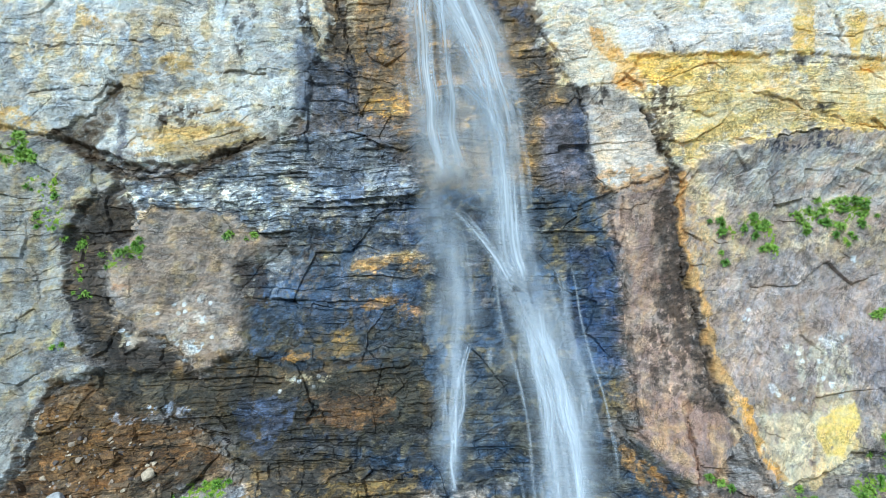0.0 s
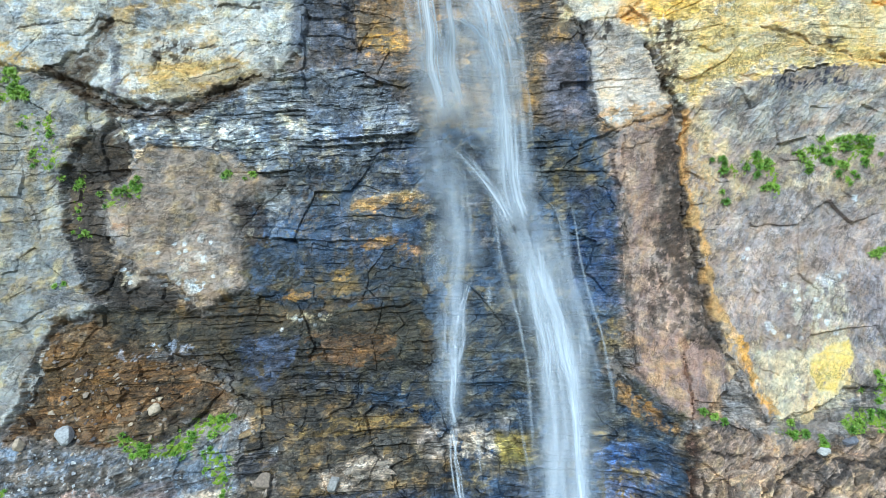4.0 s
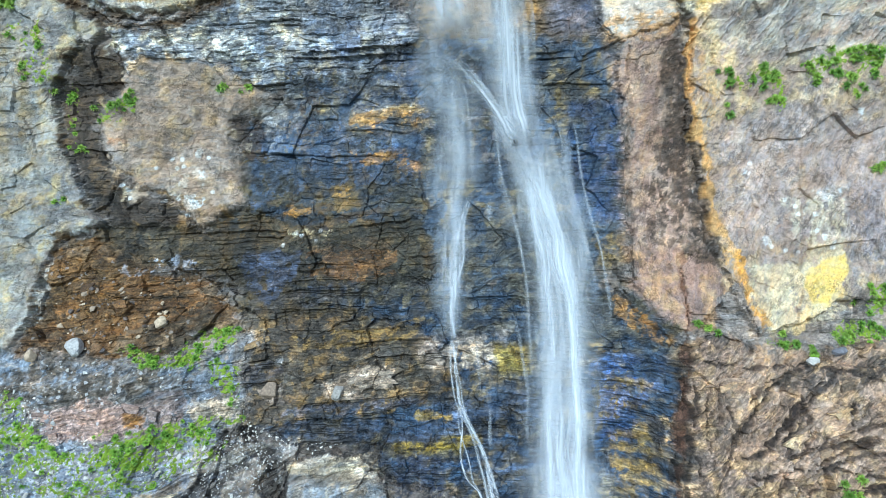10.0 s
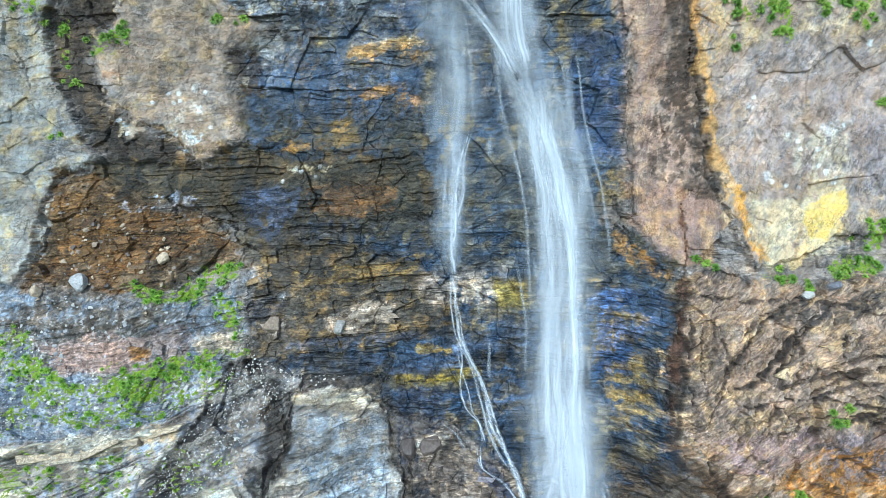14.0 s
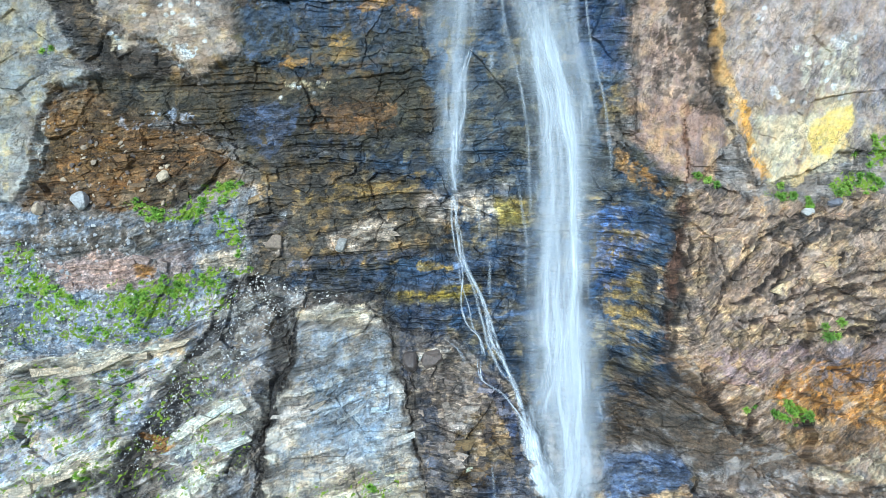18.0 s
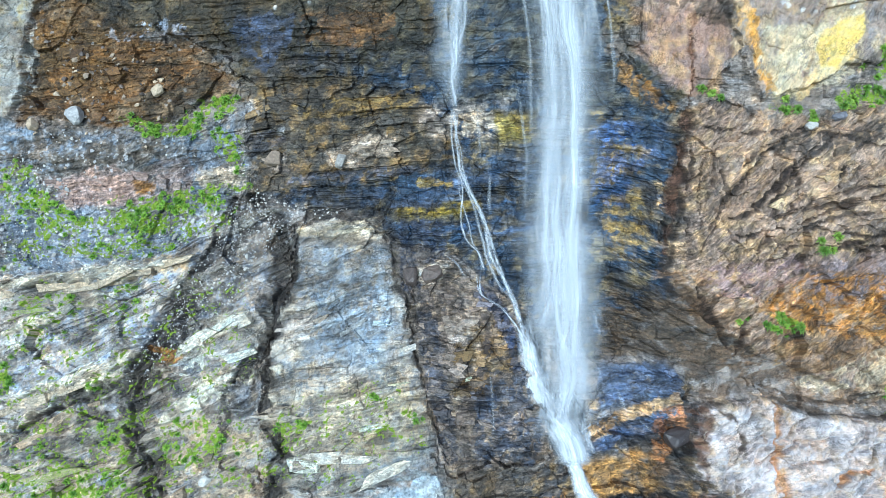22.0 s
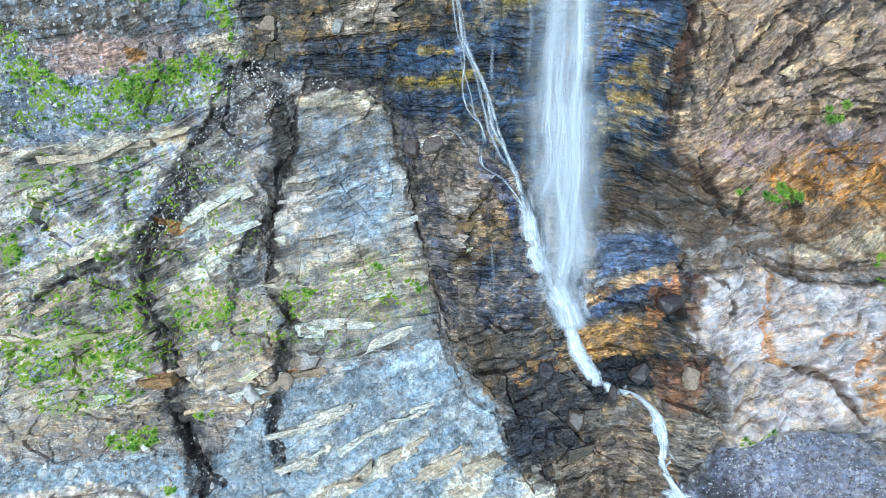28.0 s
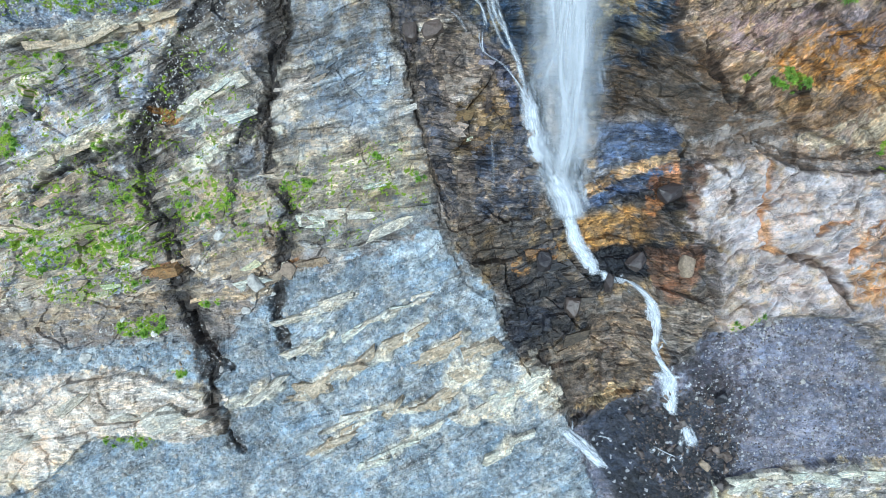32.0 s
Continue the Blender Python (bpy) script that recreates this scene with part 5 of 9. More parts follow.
drip_or_light([(-16.7, -16.6), (-15.8, -16.9), (-15.8, -17.5), (-16.3, -17.4)], lin(178, 126, 62), 0.85, 0.4, 0.1)
drip_or_light([(-14.0, -16.9), (-13.1, -16.5), (-10.9, -16.2), (-10.8, -17.0), (-12.4, -17.6), (-13.7, -17.4)], lin(206, 190, 168), 0.85, 0.4, 0.1)
drip_or_light([(-22.8, -18.2), (-15.8, -18.6), (-11.7, -19.1), (-11.5, -20.5), (-15.6, -21.0), (-22.5, -20.6)], lin(160, 162, 172), 0.6, 0.02, 0.25)
# brown ledges
drip_or_light([(-6.7, -15.5), (-4.5, -14.6), (-2.6, -14.8), (-3.1, -15.8), (-5.3, -16.5), (-6.5, -16.3)], lin(190, 172, 152), 0.85, 0.3, 0.12)
drip_or_light([(-10.3, -15.8), (-8.8, -15.5), (-8.7, -16.8), (-9.7, -16.6)], lin(176, 160, 146), 0.85, 0.35, 0.1)
drip_or_light([(-11.6, -14.6), (-8.8, -14.3), (-8.8, -15.1), (-10.9, -15.8)], lin(84, 82, 88), 0.8, 0.2, 0.12, 0.4, True)
drip_or_light([(-8.9, -13.1), (-1.4, -11.8), (-1.4, -13.1), (-7.0, -14.0)], lin(150, 122, 66), 0.65, -0.02, 0.15, None, True)
drip_or_light([(-8.7, -16.7), (-0.0, -16.1), (-0.0, -18.8), (-4.4, -19.1), (-9.3, -18.2)], lin(76, 88, 112), 0.6, 0.02, 0.2, 0.6, True)
drip_or_light([(-2.9, -18.7), (0.2, -18.7), (0.5, -19.1), (-2.6, -19.2)], lin(160, 136, 54), 0.85, 0.3, 0.1, None, True)
drip_or_light([(-1.7, -16.9), (0.5, -17.2), (0.3, -17.7), (-1.5, -17.6)], lin(160, 132, 54), 0.8, 0.15, 0.1, None, True)
# rib: dark wet streak with an orange edge
stain_or_light([(8.4, 3.6), (11.8, 3.5), (13.1, -0.6), (13.9, -4.5), (15.1, -7.8), (9.9, -8.1), (9.8, -0.6)], lin(178, 154, 134), 0.5, 0.3, n_mid + 0.2)
drip_or_light([(11.5, 2.1), (12.3, 3.5), (12.9, 1.4), (13.0, -0.0), (13.8, -2.4), (14.2, -4.5), (14.6, -6.6), (15.0, -8.7), (13.6, -8.7), (13.2, -6.0), (12.5, -4.5), (11.9, -2.4), (12.2, -0.0), (11.6, 1.2)], lin(62, 50, 40), 0.92, 0.35, 0.12, 0.2)
drip_or_light([(11.4, -2.6), (12.7, -1.8), (13.4, -3.6), (13.0, -7.9), (11.3, -8.0), (11.1, -5.2)], lin(78, 64, 54), 0.85, 0.06, 0.15, 0.2)
seam([(12.9, 4.0), (13.0, 0.9), (13.5, -1.2), (14.2, -3.6), (14.7, -6.6), (15.4, -7.9), (15.9, -9.6), (16.3, -11.3), (17.2, -11.8)], 0.4, 0.0, lin(206, 160, 96), 0.8, 0.0, 0.7)
seam([(12.8, -8.8), (12.9, -10.8), (12.8, -13.1), (12.5, -15.9), (11.9, -20.4)], 0.2, 0.2, lin(104, 72, 54), 0.65, 0.1, 0.8)
drip_or_light([(9.3, -10.4), (10.7, -11.2), (12.5, -12.6), (12.5, -13.2), (10.9, -12.9), (9.6, -11.8)], lin(170, 128, 70), 0.75, 0.1, 0.15)
# right wall: lilac and tan rock, a cream and yellow toe
stain_or_light([(14.5, -1.2), (18.6, -0.0), (23.8, -1.2), (23.8, -7.8), (18.7, -7.2), (15.4, -7.8)], lin(166, 152, 150), 0.55, 0.4, n_mid + 0.2)
drip_or_light([(16.5, -8.7), (19.2, -8.7), (21.4, -7.8), (21.5, -9.0), (20.0, -10.7), (18.8, -12.2), (17.3, -12.2), (16.4, -11.3), (15.7, -10.2)], lin(222, 202, 164), 0.85, 0.45, 0.12)
drip_or_light([(19.3, -9.0), (21.5, -8.1), (21.4, -9.3), (20.1, -10.7), (19.3, -10.8), (19.0, -9.9)], lin(250, 216, 116), 0.92, 0.6, 0.1)
drip_or_light([(19.0, -10.7), (19.8, -10.9), (19.1, -12.2), (18.3, -12.3)], lin(238, 208, 150), 0.85, 0.4, 0.1)
drip_or_light([(15.4, -7.8), (16.0, -7.8), (16.4, -10.7), (17.3, -11.7), (16.7, -12.2), (15.9, -10.7)], lin(220, 164, 76), 0.85, 0.2, 0.12)
drip_or_light([(17.9, -5.0), (21.6, -5.0), (21.6, -7.8), (18.7, -7.9)], lin(214, 202, 178), 0.7, -0.05, 0.2)
drip_or_light([(16.9, -14.2), (18.6, -13.5), (20.3, -14.0), (23.0, -13.0), (22.8, -14.2), (20.7, -15.1), (17.8, -15.0), (16.8, -14.8)], lin(64, 58, 54), 0.88, 0.2, 0.15, 0.3)
drip_or_light([(21.4, -10.2), (22.7, -9.6), (22.4, -11.9), (21.1, -12.2)], lin(84, 78, 74), 0.75, 0.02, 0.15)
# wet right side of the alcove
# its blue is sky reflection put into the colour
drip_or_light([(7.9, -14.3), (11.4, -13.7), (11.5, -15.1), (10.1, -18.7), (8.4, -18.8)], lin(66, 92, 140), 0.65, 0.05, 0.2, 0.7)
drip_or_light([(9.3, -15.2), (11.4, -15.0), (11.2, -15.5), (9.4, -15.6)], lin(146, 120, 60), 0.6, 0.08, 0.12, None, True)
drip_or_light([(9.7, -18.1), (11.4, -17.7), (11.1, -18.7), (9.5, -19.1)], lin(146, 120, 60), 0.6, 0.08, 0.12, None, True)
drip_or_light([(9.1, -19.6), (11.4, -18.8), (11.0, -19.8), (9.1, -20.3)], lin(146, 120, 60), 0.6, 0.08, 0.12, None, True)
drip_or_light([(8.1, -13.4), (10.1, -13.4), (9.8, -13.9), (8.2, -14.0)], lin(146, 120, 60), 0.6, 0.08, 0.12, None, True)
drip_or_light([(10.9, -16.9), (11.7, -16.9), (11.8, -18.1), (11.1, -18.4)], lin(40, 40, 46), 0.9, 0.4, 0.1, 0.4)
seam([(12.7, -13.7), (13.0, -15.3), (12.6, -17.5), (12.7, -19.6)], 0.14, 0.2, lin(58, 48, 42), 0.85, 0.1, 0.8)
seam([(13.5, -15.2), (13.2, -16.9), (13.4, -18.6)], 0.12, 0.2, lin(58, 48, 42), 0.85, 0.1, 0.8)
seam([(14.6, -17.6), (15.6, -16.3), (16.3, -15.2), (17.3, -14.6)], 0.20, 0.2, lin(58, 48, 42), 0.85, 0.1, 0.8)
seam([(16.3, -17.8), (17.1, -16.8), (17.6, -15.7)], 0.16, 0.2, lin(58, 48, 42), 0.85, 0.1, 0.8)
seam([(18.1, -17.6), (18.5, -16.3), (18.1, -15.2)], 0.14, 0.2, lin(58, 48, 42), 0.85, 0.1, 0.8)
seam([(20.4, -17.1), (20.7, -15.7)], 0.12, 0.2, lin(58, 48, 42), 0.85, 0.1, 0.8)
seam([(17.3, -18.1), (19.7, -17.6), (22.3, -17.1)], 0.14, 0.2, lin(58, 48, 42), 0.85, 0.1, 0.8)
seam([(15.2, -19.1), (17.3, -18.6), (19.5, -18.7), (21.9, -19.1)], 0.12, 0.2, lin(58, 48, 42), 0.85, 0.1, 0.8)
# rusty lower flank
drip_or_light([(18.1, -20.8), (23.1, -21.1), (23.3, -25.2), (19.8, -24.8), (16.2, -23.4)], lin(196, 138, 62), 0.75, 0.08, 0.2)
drip_or_light([(13.4, -20.5), (18.2, -19.9), (18.8, -21.4), (16.1, -22.8), (13.7, -22.1)], lin(156, 132, 132), 0.7, 0.1, 0.2)
drip_or_light([(8.6, -23.8), (12.0, -22.0), (13.0, -22.9), (14.4, -24.8), (15.0, -26.2), (8.5, -27.3)], lin(92, 78, 62), 0.6, 0.1, 0.25, 0.3, True)
seam([(18.5, -18.5), (20.6, -17.7), (23.2, -16.8)], 0.14, 0.2, lin(70, 54, 44), 0.85, 0.1, 0.8)
seam([(16.1, -20.5), (18.2, -19.6), (21.2, -19.4), (23.2, -19.7)], 0.12, 0.2, lin(70, 54, 44), 0.85, 0.1, 0.8)
seam([(13.2, -21.5), (13.8, -23.4), (15.0, -25.4)], 0.20, 0.2, lin(70, 54, 44), 0.85, 0.1, 0.8)
seam([(15.3, -26.1), (15.6, -24.1), (16.4, -22.8)], 0.14, 0.2, lin(70, 54, 44), 0.85, 0.1, 0.8)
# foot of the fall
drip_or_light([(8.5, -28.1), (10.0, -27.3), (11.7, -26.9), (12.5, -27.3), (12.2, -28.5), (10.3, -29.5), (8.5, -30.0)], lin(78, 90, 116), 0.85, 0.35, 0.15, 0.6)
drip_or_light([(6.9, -32.0), (10.1, -30.5), (12.0, -29.1), (11.2, -31.0), (9.5, -31.6), (6.9, -32.8)], lin(64, 80, 112), 0.85, 0.4, 0.12, 0.7)
drip_or_light([(6.6, -31.5), (9.7, -29.9), (12.2, -28.2), (12.5, -28.5), (10.1, -30.5), (6.9, -32.0)], lin(196, 158, 108), 0.85, 0.3, 0.1)
drip_or_light([(7.3, -32.8), (9.8, -32.5), (11.8, -30.8), (12.0, -31.1), (11.2, -32.4), (11.0, -33.6), (8.6, -34.3), (7.6, -33.8)], lin(160, 124, 76), 0.65, 0.1, 0.12)
drip_or_light([(9.2, -31.5), (12.8, -30.3), (13.3, -30.5), (12.3, -31.6), (11.2, -31.4), (9.3, -32.0)], lin(28, 30, 36), 0.95, 0.6, 0.1, 0.8)
drip_or_light([(8.4, -34.4), (11.0, -33.8), (11.0, -35.5), (9.8, -35.7), (9.2, -36.8), (8.2, -36.3)], lin(30, 32, 38), 0.95, 0.6, 0.1, 0.8)
drip_or_light([(11.0, -33.9), (13.7, -32.7), (14.1, -33.6), (13.7, -35.1), (12.6, -36.3), (11.9, -36.4), (11.1, -35.1)], lin(122, 88, 66), 0.85, 0.45, 0.12, 0.2)
drip_or_light([(12.2, -36.8), (14.3, -35.0), (16.7, -36.0), (14.4, -37.0), (12.8, -39.2), (12.1, -38.8)], lin(156, 142, 128), 0.8, 0.4, 0.12)
drip_or_light([(5.4, -40.7), (8.6, -38.7), (11.3, -36.0), (11.6, -38.4), (12.4, -39.6), (10.8, -42.1), (7.4, -44.3), (6.7, -42.7)], lin(132, 114, 96), 0.75, 0.25, 0.2, 0.2)
drip_or_light([(2.2, -37.6), (6.7, -37.7), (5.4, -39.3), (2.9, -41.0), (3.2, -39.3), (2.8, -38.0)], lin(52, 54, 62), 0.88, 0.35, 0.15, 0.6)
drip_or_light([(7.0, -44.4), (8.7, -43.9), (10.8, -41.7), (10.6, -41.6), (8.3, -43.2)], lin(196, 172, 132), 0.85, 0.3, 0.1)
drip_or_light([(6.7, -44.7), (9.9, -43.6), (11.4, -43.8), (11.9, -47.0), (9.4, -48.1), (8.4, -45.7)], lin(56, 60, 72), 0.88, 0.35, 0.2, 0.7)
drip_or_light([(0.2, -36.6), (2.1, -37.2), (2.9, -37.0), (2.9, -38.0), (1.6, -38.0), (1.2, -39.2), (2.2, -39.2), (3.6, -39.3), (2.9, -40.0), (0.2, -38.0)], lin(214, 222, 228), 0.85, 0.15, 0.15)
# wet blocks between the slab and the fall
drip_or_light([(-2.7, -19.3), (0.0, -19.3), (0.3, -21.0), (-0.9, -22.2), (-1.5, -24.0), (-2.5, -23.4)], lin(58, 68, 90), 0.8, 0.12, 0.15, 0.7)
drip_or_light([(-1.7, -22.0), (-0.4, -21.8), (-0.1, -22.6), (-1.2, -23.1)], lin(200, 184, 164), 0.85, 0.4, 0.1)
drip_or_light([(-0.2, -24.9), (1.4, -24.5), (1.6, -26.0), (0.3, -26.6)], lin(190, 176, 162), 0.8, 0.3, 0.12)
drip_or_light([(0.3, -25.5), (3.4, -24.9), (3.9, -28.3), (2.2, -29.3), (0.3, -29.2)], lin(124, 98, 56), 0.75, 0.02, 0.15, 0.4, True)
drip_or_light([(-1.6, -24.6), (-0.6, -24.6), (0.3, -29.2), (1.2, -32.8), (-0.1, -32.8), (-1.1, -28.9)], lin(52, 58, 72), 0.85, 0.25, 0.2, 0.6)
drip_or_light([(1.5, -28.9), (4.4, -27.7), (5.3, -31.5), (4.7, -32.8), (1.5, -32.8)], lin(62, 74, 94), 0.8, 0.2, 0.2, 0.6)
drip_or_light([(1.9, -22.8), (3.4, -24.3), (4.4, -27.1), (3.9, -28.3), (2.8, -25.2), (1.6, -23.7)], lin(52, 68, 100), 0.8, 0.3, 0.12, 0.8)
drip_or_light([(-0.1, -32.8), (5.0, -32.8), (6.6, -34.7), (3.4, -36.6), (0.2, -36.0)], lin(96, 84, 70), 0.6, 0.1, 0.2, 0.4, True)
drip_or_light([(3.4, -34.7), (6.6, -34.1), (6.3, -35.0), (3.8, -36.2)], lin(176, 128, 70), 0.75, 0.1, 0.12, None, True)
# white foot: bedding seams and rust
seam([(17.0, -28.3), (16.9, -29.7), (16.7, -31.5), (16.9, -33.0), (18.0, -33.3)], 0.32, 0.2, lin(186, 132, 78), 0.8, 0.0, 0.7)
seam([(21.4, -33.7), (22.3, -32.0), (23.7, -31.3)], 0.30, 0.2, lin(186, 132, 78), 0.8, 0.0, 0.7)
seam([(19.5, -32.5), (20.4, -31.8), (21.4, -31.5)], 0.18, 0.2, lin(186, 132, 78), 0.8, 0.0, 0.7)
seam([(17.8, -33.3), (19.2, -33.5), (20.5, -34.2), (21.1, -35.2), (21.7, -36.1)], 0.4, 0.3, lin(84, 66, 54), 0.85, 0.2, 0.7)
drip_or_light([(13.6, -28.8), (17.0, -28.4), (16.7, -31.5), (16.5, -33.3), (14.9, -33.0), (13.7, -31.5)], lin(200, 192, 192), 0.6, 0.3, 0.2)
drip_or_light([(21.6, -32.1), (23.7, -31.6), (23.9, -37.0), (22.7, -36.3), (21.7, -35.1)], lin(196, 150, 102), 0.7, 0.1, 0.2)
drip_or_light([(17.0, -28.9), (20.9, -29.2), (23.7, -30.4), (21.3, -31.6), (19.2, -32.4), (17.1, -32.7)], lin(194, 186, 188), 0.5, 0.2, 0.2)
drip_or_light([(18.5, -27.4), (21.3, -26.2), (23.2, -25.2), (23.5, -27.2), (21.5, -27.7), (19.4, -28.0)], lin(206, 190, 162), 0.8, 0.15, 0.15, None, True)
for path in ([(15.4, -27.1), (17.0, -28.0), (19.1, -28.8), (21.6, -29.2), (23.4, -29.0)], [(16.3, -27.4), (18.2, -28.1), (20.3, -28.5), (22.7, -27.9)], [(13.9, -28.7), (14.9, -29.4), (15.2, -30.3), (14.6, -31.2)]):
    seam(path, 0.16, 0.15, lin(78, 64, 52), 0.85, 0.1, 0.8)
drip_or_light([(12.7, -28.4), (13.6, -28.7), (13.5, -30.3), (13.3, -32.4), (12.6, -32.6), (12.8, -30.5)], lin(92, 64, 48), 0.85, 0.25, 0.15, 0.3)
drip_or_light([(11.2, -29.5), (12.5, -28.6), (12.7, -29.9), (11.5, -32.1), (10.9, -32.1)], lin(176, 122, 76), 0.75, 0.15, 0.12)
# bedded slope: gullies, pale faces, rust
drip_or_light([(-9.0, -20.9), (-8.2, -20.9), (-8.2, -22.7), (-8.9, -25.1), (-10.1, -27.3), (-11.4, -29.4), (-12.0, -32.6), (-12.8, -32.6), (-12.4, -29.4), (-11.0, -27.3), (-9.7, -25.1), (-9.1, -23.0)], lin(56, 50, 46), 0.88, 0.16, 0.15, 0.4)
drip_or_light([(-14.6, -21.9), (-13.7, -22.6), (-13.8, -24.7), (-14.3, -26.4), (-15.3, -27.2), (-17.5, -28.0), (-18.6, -28.9), (-18.0, -27.6), (-16.5, -26.1), (-15.6, -24.6), (-14.5, -23.5)], lin(56, 50, 46), 0.88, 0.16, 0.15, 0.4)
drip_or_light([(-21.1, -29.2), (-20.5, -29.4), (-22.6, -31.5), (-24.3, -32.8), (-25.1, -32.8), (-23.2, -31.1)], lin(56, 50, 46), 0.88, 0.16, 0.15, 0.4)
drip_or_light([(-15.1, -37.1), (-14.3, -37.8), (-14.1, -39.7), (-13.5, -41.7), (-12.9, -43.1), (-13.6, -43.1), (-14.8, -41.1), (-15.0, -39.1), (-16.0, -38.4)], lin(56, 50, 46), 0.88, 0.16, 0.15, 0.4)
drip_or_light([(-10.0, -34.6), (-9.2, -34.6), (-9.5, -37.8), (-9.1, -39.8), (-9.6, -40.8), (-10.0, -39.8), (-10.1, -37.5)], lin(56, 50, 46), 0.88, 0.16, 0.15, 0.4)
drip_or_light([(-16.5, -26.1), (-14.3, -26.6), (-14.6, -27.4), (-15.9, -27.0)], lin(176, 122, 52), 0.85, 0.15, 0.1, None, True)
drip_or_light([(-14.2, -25.2), (-12.6, -25.0), (-13.1, -26.3), (-14.1, -27.7), (-14.5, -26.6)], lin(204, 194, 182), 0.85, 0.35, 0.12)
drip_or_light([(-9.0, -25.5), (-7.4, -24.5), (-7.1, -25.8), (-8.5, -27.3), (-9.8, -27.0)], lin(204, 194, 182), 0.85, 0.35, 0.12)
drip_or_light([(-13.6, -27.0), (-10.9, -26.0), (-11.2, -27.0), (-13.1, -27.2)], lin(204, 194, 182), 0.85, 0.35, 0.12)
drip_or_light([(-7.5, -35.9), (-6.2, -34.6), (-5.7, -35.2), (-6.9, -36.5)], lin(204, 194, 182), 0.85, 0.35, 0.12)
drip_or_light([(-11.7, -36.5), (-10.0, -35.5), (-9.7, -36.0), (-11.0, -36.6)], lin(204, 194, 182), 0.85, 0.35, 0.12)
drip_or_light([(-25.6, -37.0), (-22.9, -36.4), (-23.7, -37.7), (-25.6, -38.0)], lin(204, 194, 182), 0.85, 0.35, 0.12)
drip_or_light([(-6.0, -28.2), (-1.6, -28.3), (-0.9, -31.4), (-4.9, -32.7), (-6.1, -31.4)], lin(180, 166, 136), 0.65, 0.15, 0.2)
drip_or_light([(-7.1, -22.7), (-3.1, -22.5), (-2.8, -25.2), (-3.2, -27.9), (-6.0, -28.2), (-7.5, -26.1)], lin(150, 162, 176), 0.4, 0.05, 0.3)
drip_or_light([(-8.4, -19.8), (-4.5, -19.4), (-3.6, -20.4), (-5.7, -20.2), (-8.2, -20.3)], lin(214, 198, 168), 0.85, 0.25, 0.12, None, True)
drip_or_light([(-17.6, -35.5), (-15.8, -34.9), (-15.1, -35.5), (-16.2, -36.0)], lin(178, 112, 50), 0.88, 0.4, 0.1)
drip_or_light([(-9.7, -35.9), (-9.4, -35.0), (-8.4, -34.8), (-8.7, -35.7)], lin(170, 116, 58), 0.85, 0.35, 0.1)
# pale slab and cream ribs of the apron
drip_or_light([(-25.9, -41.7), (-21.6, -41.4), (-19.3, -41.1), (-16.1, -42.0), (-14.9, -42.7), (-13.2, -44.8), (-15.0, -45.8), (-16.6, -45.8), (-17.9, -44.9), (-19.6, -45.5), (-20.9, -45.4), (-22.9, -46.5), (-23.7, -47.6), (-26.3, -47.5)], lin(218, 202, 186), 0.85, 0.4, 0.12)
drip_or_light([(-21.3, -41.5), (-19.3, -41.2), (-19.8, -44.4), (-20.8, -44.7)], lin(150, 132, 110), 0.7, 0.05, 0.15)

# ---- moss and bird lime ----
n_dot = fbm(X * 11.0, S * 11.0, 2, 79)


def grow(poly, amount, soft=0.5):
    w, m = area(poly, soft)
    MOSS[w] = np.maximum(MOSS[w], m * np.clip(0.2 + 0.42 * amount + 0.7 * n_mid[w] + 0.95 * n_fine[w] + 0.3 * n_dot[w], 0, 0.85))


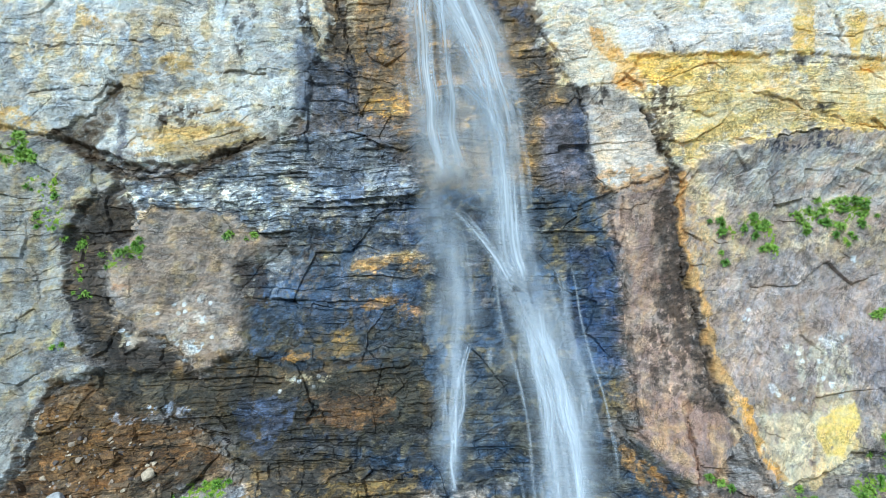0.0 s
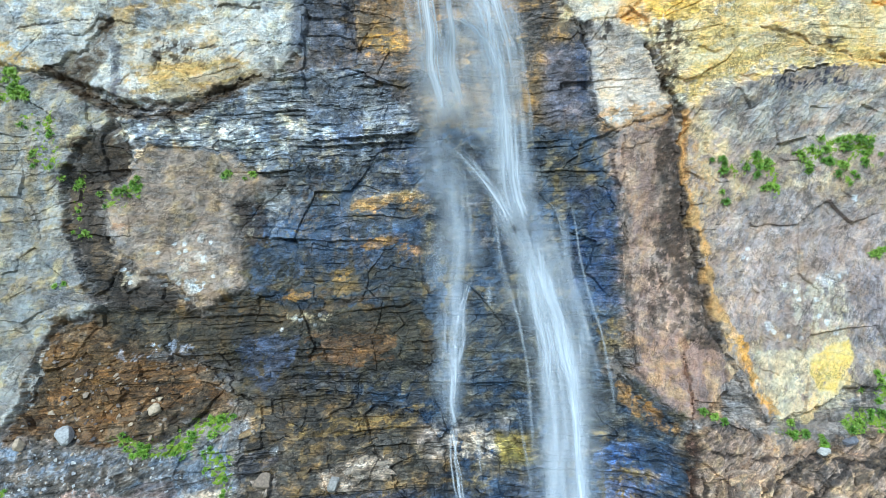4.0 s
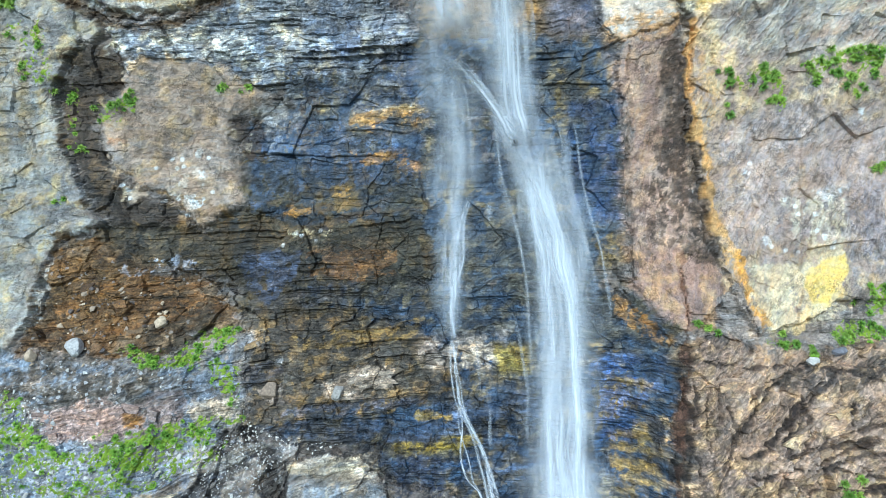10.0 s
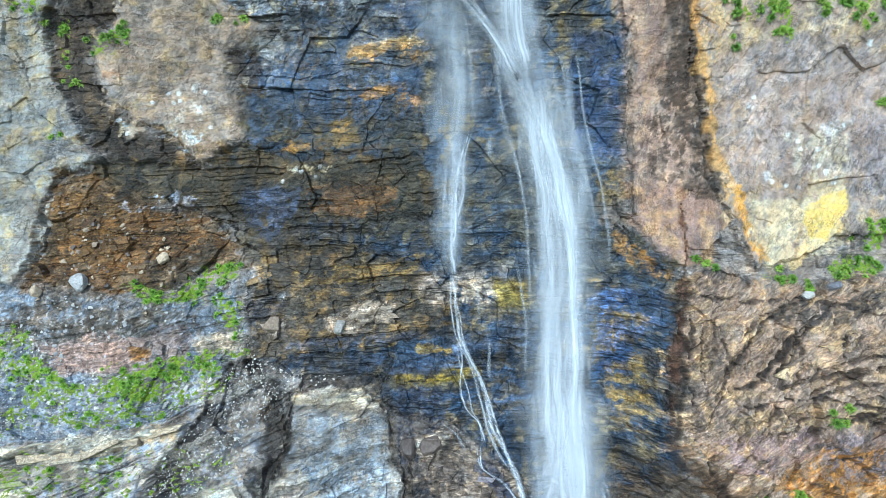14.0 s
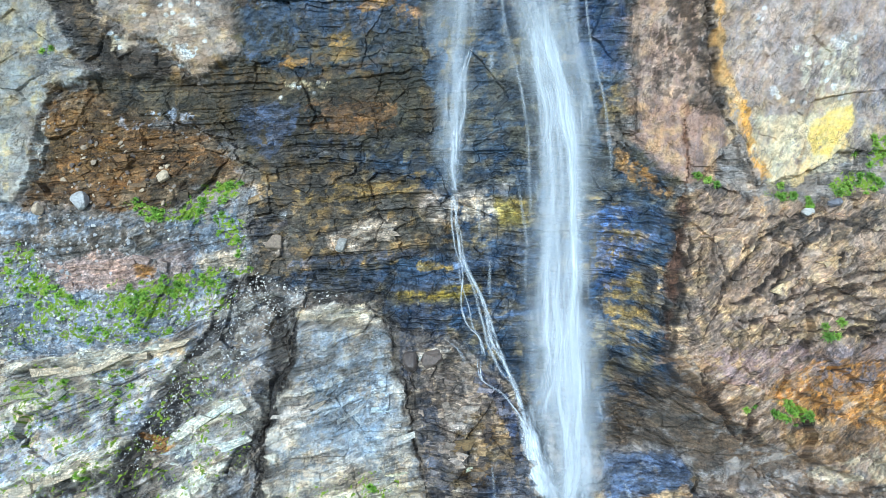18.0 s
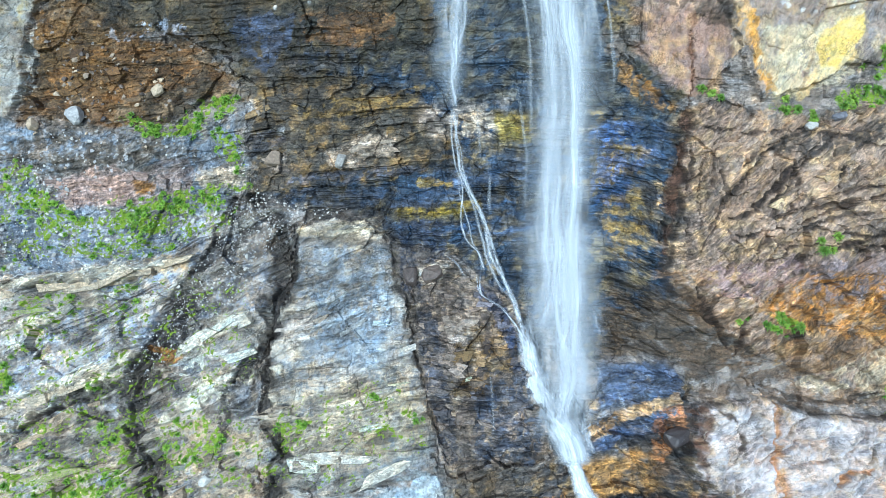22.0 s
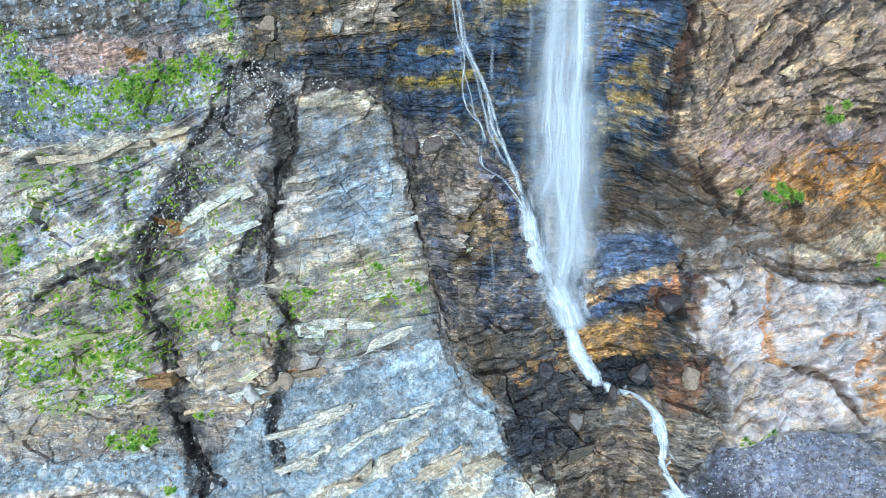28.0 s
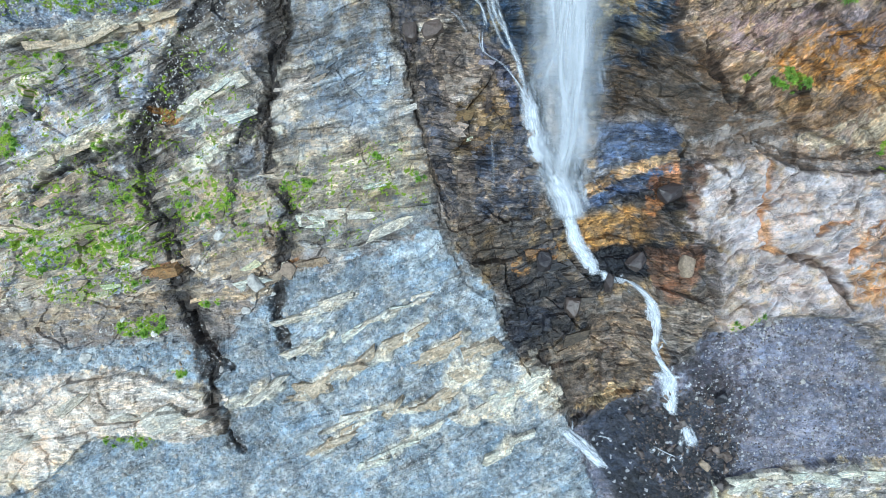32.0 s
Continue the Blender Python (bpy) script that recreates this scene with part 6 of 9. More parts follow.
PATCHES = [
    ([(-13.7, -12.7), (-11.4, -12.3), (-11.1, -13.0), (-12.6, -13.5), (-13.4, -13.6)], 1.00),
    ([(-17.0, -13.1), (-16.2, -13.1), (-16.0, -13.7), (-16.9, -13.7)], 1.00),
    ([(-16.3, -13.8), (-14.9, -13.8), (-13.5, -13.5), (-13.1, -14.3), (-14.6, -14.7), (-16.0, -14.3)], 0.85),
    ([(-12.9, -14.3), (-11.9, -14.3), (-11.8, -15.1), (-13.1, -15.0)], 0.80),
    ([(-22.2, -16.7), (-20.7, -17.3), (-19.5, -18.3), (-20.8, -19.3), (-22.2, -18.2)], 0.75),
    ([(-17.5, -17.5), (-15.6, -17.6), (-15.3, -18.4), (-15.3, -19.8), (-16.9, -19.2), (-18.0, -19.1), (-17.6, -18.3)], 1.00),
    ([(-15.8, -17.2), (-14.7, -17.3), (-11.9, -18.1), (-12.3, -18.8), (-14.6, -18.5)], 0.80),
    ([(-14.2, -17.3), (-10.8, -17.1), (-10.7, -17.5), (-13.6, -17.9)], 0.80),
    ([(-22.8, -18.0), (-11.7, -18.8), (-12.2, -19.9), (-15.6, -21.0), (-22.5, -20.6)], 0.35),
    ([(-19.6, -19.9), (-18.3, -19.9), (-18.7, -20.7), (-19.5, -20.6)], 0.80),
    ([(-17.7, -19.4), (-15.7, -19.6), (-15.7, -20.4), (-17.5, -20.3)], 0.70),
    ([(20.4, -12.4), (23.0, -11.8), (23.1, -12.5), (20.4, -12.9)], 1.10),
    ([(22.4, -9.8), (23.6, -9.5), (23.3, -11.2), (22.3, -11.2)], 1.00),
    ([(16.9, -12.5), (18.8, -12.4), (18.1, -13.0), (17.0, -12.9)], 0.80),
    ([(18.6, -13.0), (19.6, -13.0), (19.2, -13.6)], 0.80),
    ([(-18.4, -0.6), (-16.5, 0.3), (-16.2, 0.0), (-17.7, -1.0), (-18.3, -1.2)], 0.90),
    ([(-20.3, 0.5), (-19.7, 0.6), (-19.8, -0.0), (-20.3, -0.0)], 0.90),
    ([(-22.0, 4.1), (-21.0, 3.6), (-20.9, 2.9), (-21.8, 3.2)], 0.60),
    ([(-22.2, 1.9), (-20.6, 1.8), (-21.0, 0.9), (-22.2, 1.0)], 0.50),
    ([(-21.1, -5.2), (-20.1, -4.9), (-20.2, -5.5), (-21.0, -5.7)], 0.70),
    ([(-20.2, -2.4), (-18.8, -2.4), (-19.3, -2.8), (-20.1, -2.8)], 0.70),
    ([(-24.2, 5.2), (-22.9, 5.4), (-22.2, 5.6), (-22.3, 4.7), (-23.3, 4.7), (-24.2, 4.8)], 0.90),
    ([(16.8, 1.7), (18.0, 1.6), (18.2, -0.6), (17.7, -0.6), (17.4, 0.9), (16.5, 1.3)], 0.90),
    ([(18.7, 2.0), (19.4, 2.1), (19.9, 0.9), (19.2, 0.9)], 0.90),
    ([(19.8, 2.3), (21.2, 2.6), (21.5, 1.1), (20.2, 1.3)], 0.80),
    ([(21.4, 0.8), (22.0, 0.8), (21.9, -0.0), (21.5, 0.0)], 0.90),
    ([(21.4, 2.7), (23.2, 3.0), (23.4, 1.7), (22.0, 1.8)], 1.00),
    ([(23.3, -3.2), (24.0, -3.0), (24.0, -3.6), (23.4, -3.6)], 0.90),
    ([(-24.6, -26.9), (-23.4, -26.9), (-23.6, -28.9), (-24.8, -29.0)], 0.80),
    ([(-20.1, -28.3), (-18.5, -28.1), (-18.8, -28.6), (-20.1, -28.6)], 0.80),
    ([(-18.7, -30.2), (-16.8, -29.9), (-16.9, -32.6), (-18.8, -32.2)], 0.70),
    ([(-15.6, -31.3), (-12.4, -30.7), (-11.8, -31.3), (-13.1, -32.9), (-15.4, -32.9)], 0.60),
    ([(-9.2, -30.4), (-7.3, -30.4), (-8.0, -32.3), (-9.0, -31.4)], 0.55),
    ([(-25.2, -32.5), (-16.6, -32.6), (-16.3, -35.1), (-19.0, -34.8), (-21.0, -36.1), (-23.5, -35.4), (-25.3, -33.8)], 0.62),
    ([(-17.8, -36.1), (-16.3, -36.0), (-16.5, -36.5), (-18.0, -36.4)], 0.90),
    ([(-19.4, -38.6), (-18.2, -38.3), (-16.3, -37.8), (-16.0, -39.1), (-17.3, -39.3), (-19.2, -39.3)], 1.15),
    ([(-16.4, -41.1), (-15.1, -41.3), (-15.3, -41.8), (-16.4, -41.4)], 0.90),
    ([(-14.6, -37.3), (-12.8, -37.0), (-12.9, -37.5), (-14.3, -37.8)], 0.90),
    ([(-19.4, -45.6), (-18.1, -44.7), (-17.1, -45.8), (-18.3, -46.1)], 0.90),
    ([(-4.1, -28.9), (-3.5, -28.4), (-3.7, -29.8), (-4.5, -29.8)], 0.60),
    ([(16.7, -23.1), (18.6, -23.8), (18.7, -24.6), (17.1, -23.8)], 0.80),
    ([(22.9, -27.5), (23.6, -27.3), (23.6, -28.3), (23.0, -28.2)], 1.00),
    ([(22.9, -28.9), (23.6, -28.8), (23.6, -29.5), (23.0, -29.4)], 0.90),
    ([(15.0, -36.9), (17.0, -36.3), (16.8, -36.8), (15.3, -37.3)], 0.70)]
GREENS = [
    ([(-23.2, -34.9), (-20.2, -34.5), (-20.2, -35.6), (-23.0, -35.8)], 1.0), ([(-19.5, -38.5), (-16.2, -37.9), (-16.1, -39.2), (-19.1, -39.5)], 1.1), ([(-15.8, -31.7), (-12.8, -32.4), (-13.2, -32.9), (-15.6, -32.6)], 0.9), ([(-19.7, -33.2), (-16.5, -33.7), (-16.8, -34.7), (-19.3, -34.6)], 0.9),
    ([(-24.8, -27.1), (-23.5, -27.1), (-23.9, -28.9), (-24.9, -29.0)], 1.1), ([(-20.2, -28.3), (-18.6, -28.1), (-18.8, -28.7), (-20.0, -28.7)], 0.8),
    ([(-17.4, -13.2), (-14.5, -13.5), (-11.7, -12.3), (-11.5, -12.9), (-13.7, -14.6), (-16.6, -14.4)], 1.2), ([(-12.9, -14.2), (-11.0, -14.5), (-11.0, -16.4), (-12.6, -16.2)], 0.8), ([(-18.1, -17.2), (-15.2, -17.6), (-15.4, -21.1), (-17.4, -20.3)], 1.1),
    ([(-15.7, -17.3), (-12.0, -17.6), (-12.0, -18.8), (-15.2, -18.8)], 0.9), ([(-22.7, -16.9), (-20.6, -16.9), (-20.4, -19.5), (-22.1, -18.9)], 0.9), ([(-23.6, -16.0), (-22.9, -16.2), (-22.7, -17.9), (-23.4, -17.9)], 1.1), ([(-19.5, -19.9), (-18.5, -19.9), (-18.7, -21.0), (-19.4, -20.8)], 0.9),
    ([(-24.1, 6.4), (-22.2, 6.2), (-21.8, 4.6), (-23.9, 4.3)], 0.6), ([(-23.0, 4.6), (-20.5, 4.3), (-20.3, 1.0), (-22.0, 1.3)], 0.3), ([(-20.4, 0.5), (-19.8, 0.3), (-19.7, -2.7), (-20.3, -1.8)], 0.4),
    ([(-18.3, -0.1), (-16.2, 0.3), (-16.5, -1.0), (-18.6, -1.3)], 0.6), ([(-20.1, 1.0), (-19.6, 1.1), (-19.4, -2.8), (-20.1, -2.6)], 0.5), ([(14.8, 1.6), (17.4, 1.9), (17.9, 0.4), (15.2, 0.4)], 0.35),
    ([(18.3, 2.2), (23.1, 3.0), (23.4, 1.0), (19.6, 1.3)], 0.55), ([(20.7, -11.5), (23.3, -11.5), (22.9, -12.6), (20.5, -12.5)], 0.9), ([(22.1, -10.1), (23.3, -9.8), (23.3, -11.5), (22.2, -11.5)], 0.7),
    ([(-14.4, -13.3), (-11.7, -12.4), (-11.2, -13.4), (-13.9, -14.3)], 0.9), ([(-17.8, -13.3), (-14.1, -13.6), (-13.0, -14.9), (-17.2, -14.2)], 0.8), ([(-13.0, -14.3), (-11.4, -14.6), (-10.8, -17.1), (-12.6, -16.2)], 0.6),
    ([(-18.5, -17.6), (-14.4, -17.6), (-11.6, -17.7), (-12.9, -19.0), (-15.2, -19.9), (-17.8, -20.1)], 0.95), ([(-23.9, -15.2), (-22.1, -15.6), (-19.9, -19.1), (-22.3, -21.2), (-24.2, -21.6)], 0.65),
    ([(-24.3, -23.4), (-21.8, -21.9), (-19.7, -23.8), (-22.1, -26.5), (-23.9, -27.1)], 0.5), ([(-19.7, -22.7), (-16.6, -22.1), (-16.8, -24.7), (-19.2, -25.3)], 0.5),
    ([(-25.0, -31.7), (-20.9, -31.1), (-16.5, -32.8), (-15.9, -36.3), (-21.3, -37.8), (-25.1, -36.9)], 0.75), ([(-19.1, -38.2), (-16.3, -37.6), (-15.9, -39.1), (-18.8, -39.4)], 0.8),
    ([(-15.9, -30.2), (-11.1, -30.0), (-11.1, -33.2), (-15.3, -33.1)], 0.6), ([(-9.4, -29.7), (-6.9, -30.3), (-7.3, -33.2), (-9.1, -32.8)], 0.55), ([(-4.7, -28.5), (-1.0, -30.1), (-1.0, -32.6), (-4.8, -31.3)], 0.3),
    ([(-24.9, -27.2), (-23.5, -27.2), (-23.7, -29.1), (-24.9, -29.5)], 0.6), ([(-25.0, -31.5), (-18.8, -32.2), (-17.1, -35.2), (-23.6, -35.8)], 0.7), ([(-19.3, -38.1), (-16.1, -38.2), (-16.1, -39.2), (-19.1, -39.5)], 0.7),
    ([(16.6, -24.0), (18.6, -24.4), (18.3, -25.0), (16.9, -24.7)], 0.5), ([(17.5, -24.1), (18.7, -24.3), (18.4, -24.8)], 0.5), ([(14.4, -37.0), (17.3, -36.4), (17.8, -37.2), (14.8, -37.5)], 0.5),
    ([(-20.9, -45.0), (-17.5, -44.9), (-17.8, -45.8), (-19.8, -45.9)], 0.8),
    ([(-24.6, -28.0), (-18.3, -27.7), (-11.7, -29.5), (-7.8, -30.8), (-8.7, -34.0), (-15.8, -35.5), (-25.6, -36.7)], 0.2), ([(-24.6, -25.5), (-17.1, -22.2), (-11.1, -22.1), (-10.3, -28.3), (-18.1, -31.9), (-24.1, -33.1)], 0.05), ([(-8.5, -29.4), (-2.8, -27.6), (-0.7, -31.3), (-6.1, -34.5), (-9.1, -33.1)], 0.12)]
for poly, k in GREENS:
    grow(poly, 0.75 * k - 0.14)
for poly, k in PATCHES:
    grow(poly, k, 0.3)
lime_dots = cells(X * 2.2, S * 2.2, 77)
for poly in ([(-16.1, -3.2), (-12.6, -2.3), (-12.6, -6.4), (-15.3, -6.3)], [(-9.2, -6.7), (-6.3, -6.8), (-6.6, -7.6), (-9.0, -7.5)], [(17.8, -5.3), (21.8, -4.7), (20.9, -8.1), (17.3, -8.1)],
             [(-17.6, -4.0), (-16.4, -4.1), (-16.6, -5.4), (-17.5, -5.3)], [(15.7, -3.2), (16.6, -3.2), (16.6, -4.4), (15.7, -4.4)], [(-9.3, -7.8), (-8.7, -7.8), (-8.7, -8.9), (-9.1, -8.9)]):
    w, m = area(poly, 0.3)
    paint(w, m * smooth(0.30, 0.22, np.hypot(lime_dots[3][w], lime_dots[4][w])) * (lime_dots[1][w] > 0.8), LIME, 0.9)


# ---- fracture and bedding relief ----
norm = np.sqrt(1 + TILT_B ** 2)
bed = (S - TILT_B * (X - MID_X)) / norm + 0.35 * fbm(X * 0.18, S * 0.18, 3, 31) + 0.12 * fbm(X * 0.9, S * 0.9, 3, 32)
span = (X + TILT_B * S) / norm + 0.5 * fbm(X * 0.3, S * 0.3, 3, 33)


def terrace(thick, seed):
    """Beds of uneven thickness, each broken into blocks that stand out by different amounts."""
    r = bed / thick + 0.9 * vnoise(bed / thick * 0.37, bed * 0, seed)
    row = np.floor(r)
    f = r - row
    length = thick * (1.6 + 3.5 * hashed(row, row * 0, seed + 1))
    g = span / length + 7 * hashed(row, row * 0 + 1, seed + 2) + 0.5 * (vnoise(span / length * 0.6, row, seed + 5) - 0.5)
    col = np.floor(g)
    k = g - col
    rise = 0.55 * hashed(row, row * 0 + 3, seed + 3) + 0.45 * hashed(row, col, seed + 4)
    edge = np.minimum(np.minimum(f, 1 - f) * thick, np.minimum(k, 1 - k) * length)
    # a bed's face leans back a little towards its top, so that its lower edge juts out
    return rise - 0.5 + 0.35 * (0.5 - f), edge, hashed(row, col, seed + 6)


t_big, e_big, h_big = terrace(1.7, 101)
t_mid, e_mid, h_mid = terrace(0.62, 111)
t_fin, e_fin, h_fin = terrace(0.24, 121)
where = 0.1 + 1.9 * smooth(0.3, 0.75, vnoise(X * 0.3, S * 0.4, 131))
H += BEDS * where * (0.9 * t_big + 0.7 * t_mid + 0.35 * t_fin)
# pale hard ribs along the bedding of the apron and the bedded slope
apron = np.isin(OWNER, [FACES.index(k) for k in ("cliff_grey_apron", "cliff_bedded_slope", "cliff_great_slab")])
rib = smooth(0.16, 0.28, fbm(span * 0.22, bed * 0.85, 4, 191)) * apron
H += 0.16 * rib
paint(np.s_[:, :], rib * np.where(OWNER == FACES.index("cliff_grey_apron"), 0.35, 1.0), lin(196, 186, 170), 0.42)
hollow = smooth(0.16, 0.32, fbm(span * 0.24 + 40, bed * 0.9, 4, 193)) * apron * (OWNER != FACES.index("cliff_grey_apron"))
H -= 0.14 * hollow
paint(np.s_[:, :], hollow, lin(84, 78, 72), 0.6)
for scale, amp, lean, seed, stretch in ((0.34, 1.1, 1.3, 141, 0.8), (0.95, 0.5, 1.3, 151, 0.75), (2.6, 0.2, 1.1, 161, 0.7)):
    edge, r1, r2, dx, dy = cells(span * scale * stretch, bed * scale, seed)
    H += FACET * amp * (0.4 * (r1 - 0.5) + lean * 3 * ((r2 - 0.5) * dx + (hashed(np.floor(r1 * 9999), np.floor(r2 * 9999), 5) - 0.5) * dy))
    COL *= (1 + 0.28 * (r2 - 0.5))[..., None]
    H -= FACET * 0.2 * amp * smooth(0.08, 0.0, edge) * smooth(0.5, 0.75, vnoise(X * 0.8, S * 0.8, seed + 9))
    paint(np.s_[:, :], smooth(0.05, 0.0, edge) * smooth(0.4, 0.7, vnoise(X * 0.7, S * 0.7, seed + 8)), lin(74, 66, 60), 0.06)
# the white foot is folded in smooth diagonal rolls
foot = (OWNER == FACES.index("cliff_white_foot")) * 1.0
roll = np.abs(fbm((X + 0.6 * S) * 0.2, (S - 0.6 * X) * 0.62 + 0.5 * n_big, 4, 197))
grain_run = fbm((X + 0.7 * S) * 0.35 + 0.4 * n_mid, (S - 0.7 * X) * 2.2 + 0.6 * n_mid, 4, 199)
H += foot * (0.9 * roll - 0.25 * smooth(0.12, 0.0, roll) + 0.08 * grain_run)
COL *= (1 + np.clip(0.4 * foot * grain_run, -0.35, 0.2))[..., None]
paint(np.s_[:, :], foot * smooth(0.04, 0.0, roll) * smooth(-0.1, 0.3, n_mid), lin(120, 92, 70), 0.5)
H -= BEDS * 0.22 * smooth(0.05, 0.0, e_mid) * smooth(0.3, 0.6, vnoise(X * 0.6, S * 0.6, 171))
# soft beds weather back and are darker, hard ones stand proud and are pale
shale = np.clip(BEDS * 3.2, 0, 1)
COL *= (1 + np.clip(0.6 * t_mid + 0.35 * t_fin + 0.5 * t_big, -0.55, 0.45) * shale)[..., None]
pe, p1, p2, pdx, pdy = cells(X * 3.1, S * 3.1, 201)
H += PEBBLE * (0.16 * (p1 - 0.4) * smooth(0.0, 0.3, pe) + 0.10 * n_fine)
COL *= (1 + PEBBLE * (0.5 * (p2 - 0.5)))[..., None]
H += 0.30 * n_big + 0.08 * n_mid + 0.045 * n_fine + 0.02 * (hashed(np.floor(X * 40), np.floor(S * 40), 9) - 0.5)
# wet rock: some chips darker, others lightened as painted glints
COL *= (1 + np.clip(WET, 0, 1) * (1.0 * (chip_b - 0.5) + 0.6 * (chip_a - 0.5)))[..., None]
# each block has its own shade of stone
tone = 1 + 0.30 * (h_mid - 0.5) * np.clip(BEDS * 5, 0.3, 1) + 0.22 * (h_big - 0.5) + 0.22 * (h_fin - 0.5) * np.clip(BEDS * 5, 0.2, 1) + 0.30 * n_mid + 0.25 * n_fine
COL *= np.clip(tone, 0.45, 1.6)[..., None]
warm = 0.10 * fbm(X * 0.8, S * 0.8, 4, 181)
COL *= np.stack([1 + warm, 1 + 0 * warm, 1 - warm], -1)
# each body of rock is set a little paler or darker, the dark roof partly as painted shade
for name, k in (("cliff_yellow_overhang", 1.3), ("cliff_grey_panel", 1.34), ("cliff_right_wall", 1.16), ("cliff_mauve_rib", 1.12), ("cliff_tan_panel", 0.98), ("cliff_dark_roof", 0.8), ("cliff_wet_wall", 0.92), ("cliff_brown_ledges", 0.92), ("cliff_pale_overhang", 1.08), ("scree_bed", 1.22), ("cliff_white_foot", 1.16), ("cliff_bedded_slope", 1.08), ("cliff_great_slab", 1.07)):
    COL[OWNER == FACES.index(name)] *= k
dirt = (OWNER != FACES.index("cliff_yellow_overhang")) * smooth(0.1, 0.45, fbm(X * 2.2, S * 2.2, 4, 183) + 0.3 * n_big)
COL *= (1 - 0.35 * dirt)[..., None]
COL *= np.minimum(1.0, 0.84 / np.maximum(COL.max(-1), 1e-3))[..., None]
COL = np.clip(COL, 0.012, 0.84)
H *= np.where((np.abs(X) > 32) | (S > 20), 0.9, 1.0)
PX_, PY_, PZ_ = lifted(X, S, H)


def on_rock(x, s, off=0.0):
    """The place on the finished rock at chart point (x, s), off metres out."""
    i = int(np.clip(np.searchsorted(gx, x), 1, len(gx) - 1))
    j = int(np.clip(np.searchsorted(gs, s), 1, len(gs) - 1))
    u, v = (x - gx[i - 1]) / (gx[i] - gx[i - 1]), (s - gs[j - 1]) / (gs[j] - gs[j - 1])
    h = (H[j - 1, i - 1] * (1 - u) + H[j - 1, i] * u) * (1 - v) + (H[j, i - 1] * (1 - u) + H[j, i] * u) * v
    return Vector(float(c) for c in lifted(np.float64(x), np.float64(s), h + off))


def rock_out(s):
    """The way out from the mean sheet at s."""
    return Vector((0.0, -float(np.interp(s, sf, tz)), float(np.interp(s, sf, ty))))


def look_up(field, x, s):
    i, j = int(np.clip(np.searchsorted(gx, x), 0, len(gx) - 1)), int(np.clip(np.searchsorted(gs, s), 0, len(gs) - 1))
    return field[j, i]


# ---- materials ----
def material(name):
    m = bpy.data.materials.new(name)
    m.use_nodes = True
    nt = m.node_tree
    return m, nt, nt.nodes["Principled BSDF"]


def node(nt, kind, **inputs):
    n = nt.nodes.new(kind)
    for k, v in inputs.items():
        n.inputs[k.replace("_", " ")].default_value = v
    return n


def mixer(nt, mode="MIX"):
    n = nt.nodes.new("ShaderNodeMix")
    n.data_type, n.blend_type = "RGBA", mode
    return n


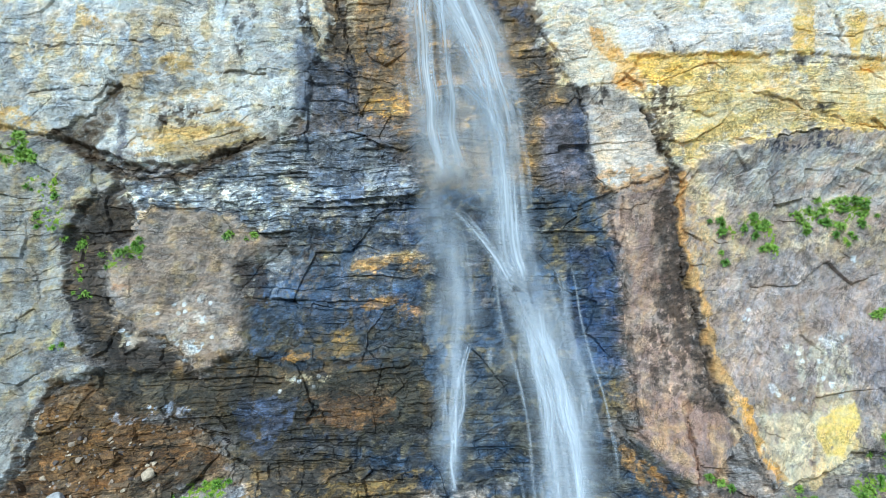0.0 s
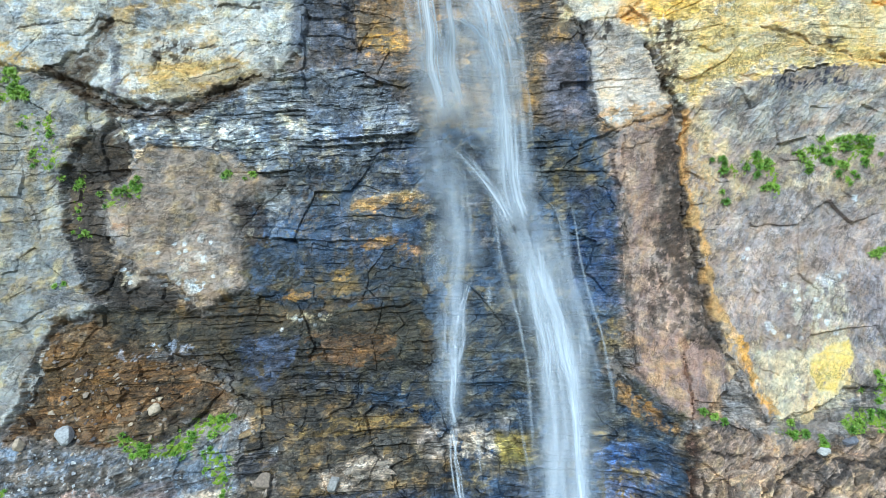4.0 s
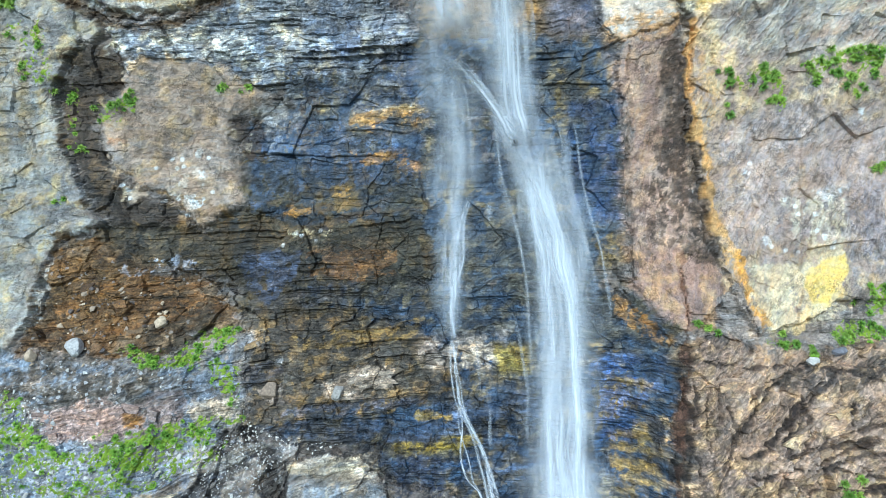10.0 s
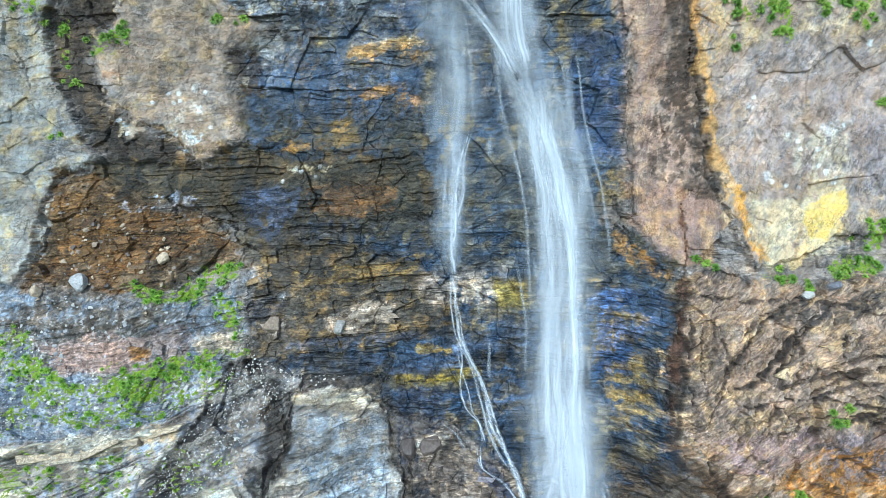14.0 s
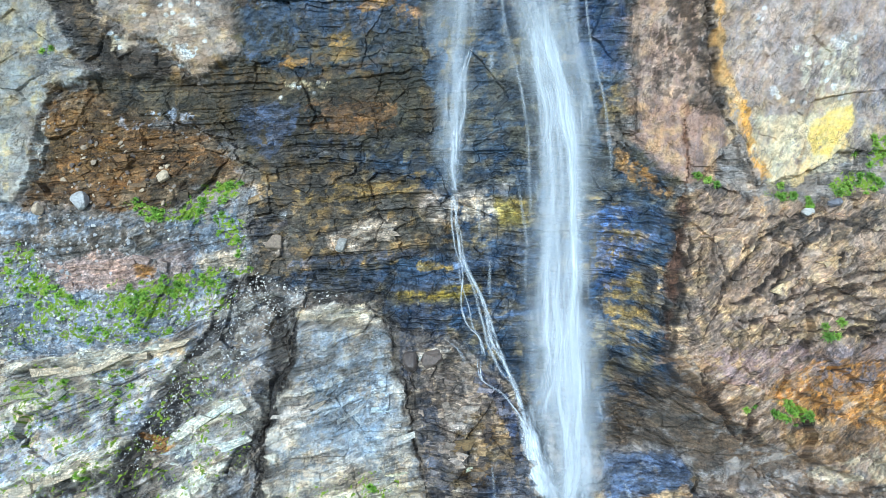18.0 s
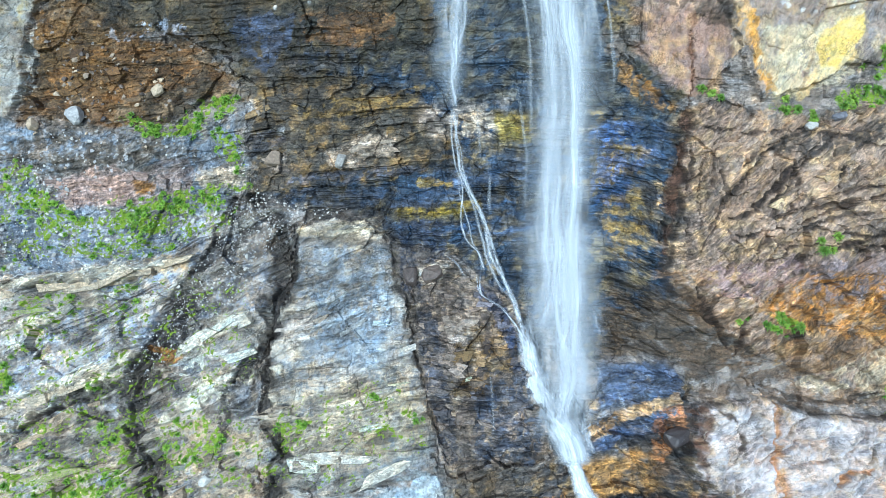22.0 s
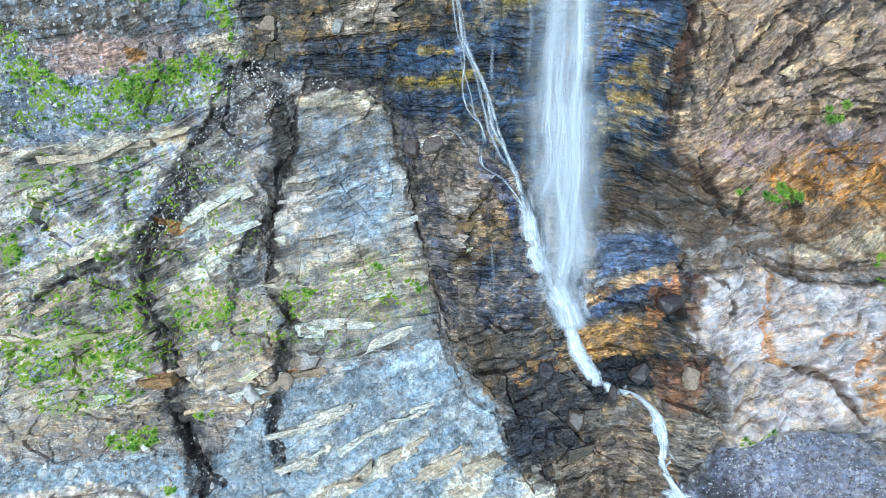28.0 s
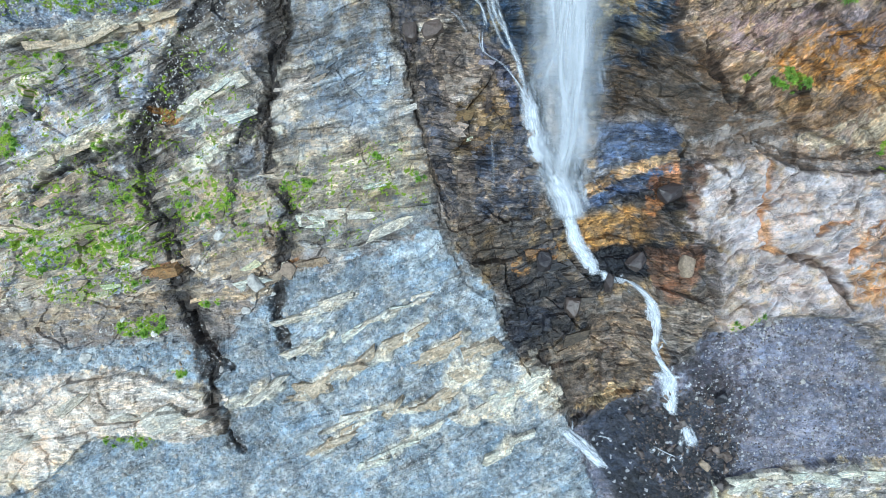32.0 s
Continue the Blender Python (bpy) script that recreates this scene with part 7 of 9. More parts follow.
def rock_material(name, random_tint=False):
    m, nt, bsdf = material(name)
    L = nt.links.new
    geo = nt.nodes.new("ShaderNodeNewGeometry")
    col = nt.nodes.new("ShaderNodeAttribute")
    col.attribute_name = "pigment"
    dat = nt.nodes.new("ShaderNodeAttribute")
    dat.attribute_name = "damp"
    sep = nt.nodes.new("ShaderNodeSeparateColor")
    L(dat.outputs["Color"], sep.inputs[0])
    grain = node(nt, "ShaderNodeTexNoise", Scale=9.0, Detail=8.0, Roughness=0.7)
    fine = node(nt, "ShaderNodeTexNoise", Scale=34.0, Detail=5.0, Roughness=0.7)
    for n in (grain, fine):
        L(geo.outputs["Position"], n.inputs["Vector"])
    # bedding-aligned flakes, fractures and mottling of the stone
    lay = nt.nodes.new("ShaderNodeAttribute")
    lay.attribute_name = "strata"

    def stretched(sx, sy):
        mp = node(nt, "ShaderNodeMapping", Scale=(sx, sy, 1.0))
        L(lay.outputs["Vector"], mp.inputs[0])
        wob = node(nt, "ShaderNodeTexNoise", Scale=2.5, Detail=3.0)
        L(geo.outputs["Position"], wob.inputs["Vector"])
        ad = nt.nodes.new("ShaderNodeVectorMath")
        ad.operation = "MULTIPLY_ADD"
        ad.inputs[1].default_value = (1.1, 1.1, 0)
        L(wob.outputs["Color"], ad.inputs[0])
        L(mp.outputs[0], ad.inputs[2])
        return ad.outputs[0]

    def ranged(out, a, b, lo, hi):
        r = nt.nodes.new("ShaderNodeMapRange")
        for key, val in (("From Min", a), ("From Max", b), ("To Min", lo), ("To Max", hi)):
            r.inputs[key].default_value = val
        L(out, r.inputs[0])
        return r.outputs[0]

    def times(a, b, fac):
        mm = mixer(nt, "MULTIPLY")
        if isinstance(fac, float):
            mm.inputs["Factor"].default_value = fac
        else:
            L(fac, mm.inputs["Factor"])
        L(a, mm.inputs["A"])
        L(b, mm.inputs["B"])
        return mm.outputs["Result"]

    flake = node(nt, "ShaderNodeTexVoronoi", Scale=1.0)
    L(stretched(1.9, 5.2), flake.inputs["Vector"])
    fl = nt.nodes.new("ShaderNodeSeparateColor")
    L(flake.outputs["Color"], fl.inputs[0])
    band = node(nt, "ShaderNodeTexNoise", Scale=1.0, Detail=9.0, Roughness=0.72)
    L(stretched(1.3, 5.5), band.inputs["Vector"])
    crackv = node(nt, "ShaderNodeTexVoronoi", Scale=1.0)
    crackv.feature = "DISTANCE_TO_EDGE"
    L(stretched(1.2, 2.1), crackv.inputs["Vector"])
    patchy = node(nt, "ShaderNodeTexNoise", Scale=0.9, Detail=4.0)
    L(geo.outputs["Position"], patchy.inputs["Vector"])
    crack_w = ranged(patchy.outputs[0], 0.55, 0.75, 0.0, 0.045)
    cmp = nt.nodes.new("ShaderNodeMath")
    cmp.operation = "LESS_THAN"
    L(crackv.outputs["Distance"], cmp.inputs[0])
    L(crack_w, cmp.inputs[1])
    c1 = times(col.outputs["Color"], ranged(fl.outputs[0], 0.0, 1.0, 0.6, 1.4), dat.outputs["Alpha"])
    c2 = times(c1, ranged(band.outputs[0], 0.32, 0.68, 0.5, 1.5), dat.outputs["Alpha"])
    # small flakes of warmer and cooler stone
    flake2 = node(nt, "ShaderNodeTexVoronoi", Scale=1.0)
    L(stretched(4.2, 13.0), flake2.inputs["Vector"])
    fl2 = nt.nodes.new("ShaderNodeSeparateColor")
    L(flake2.outputs["Color"], fl2.inputs[0])
    c2 = times(c2, ranged(fl2.outputs[0], 0.0, 1.0, 0.55, 1.4), ranged(dat.outputs["Alpha"], 0.03, 0.8, 0.08, 0.95))
    hue = mixer(nt)
    hue.inputs["A"].default_value, hue.inputs["B"].default_value = (1.12, 1.0, 0.82, 1), (0.88, 1.0, 1.14, 1)
    L(fl.outputs[1], hue.inputs["Factor"])
    c2 = times(c2, hue.outputs["Result"], 0.45)
    # wandering hairline fractures, flat-lying and upright
    mask = None
    for sx, sy, lo, hi in ((0.9, 2.6, 0.44, 0.64), (2.6, 0.9, 0.5, 0.68), (3.2, 7.0, 0.46, 0.66)):
        nl = node(nt, "ShaderNodeTexNoise", Scale=1.0, Detail=6.0, Roughness=0.6)
        L(stretched(sx, sy), nl.inputs["Vector"])
        d0 = nt.nodes.new("ShaderNodeMath")
        d0.operation = "SUBTRACT"
        d0.inputs[1].default_value = 0.5
        L(nl.outputs[0], d0.inputs[0])
        d1 = nt.nodes.new("ShaderNodeMath")
        d1.operation = "ABSOLUTE"
        L(d0.outputs[0], d1.inputs[0])
        d2 = nt.nodes.new("ShaderNodeMath")
        d2.operation = "LESS_THAN"
        L(d1.outputs[0], d2.inputs[0])
        L(ranged(patchy.outputs[0], lo, hi, 0.0, 0.017), d2.inputs[1])
        if mask is None:
            mask = d2.outputs[0]
        else:
            mx = nt.nodes.new("ShaderNodeMath")
            mx.operation = "MAXIMUM"
            L(mask, mx.inputs[0])
            L(d2.outputs[0], mx.inputs[1])
            mask = mx.outputs[0]
    c3 = times(c2, ranged(grain.outputs[0], 0.36, 0.64, 0.6, 1.38), ranged(dat.outputs["Alpha"], 0.05, 0.5, 0.42, 0.9))
    c3 = times(c3, ranged(mask, 0.0, 1.0, 1.0, 0.36), 0.75)
    c4 = times(c3, ranged(cmp.outputs[0], 0.0, 1.0, 1.0, 0.5), 0.2)
    # loose chips
    chip = node(nt, "ShaderNodeTexVoronoi", Scale=6.5)
    L(geo.outputs["Position"], chip.inputs["Vector"])
    cs_ = nt.nodes.new("ShaderNodeSeparateColor")
    L(chip.outputs["Color"], cs_.inputs[0])
    c5 = times(c4, ranged(cs_.outputs[0], 0.0, 1.0, 0.55, 1.45), sep.outputs[2])
    white = nt.nodes.new("ShaderNodeMath")
    white.operation = "GREATER_THAN"
    white.inputs[1].default_value = 0.975
    L(cs_.outputs[1], white.inputs[0])
    wm = nt.nodes.new("ShaderNodeMath")
    wm.operation = "MULTIPLY"
    L(white.outputs[0], wm.inputs[0])
    L(sep.outputs[2], wm.inputs[1])
    m1 = mixer(nt)
    L(wm.outputs[0], m1.inputs["Factor"])
    L(c5, m1.inputs["A"])
    m1.inputs["B"].default_value = (0.62, 0.62, 0.64, 1)
    # moss over it
    moss_n = node(nt, "ShaderNodeTexNoise", Scale=14.0, Detail=6.0, Roughness=0.75)
    L(geo.outputs["Position"], moss_n.inputs["Vector"])
    gr = nt.nodes.new("ShaderNodeValToRGB")
    gr.color_ramp.elements[0].position, gr.color_ramp.elements[0].color = 0.3, (0.06, 0.15, 0.012, 1)
    gr.color_ramp.elements[1].position, gr.color_ramp.elements[1].color = 0.7, (0.36, 0.46, 0.03, 1)
    L(moss_n.outputs[0], gr.inputs[0])
    add = nt.nodes.new("ShaderNodeMath")
    add.operation = "ADD"
    L(sep.outputs[1], add.inputs[0])
    L(moss_n.outputs[0], add.inputs[1])
    cut = nt.nodes.new("ShaderNodeMapRange")
    cut.inputs["From Min"].default_value, cut.inputs["From Max"].default_value = 0.92, 1.12
    L(add.outputs[0], cut.inputs[0])
    m2 = mixer(nt)
    L(cut.outputs[0], m2.inputs["Factor"])
    L(m1.outputs["Result"], m2.inputs["A"])
    L(gr.outputs[0], m2.inputs["B"])
    L(m2.outputs["Result"], bsdf.inputs["Base Color"])
    # wet rock shines
    rough = nt.nodes.new("ShaderNodeMapRange")
    rough.inputs["To Min"].default_value, rough.inputs["To Max"].default_value = 0.92, 0.28
    L(sep.outputs[0], rough.inputs[0])
    L(rough.outputs[0], bsdf.inputs["Roughness"])
    bump0 = node(nt, "ShaderNodeBump", Strength=0.5, Distance=0.1)
    L(band.outputs[0], bump0.inputs["Height"])
    bump = node(nt, "ShaderNodeBump", Strength=0.8, Distance=0.08)
    L(bump0.outputs[0], bump.inputs["Normal"])
    bump2 = node(nt, "ShaderNodeBump", Strength=0.5, Distance=0.02)
    L(grain.outputs[0], bump.inputs["Height"])
    L(fine.outputs[0], bump2.inputs["Height"])
    L(bump.outputs[0], bump2.inputs["Normal"])
    bump3 = node(nt, "ShaderNodeBump", Strength=0.5, Distance=0.05)
    L(fl2.outputs[0], bump3.inputs["Height"])
    L(bump2.outputs[0], bump3.inputs["Normal"])
    L(bump3.outputs[0], bsdf.inputs["Normal"])
    return m


ROCK = rock_material("layered_limestone")


def set_colours(mesh, pigment, damp, strata):
    at = mesh.attributes.new("strata", "FLOAT_VECTOR", "POINT")
    at.data.foreach_set("vector", np.ascontiguousarray(strata, np.float32).ravel())
    for name, data in (("pigment", pigment), ("damp", damp)):
        at = mesh.attributes.new(name, "FLOAT_COLOR", "POINT")
        full = np.ones((len(mesh.vertices), 4), np.float32)
        full[:, :data.shape[1]] = data
        at.data.foreach_set("color", full.ravel())


# ---- the sheet cut into its bodies of rock ----
rows_n, cols_n = shape
POS = np.stack([PX_, PY_, PZ_], -1).reshape(-1, 3)
flat_col = COL.reshape(-1, 3)
flat_damp = np.stack([WET, MOSS, PEBBLE, np.clip(np.where(apron, 0.9, 3.2) * BEDS + np.where(BEDS < 0.06, -0.12, 0.1) + 0.7 * n_big, 0.03, 0.9)], -1).reshape(-1, 4)
flat_lay = np.stack([span, bed, 0 * bed], -1).reshape(-1, 3)
jj, ii = np.meshgrid(np.arange(rows_n - 1), np.arange(cols_n - 1), indexing="ij")
corner = (jj * cols_n + ii).ravel()
quads = np.stack([corner, corner + 1, corner + 1 + cols_n, corner + cols_n], -1)
face_owner = OWNER[:-1, :-1].ravel()
CLIFF = {}


def grid_mesh(name, faces):
    used, inv = np.unique(faces, return_inverse=True)
    me = bpy.data.meshes.new(name)
    me.vertices.add(len(used))
    me.vertices.foreach_set("co", POS[used].astype(np.float32).ravel())
    me.loops.add(faces.size)
    me.loops.foreach_set("vertex_index", inv.ravel().astype(np.int32))
    me.polygons.add(len(faces))
    me.polygons.foreach_set("loop_start", np.arange(0, faces.size, 4, dtype=np.int32))
    me.polygons.foreach_set("use_smooth", np.zeros(len(faces), bool))
    me.update(calc_edges=True)
    set_colours(me, flat_col[used], flat_damp[used], flat_lay[used])
    me.materials.append(ROCK)
    return me


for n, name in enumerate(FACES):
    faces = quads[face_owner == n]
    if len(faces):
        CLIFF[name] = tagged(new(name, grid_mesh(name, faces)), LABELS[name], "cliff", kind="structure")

# valley floor far below, out to the horizon
gm = bmesh.new()
ring = []
for r in (0, 20, 45, 90, 180, 400, 900, 2500):
    ring.append([gm.verts.new((r * math.cos(a), r * math.sin(a) - 20, -20 + 0.6 * noise.noise((r * math.cos(a) * 0.05, r * math.sin(a) * 0.05, 0)) + max(0, r - 100) * 0.02))
                 for a in np.linspace(0, 2 * math.pi, 49)[:-1]])
for a, b in zip(ring[1:-1], ring[2:]):
    for k in range(48):
        gm.faces.new((a[k], a[(k + 1) % 48], b[(k + 1) % 48], b[k]))
gm.faces.new(ring[1])
for v in ring[0]:
    gm.verts.remove(v)
gme = bpy.data.meshes.new("ground")
gm.to_mesh(gme)
gm.free()
gmat, gnt, gb = material("valley_grass")
gn = node(gnt, "ShaderNodeTexNoise", Scale=0.4, Detail=8.0)
gr = gnt.nodes.new("ShaderNodeValToRGB")
gr.color_ramp.elements[0].color, gr.color_ramp.elements[1].color = (0.05, 0.09, 0.02, 1), (0.2, 0.19, 0.16, 1)
ggeo = gnt.nodes.new("ShaderNodeNewGeometry")
gnt.links.new(ggeo.outputs["Position"], gn.inputs["Vector"])
gnt.links.new(gn.outputs[0], gr.inputs[0])
gnt.links.new(gr.outputs[0], gb.inputs["Base Color"])
gb.inputs["Roughness"].default_value = 0.95
gme.materials.append(gmat)
tagged(new("ground", gme), "grassy stony valley floor below the cliff", "ground", kind="structure")


# ---- falling water ----
def water_material(name, strength, streak, flow, lo, hi):
    """White water with streaks of two sizes; alpha follows the thickness of the strip."""
    m, nt, bsdf = material(name)
    L = nt.links.new
    uv = nt.nodes.new("ShaderNodeUVMap")

    def streaks(across, down, a, b, low):
        mp = node(nt, "ShaderNodeMapping", Scale=(across, down, 1.0))
        nz = node(nt, "ShaderNodeTexNoise", Scale=1.0, Detail=4.0, Roughness=0.6)
        L(uv.outputs[0], mp.inputs[0])
        L(mp.outputs[0], nz.inputs["Vector"])
        rng = nt.nodes.new("ShaderNodeMapRange")
        for key, val in (("From Min", a), ("From Max", b), ("To Min", low), ("To Max", 1.0)):
            rng.inputs[key].default_value = val
        L(nz.outputs[0], rng.inputs[0])
        return rng.outputs[0]

    at = nt.nodes.new("ShaderNodeAttribute")
    at.attribute_name = "thick"
    out = at.outputs["Fac"]
    for part in (streaks(streak, flow, 0.3, 0.7, lo), streaks(streak * 4.5, flow * 1.6, 0.3, 0.68, hi)):
        mul = nt.nodes.new("ShaderNodeMath")
        mul.operation, mul.use_clamp = "MULTIPLY", False
        L(out, mul.inputs[0])
        L(part, mul.inputs[1])
        out = mul.outputs[0]
    last = nt.nodes.new("ShaderNodeMath")
    last.operation, last.use_clamp = "MULTIPLY", True
    last.inputs[1].default_value = strength
    L(out, last.inputs[0])
    L(last.outputs[0], bsdf.inputs["Alpha"])
    bsdf.inputs["Base Color"].default_value = (0.86, 0.91, 0.97, 1)
    bsdf.inputs["Roughness"].default_value = 0.6
    return m


WHITE_WATER = water_material("white_water", 1.3, 5.0, 0.2, 0.1, 0.5)
FOAM_WATER = water_material("foaming_water", 1.7, 3.0, 1.3, 0.05, 0.25)
VEIL_WATER = water_material("veil_water", 0.95, 1.7, 0.07, -0.05, 0.4)
MIST_WATER = water_material("mist_water", 0.75, 1.1, 0.06, 0.35, 0.65)


def follow(path, step=0.3, reach=1.2, off=0.12, ease=0.8):
    """A line of places down a path on the chart, lifted clear of the rock as falling water is."""
    p = np.array(path)
    d = np.concatenate([[0], np.cumsum(np.hypot(*np.diff(p, axis=0).T))])
    n = max(4, int(d[-1] / step))
    t = np.linspace(0, d[-1], n)
    xs, ss = np.interp(t, d, p[:, 0]), np.interp(t, d, p[:, 1])
    k = max(1, int(ease / step))
    ker = np.hanning(2 * k + 3)[1:-1]
    ker /= ker.sum()
    xs = np.convolve(np.pad(xs, k, mode="edge"), ker, mode="valid")
    hh = np.array([look_up(H, x, s) for x, s in zip(xs, ss)])
    w = max(1, int(reach / step))
    hm = np.array([hh[max(0, i - w):i + w + 1].max() for i in range(n)])
    hm = np.convolve(np.pad(hm, w, mode="edge"), np.ones(2 * w + 1) / (2 * w + 1), mode="valid")
    hm = np.maximum(hm, hh) + off
    return xs, ss, hm, t


def ribbon(name, parent, mat, path, width, wobble=0.0, density=1.0, reach=1.2, off=0.12, seed=0, bulge=0.25, fade=1.0, label="", across=5, soft=0.8, ease=0.8, tail=None):
    """A strip of water: soft at its edges, bowed towards the open, following the fall."""
    xs, ss, hm, t = follow(path, reach=reach, off=off, ease=ease)
    n = len(xs)
    rr = np.random.RandomState(seed)
    ph = rr.rand(3) * 50
    wv = np.interp(t, np.linspace(0, t[-1], len(width)), width) if len(width) > 1 else np.full(n, width[0])
    xs = xs + wobble * (vnoise(t * 0.35 + ph[0], t * 0 + ph[1], seed) - 0.5) * 2
    wv = wv * (0.6 + 0.8 * vnoise(t * 0.5 + ph[2], t * 0, seed + 1))
    us = np.linspace(-1, 1, across)
    verts, thick, uvs = [], [], []
    for i in range(n):
        end = min(1.0, t[i] / fade + 0.02, (t[-1] - t[i]) / (tail or fade) + 0.02)
        for u in us:
            x, y, z = lifted(np.float64(xs[i] + 0.5 * wv[i] * u), np.float64(ss[i]), hm[i] + bulge * wv[i] * (1 - u * u))
            verts.append((float(x), float(y), float(z)))
            thick.append((1 - u * u) ** soft * end * density)
            uvs.append((ph[0] + 0.5 * wv[i] * u, ph[1] + t[i]))
    faces = [(i * across + k, i * across + k + 1, (i + 1) * across + k + 1, (i + 1) * across + k) for i in range(n - 1) for k in range(across - 1)]
    me = bpy.data.meshes.new(name)
    me.from_pydata(verts, [], faces)
    at = me.attributes.new("thick", "FLOAT", "POINT")
    at.data.foreach_set("value", np.array(thick, np.float32))
    layer = me.uv_layers.new(name="UVMap")
    idx = np.empty(len(me.loops), np.int32)
    me.loops.foreach_get("vertex_index", idx)
    layer.data.foreach_set("uv", np.array(uvs, np.float32)[idx].ravel())
    me.polygons.foreach_set("use_smooth", np.ones(len(faces), bool))
    me.materials.append(mat)
    ob = new(name, me)
    ob.parent = parent
    if label:
        tagged(ob, label)
    return ob


def shifted(path, dx, ds=0.0):
    return [(x + dx, s + ds) for x, s in path]


waterfall = tagged(new("waterfall"), "tall white waterfall in silky strands down a wet cliff", "waterfall")
COLUMN = [(-0.3, 18.8), (0.4, 14.8), (1.1, 12.9), (2.1, 11.0), (2.8, 9.2), (3.3, 6.7), (3.7, 3.6), (4.1, -0.8), (4.4, -1.0), (4.7, -2.4)]
LEFT_TOP = [(-1.5, 18.8), (-0.8, 14.8), (-0.6, 12.0), (-0.4, 8.9), (-0.1, 6.2), (0.3, 3.4)]
LEDGE = [(-0.7, 8.9), (0.2, 9.1), (1.0, 9.0), (1.8, 8.6), (2.5, 7.8), (3.1, 6.2)]
MIST = [(0.5, 9.5), (1.1, 6.7), (1.7, 4.2), (2.2, 2.2)]
MIST_LEFT = [(-0.5, 8.9), (-0.6, 5.5), (-0.5, 2.3), (-0.3, -0.8)]
ARC = [(-0.0, 2.3), (0.9, 2.1), (1.7, 1.2), (2.4, 0.3), (3.2, -0.7), (3.8, -2.0), (4.6, -3.7), (5.2, -5.1), (5.7, -6.8), (6.2, -8.4)]
FAN = [(5.3, -0.4), (6.3, -1.3), (6.8, -2.7), (7.1, -4.6), (7.5, -6.5), (7.8, -8.2), (7.8, -10.6)]
BODY = [(4.6, -0.7), (5.1, -3.4), (5.6, -5.9), (6.3, -8.4), (6.6, -10.6), (6.7, -13.1), (6.6, -16.1), (6.4, -20.8), (6.4, -23.5), (6.4, -26.0), (6.6, -27.1), (6.7, -28.4), (6.1, -30.7), (6.6, -32.3)]
CORE_LEFT = [(3.8, -2.1), (4.8, -5.2), (5.4, -8.4), (5.7, -11.8), (5.8, -14.6), (5.7, -17.9), (5.6, -21.1), (5.7, -22.9), (5.3, -24.8), (4.8, -26.0), (4.6, -26.5)]
CORE_RIGHT = [(4.4, -3.0), (5.5, -4.9), (6.3, -7.8), (6.9, -10.6), (7.2, -13.1), (7.2, -16.1), (7.0, -21.1), (7.2, -22.9), (7.0, -24.8), (6.9, -25.3), (6.7, -28.4), (6.1, -30.7)]
FOOT = [(6.3, -18.2), (6.5, -22.2), (6.5, -25.3), (6.2, -28.0), (6.2, -30.6)]
CHUTE = [(4.5, -24.9), (4.6, -26.9), (5.1, -28.8), (5.8, -30.2), (6.5, -31.5), (6.8, -32.8)]
FOOT_RIGHT = [(6.8, -29.3), (7.5, -30.4), (7.9, -32.2)]
LEFT_MID = [(0.4, 2.6), (0.6, -0.6), (0.7, -3.7), (0.6, -6.8), (0.5, -10.0), (0.4, -13.1)]
LEFT_STRAND = [(1.4, -5.0), (1.0, -6.8), (0.8, -8.4), (0.6, -10.6), (0.5, -13.2)]
LEFT_LOW = [(0.6, -13.1), (0.6, -14.9), (0.9, -16.5), (1.5, -17.9), (2.0, -19.1), (2.4, -20.5), (2.6, -21.6), (3.4, -23.1), (4.0, -24.2), (4.3, -25.5), (4.5, -25.7)]
LEFT_SIDE = [(0.7, -16.6), (0.9, -18.8), (1.4, -20.8), (1.8, -21.1), (2.2, -22.4)]
LEFT_BRANCH = [(1.9, -22.4), (2.0, -23.6), (3.1, -24.4), (3.7, -25.4), (4.3, -26.7)]
rnd = random.Random(7)


def stretch_of(path, a, b, count=12):
    """Part of a path, between two shares of its length."""
    p = np.array(path)
    run = np.concatenate([[0], np.cumsum(np.hypot(*np.diff(p, axis=0).T))])
    v = np.linspace(a, b, count) * run[-1]
    return [(float(np.interp(k, run, p[:, 0])), float(np.interp(k, run, p[:, 1]))) for k in v]


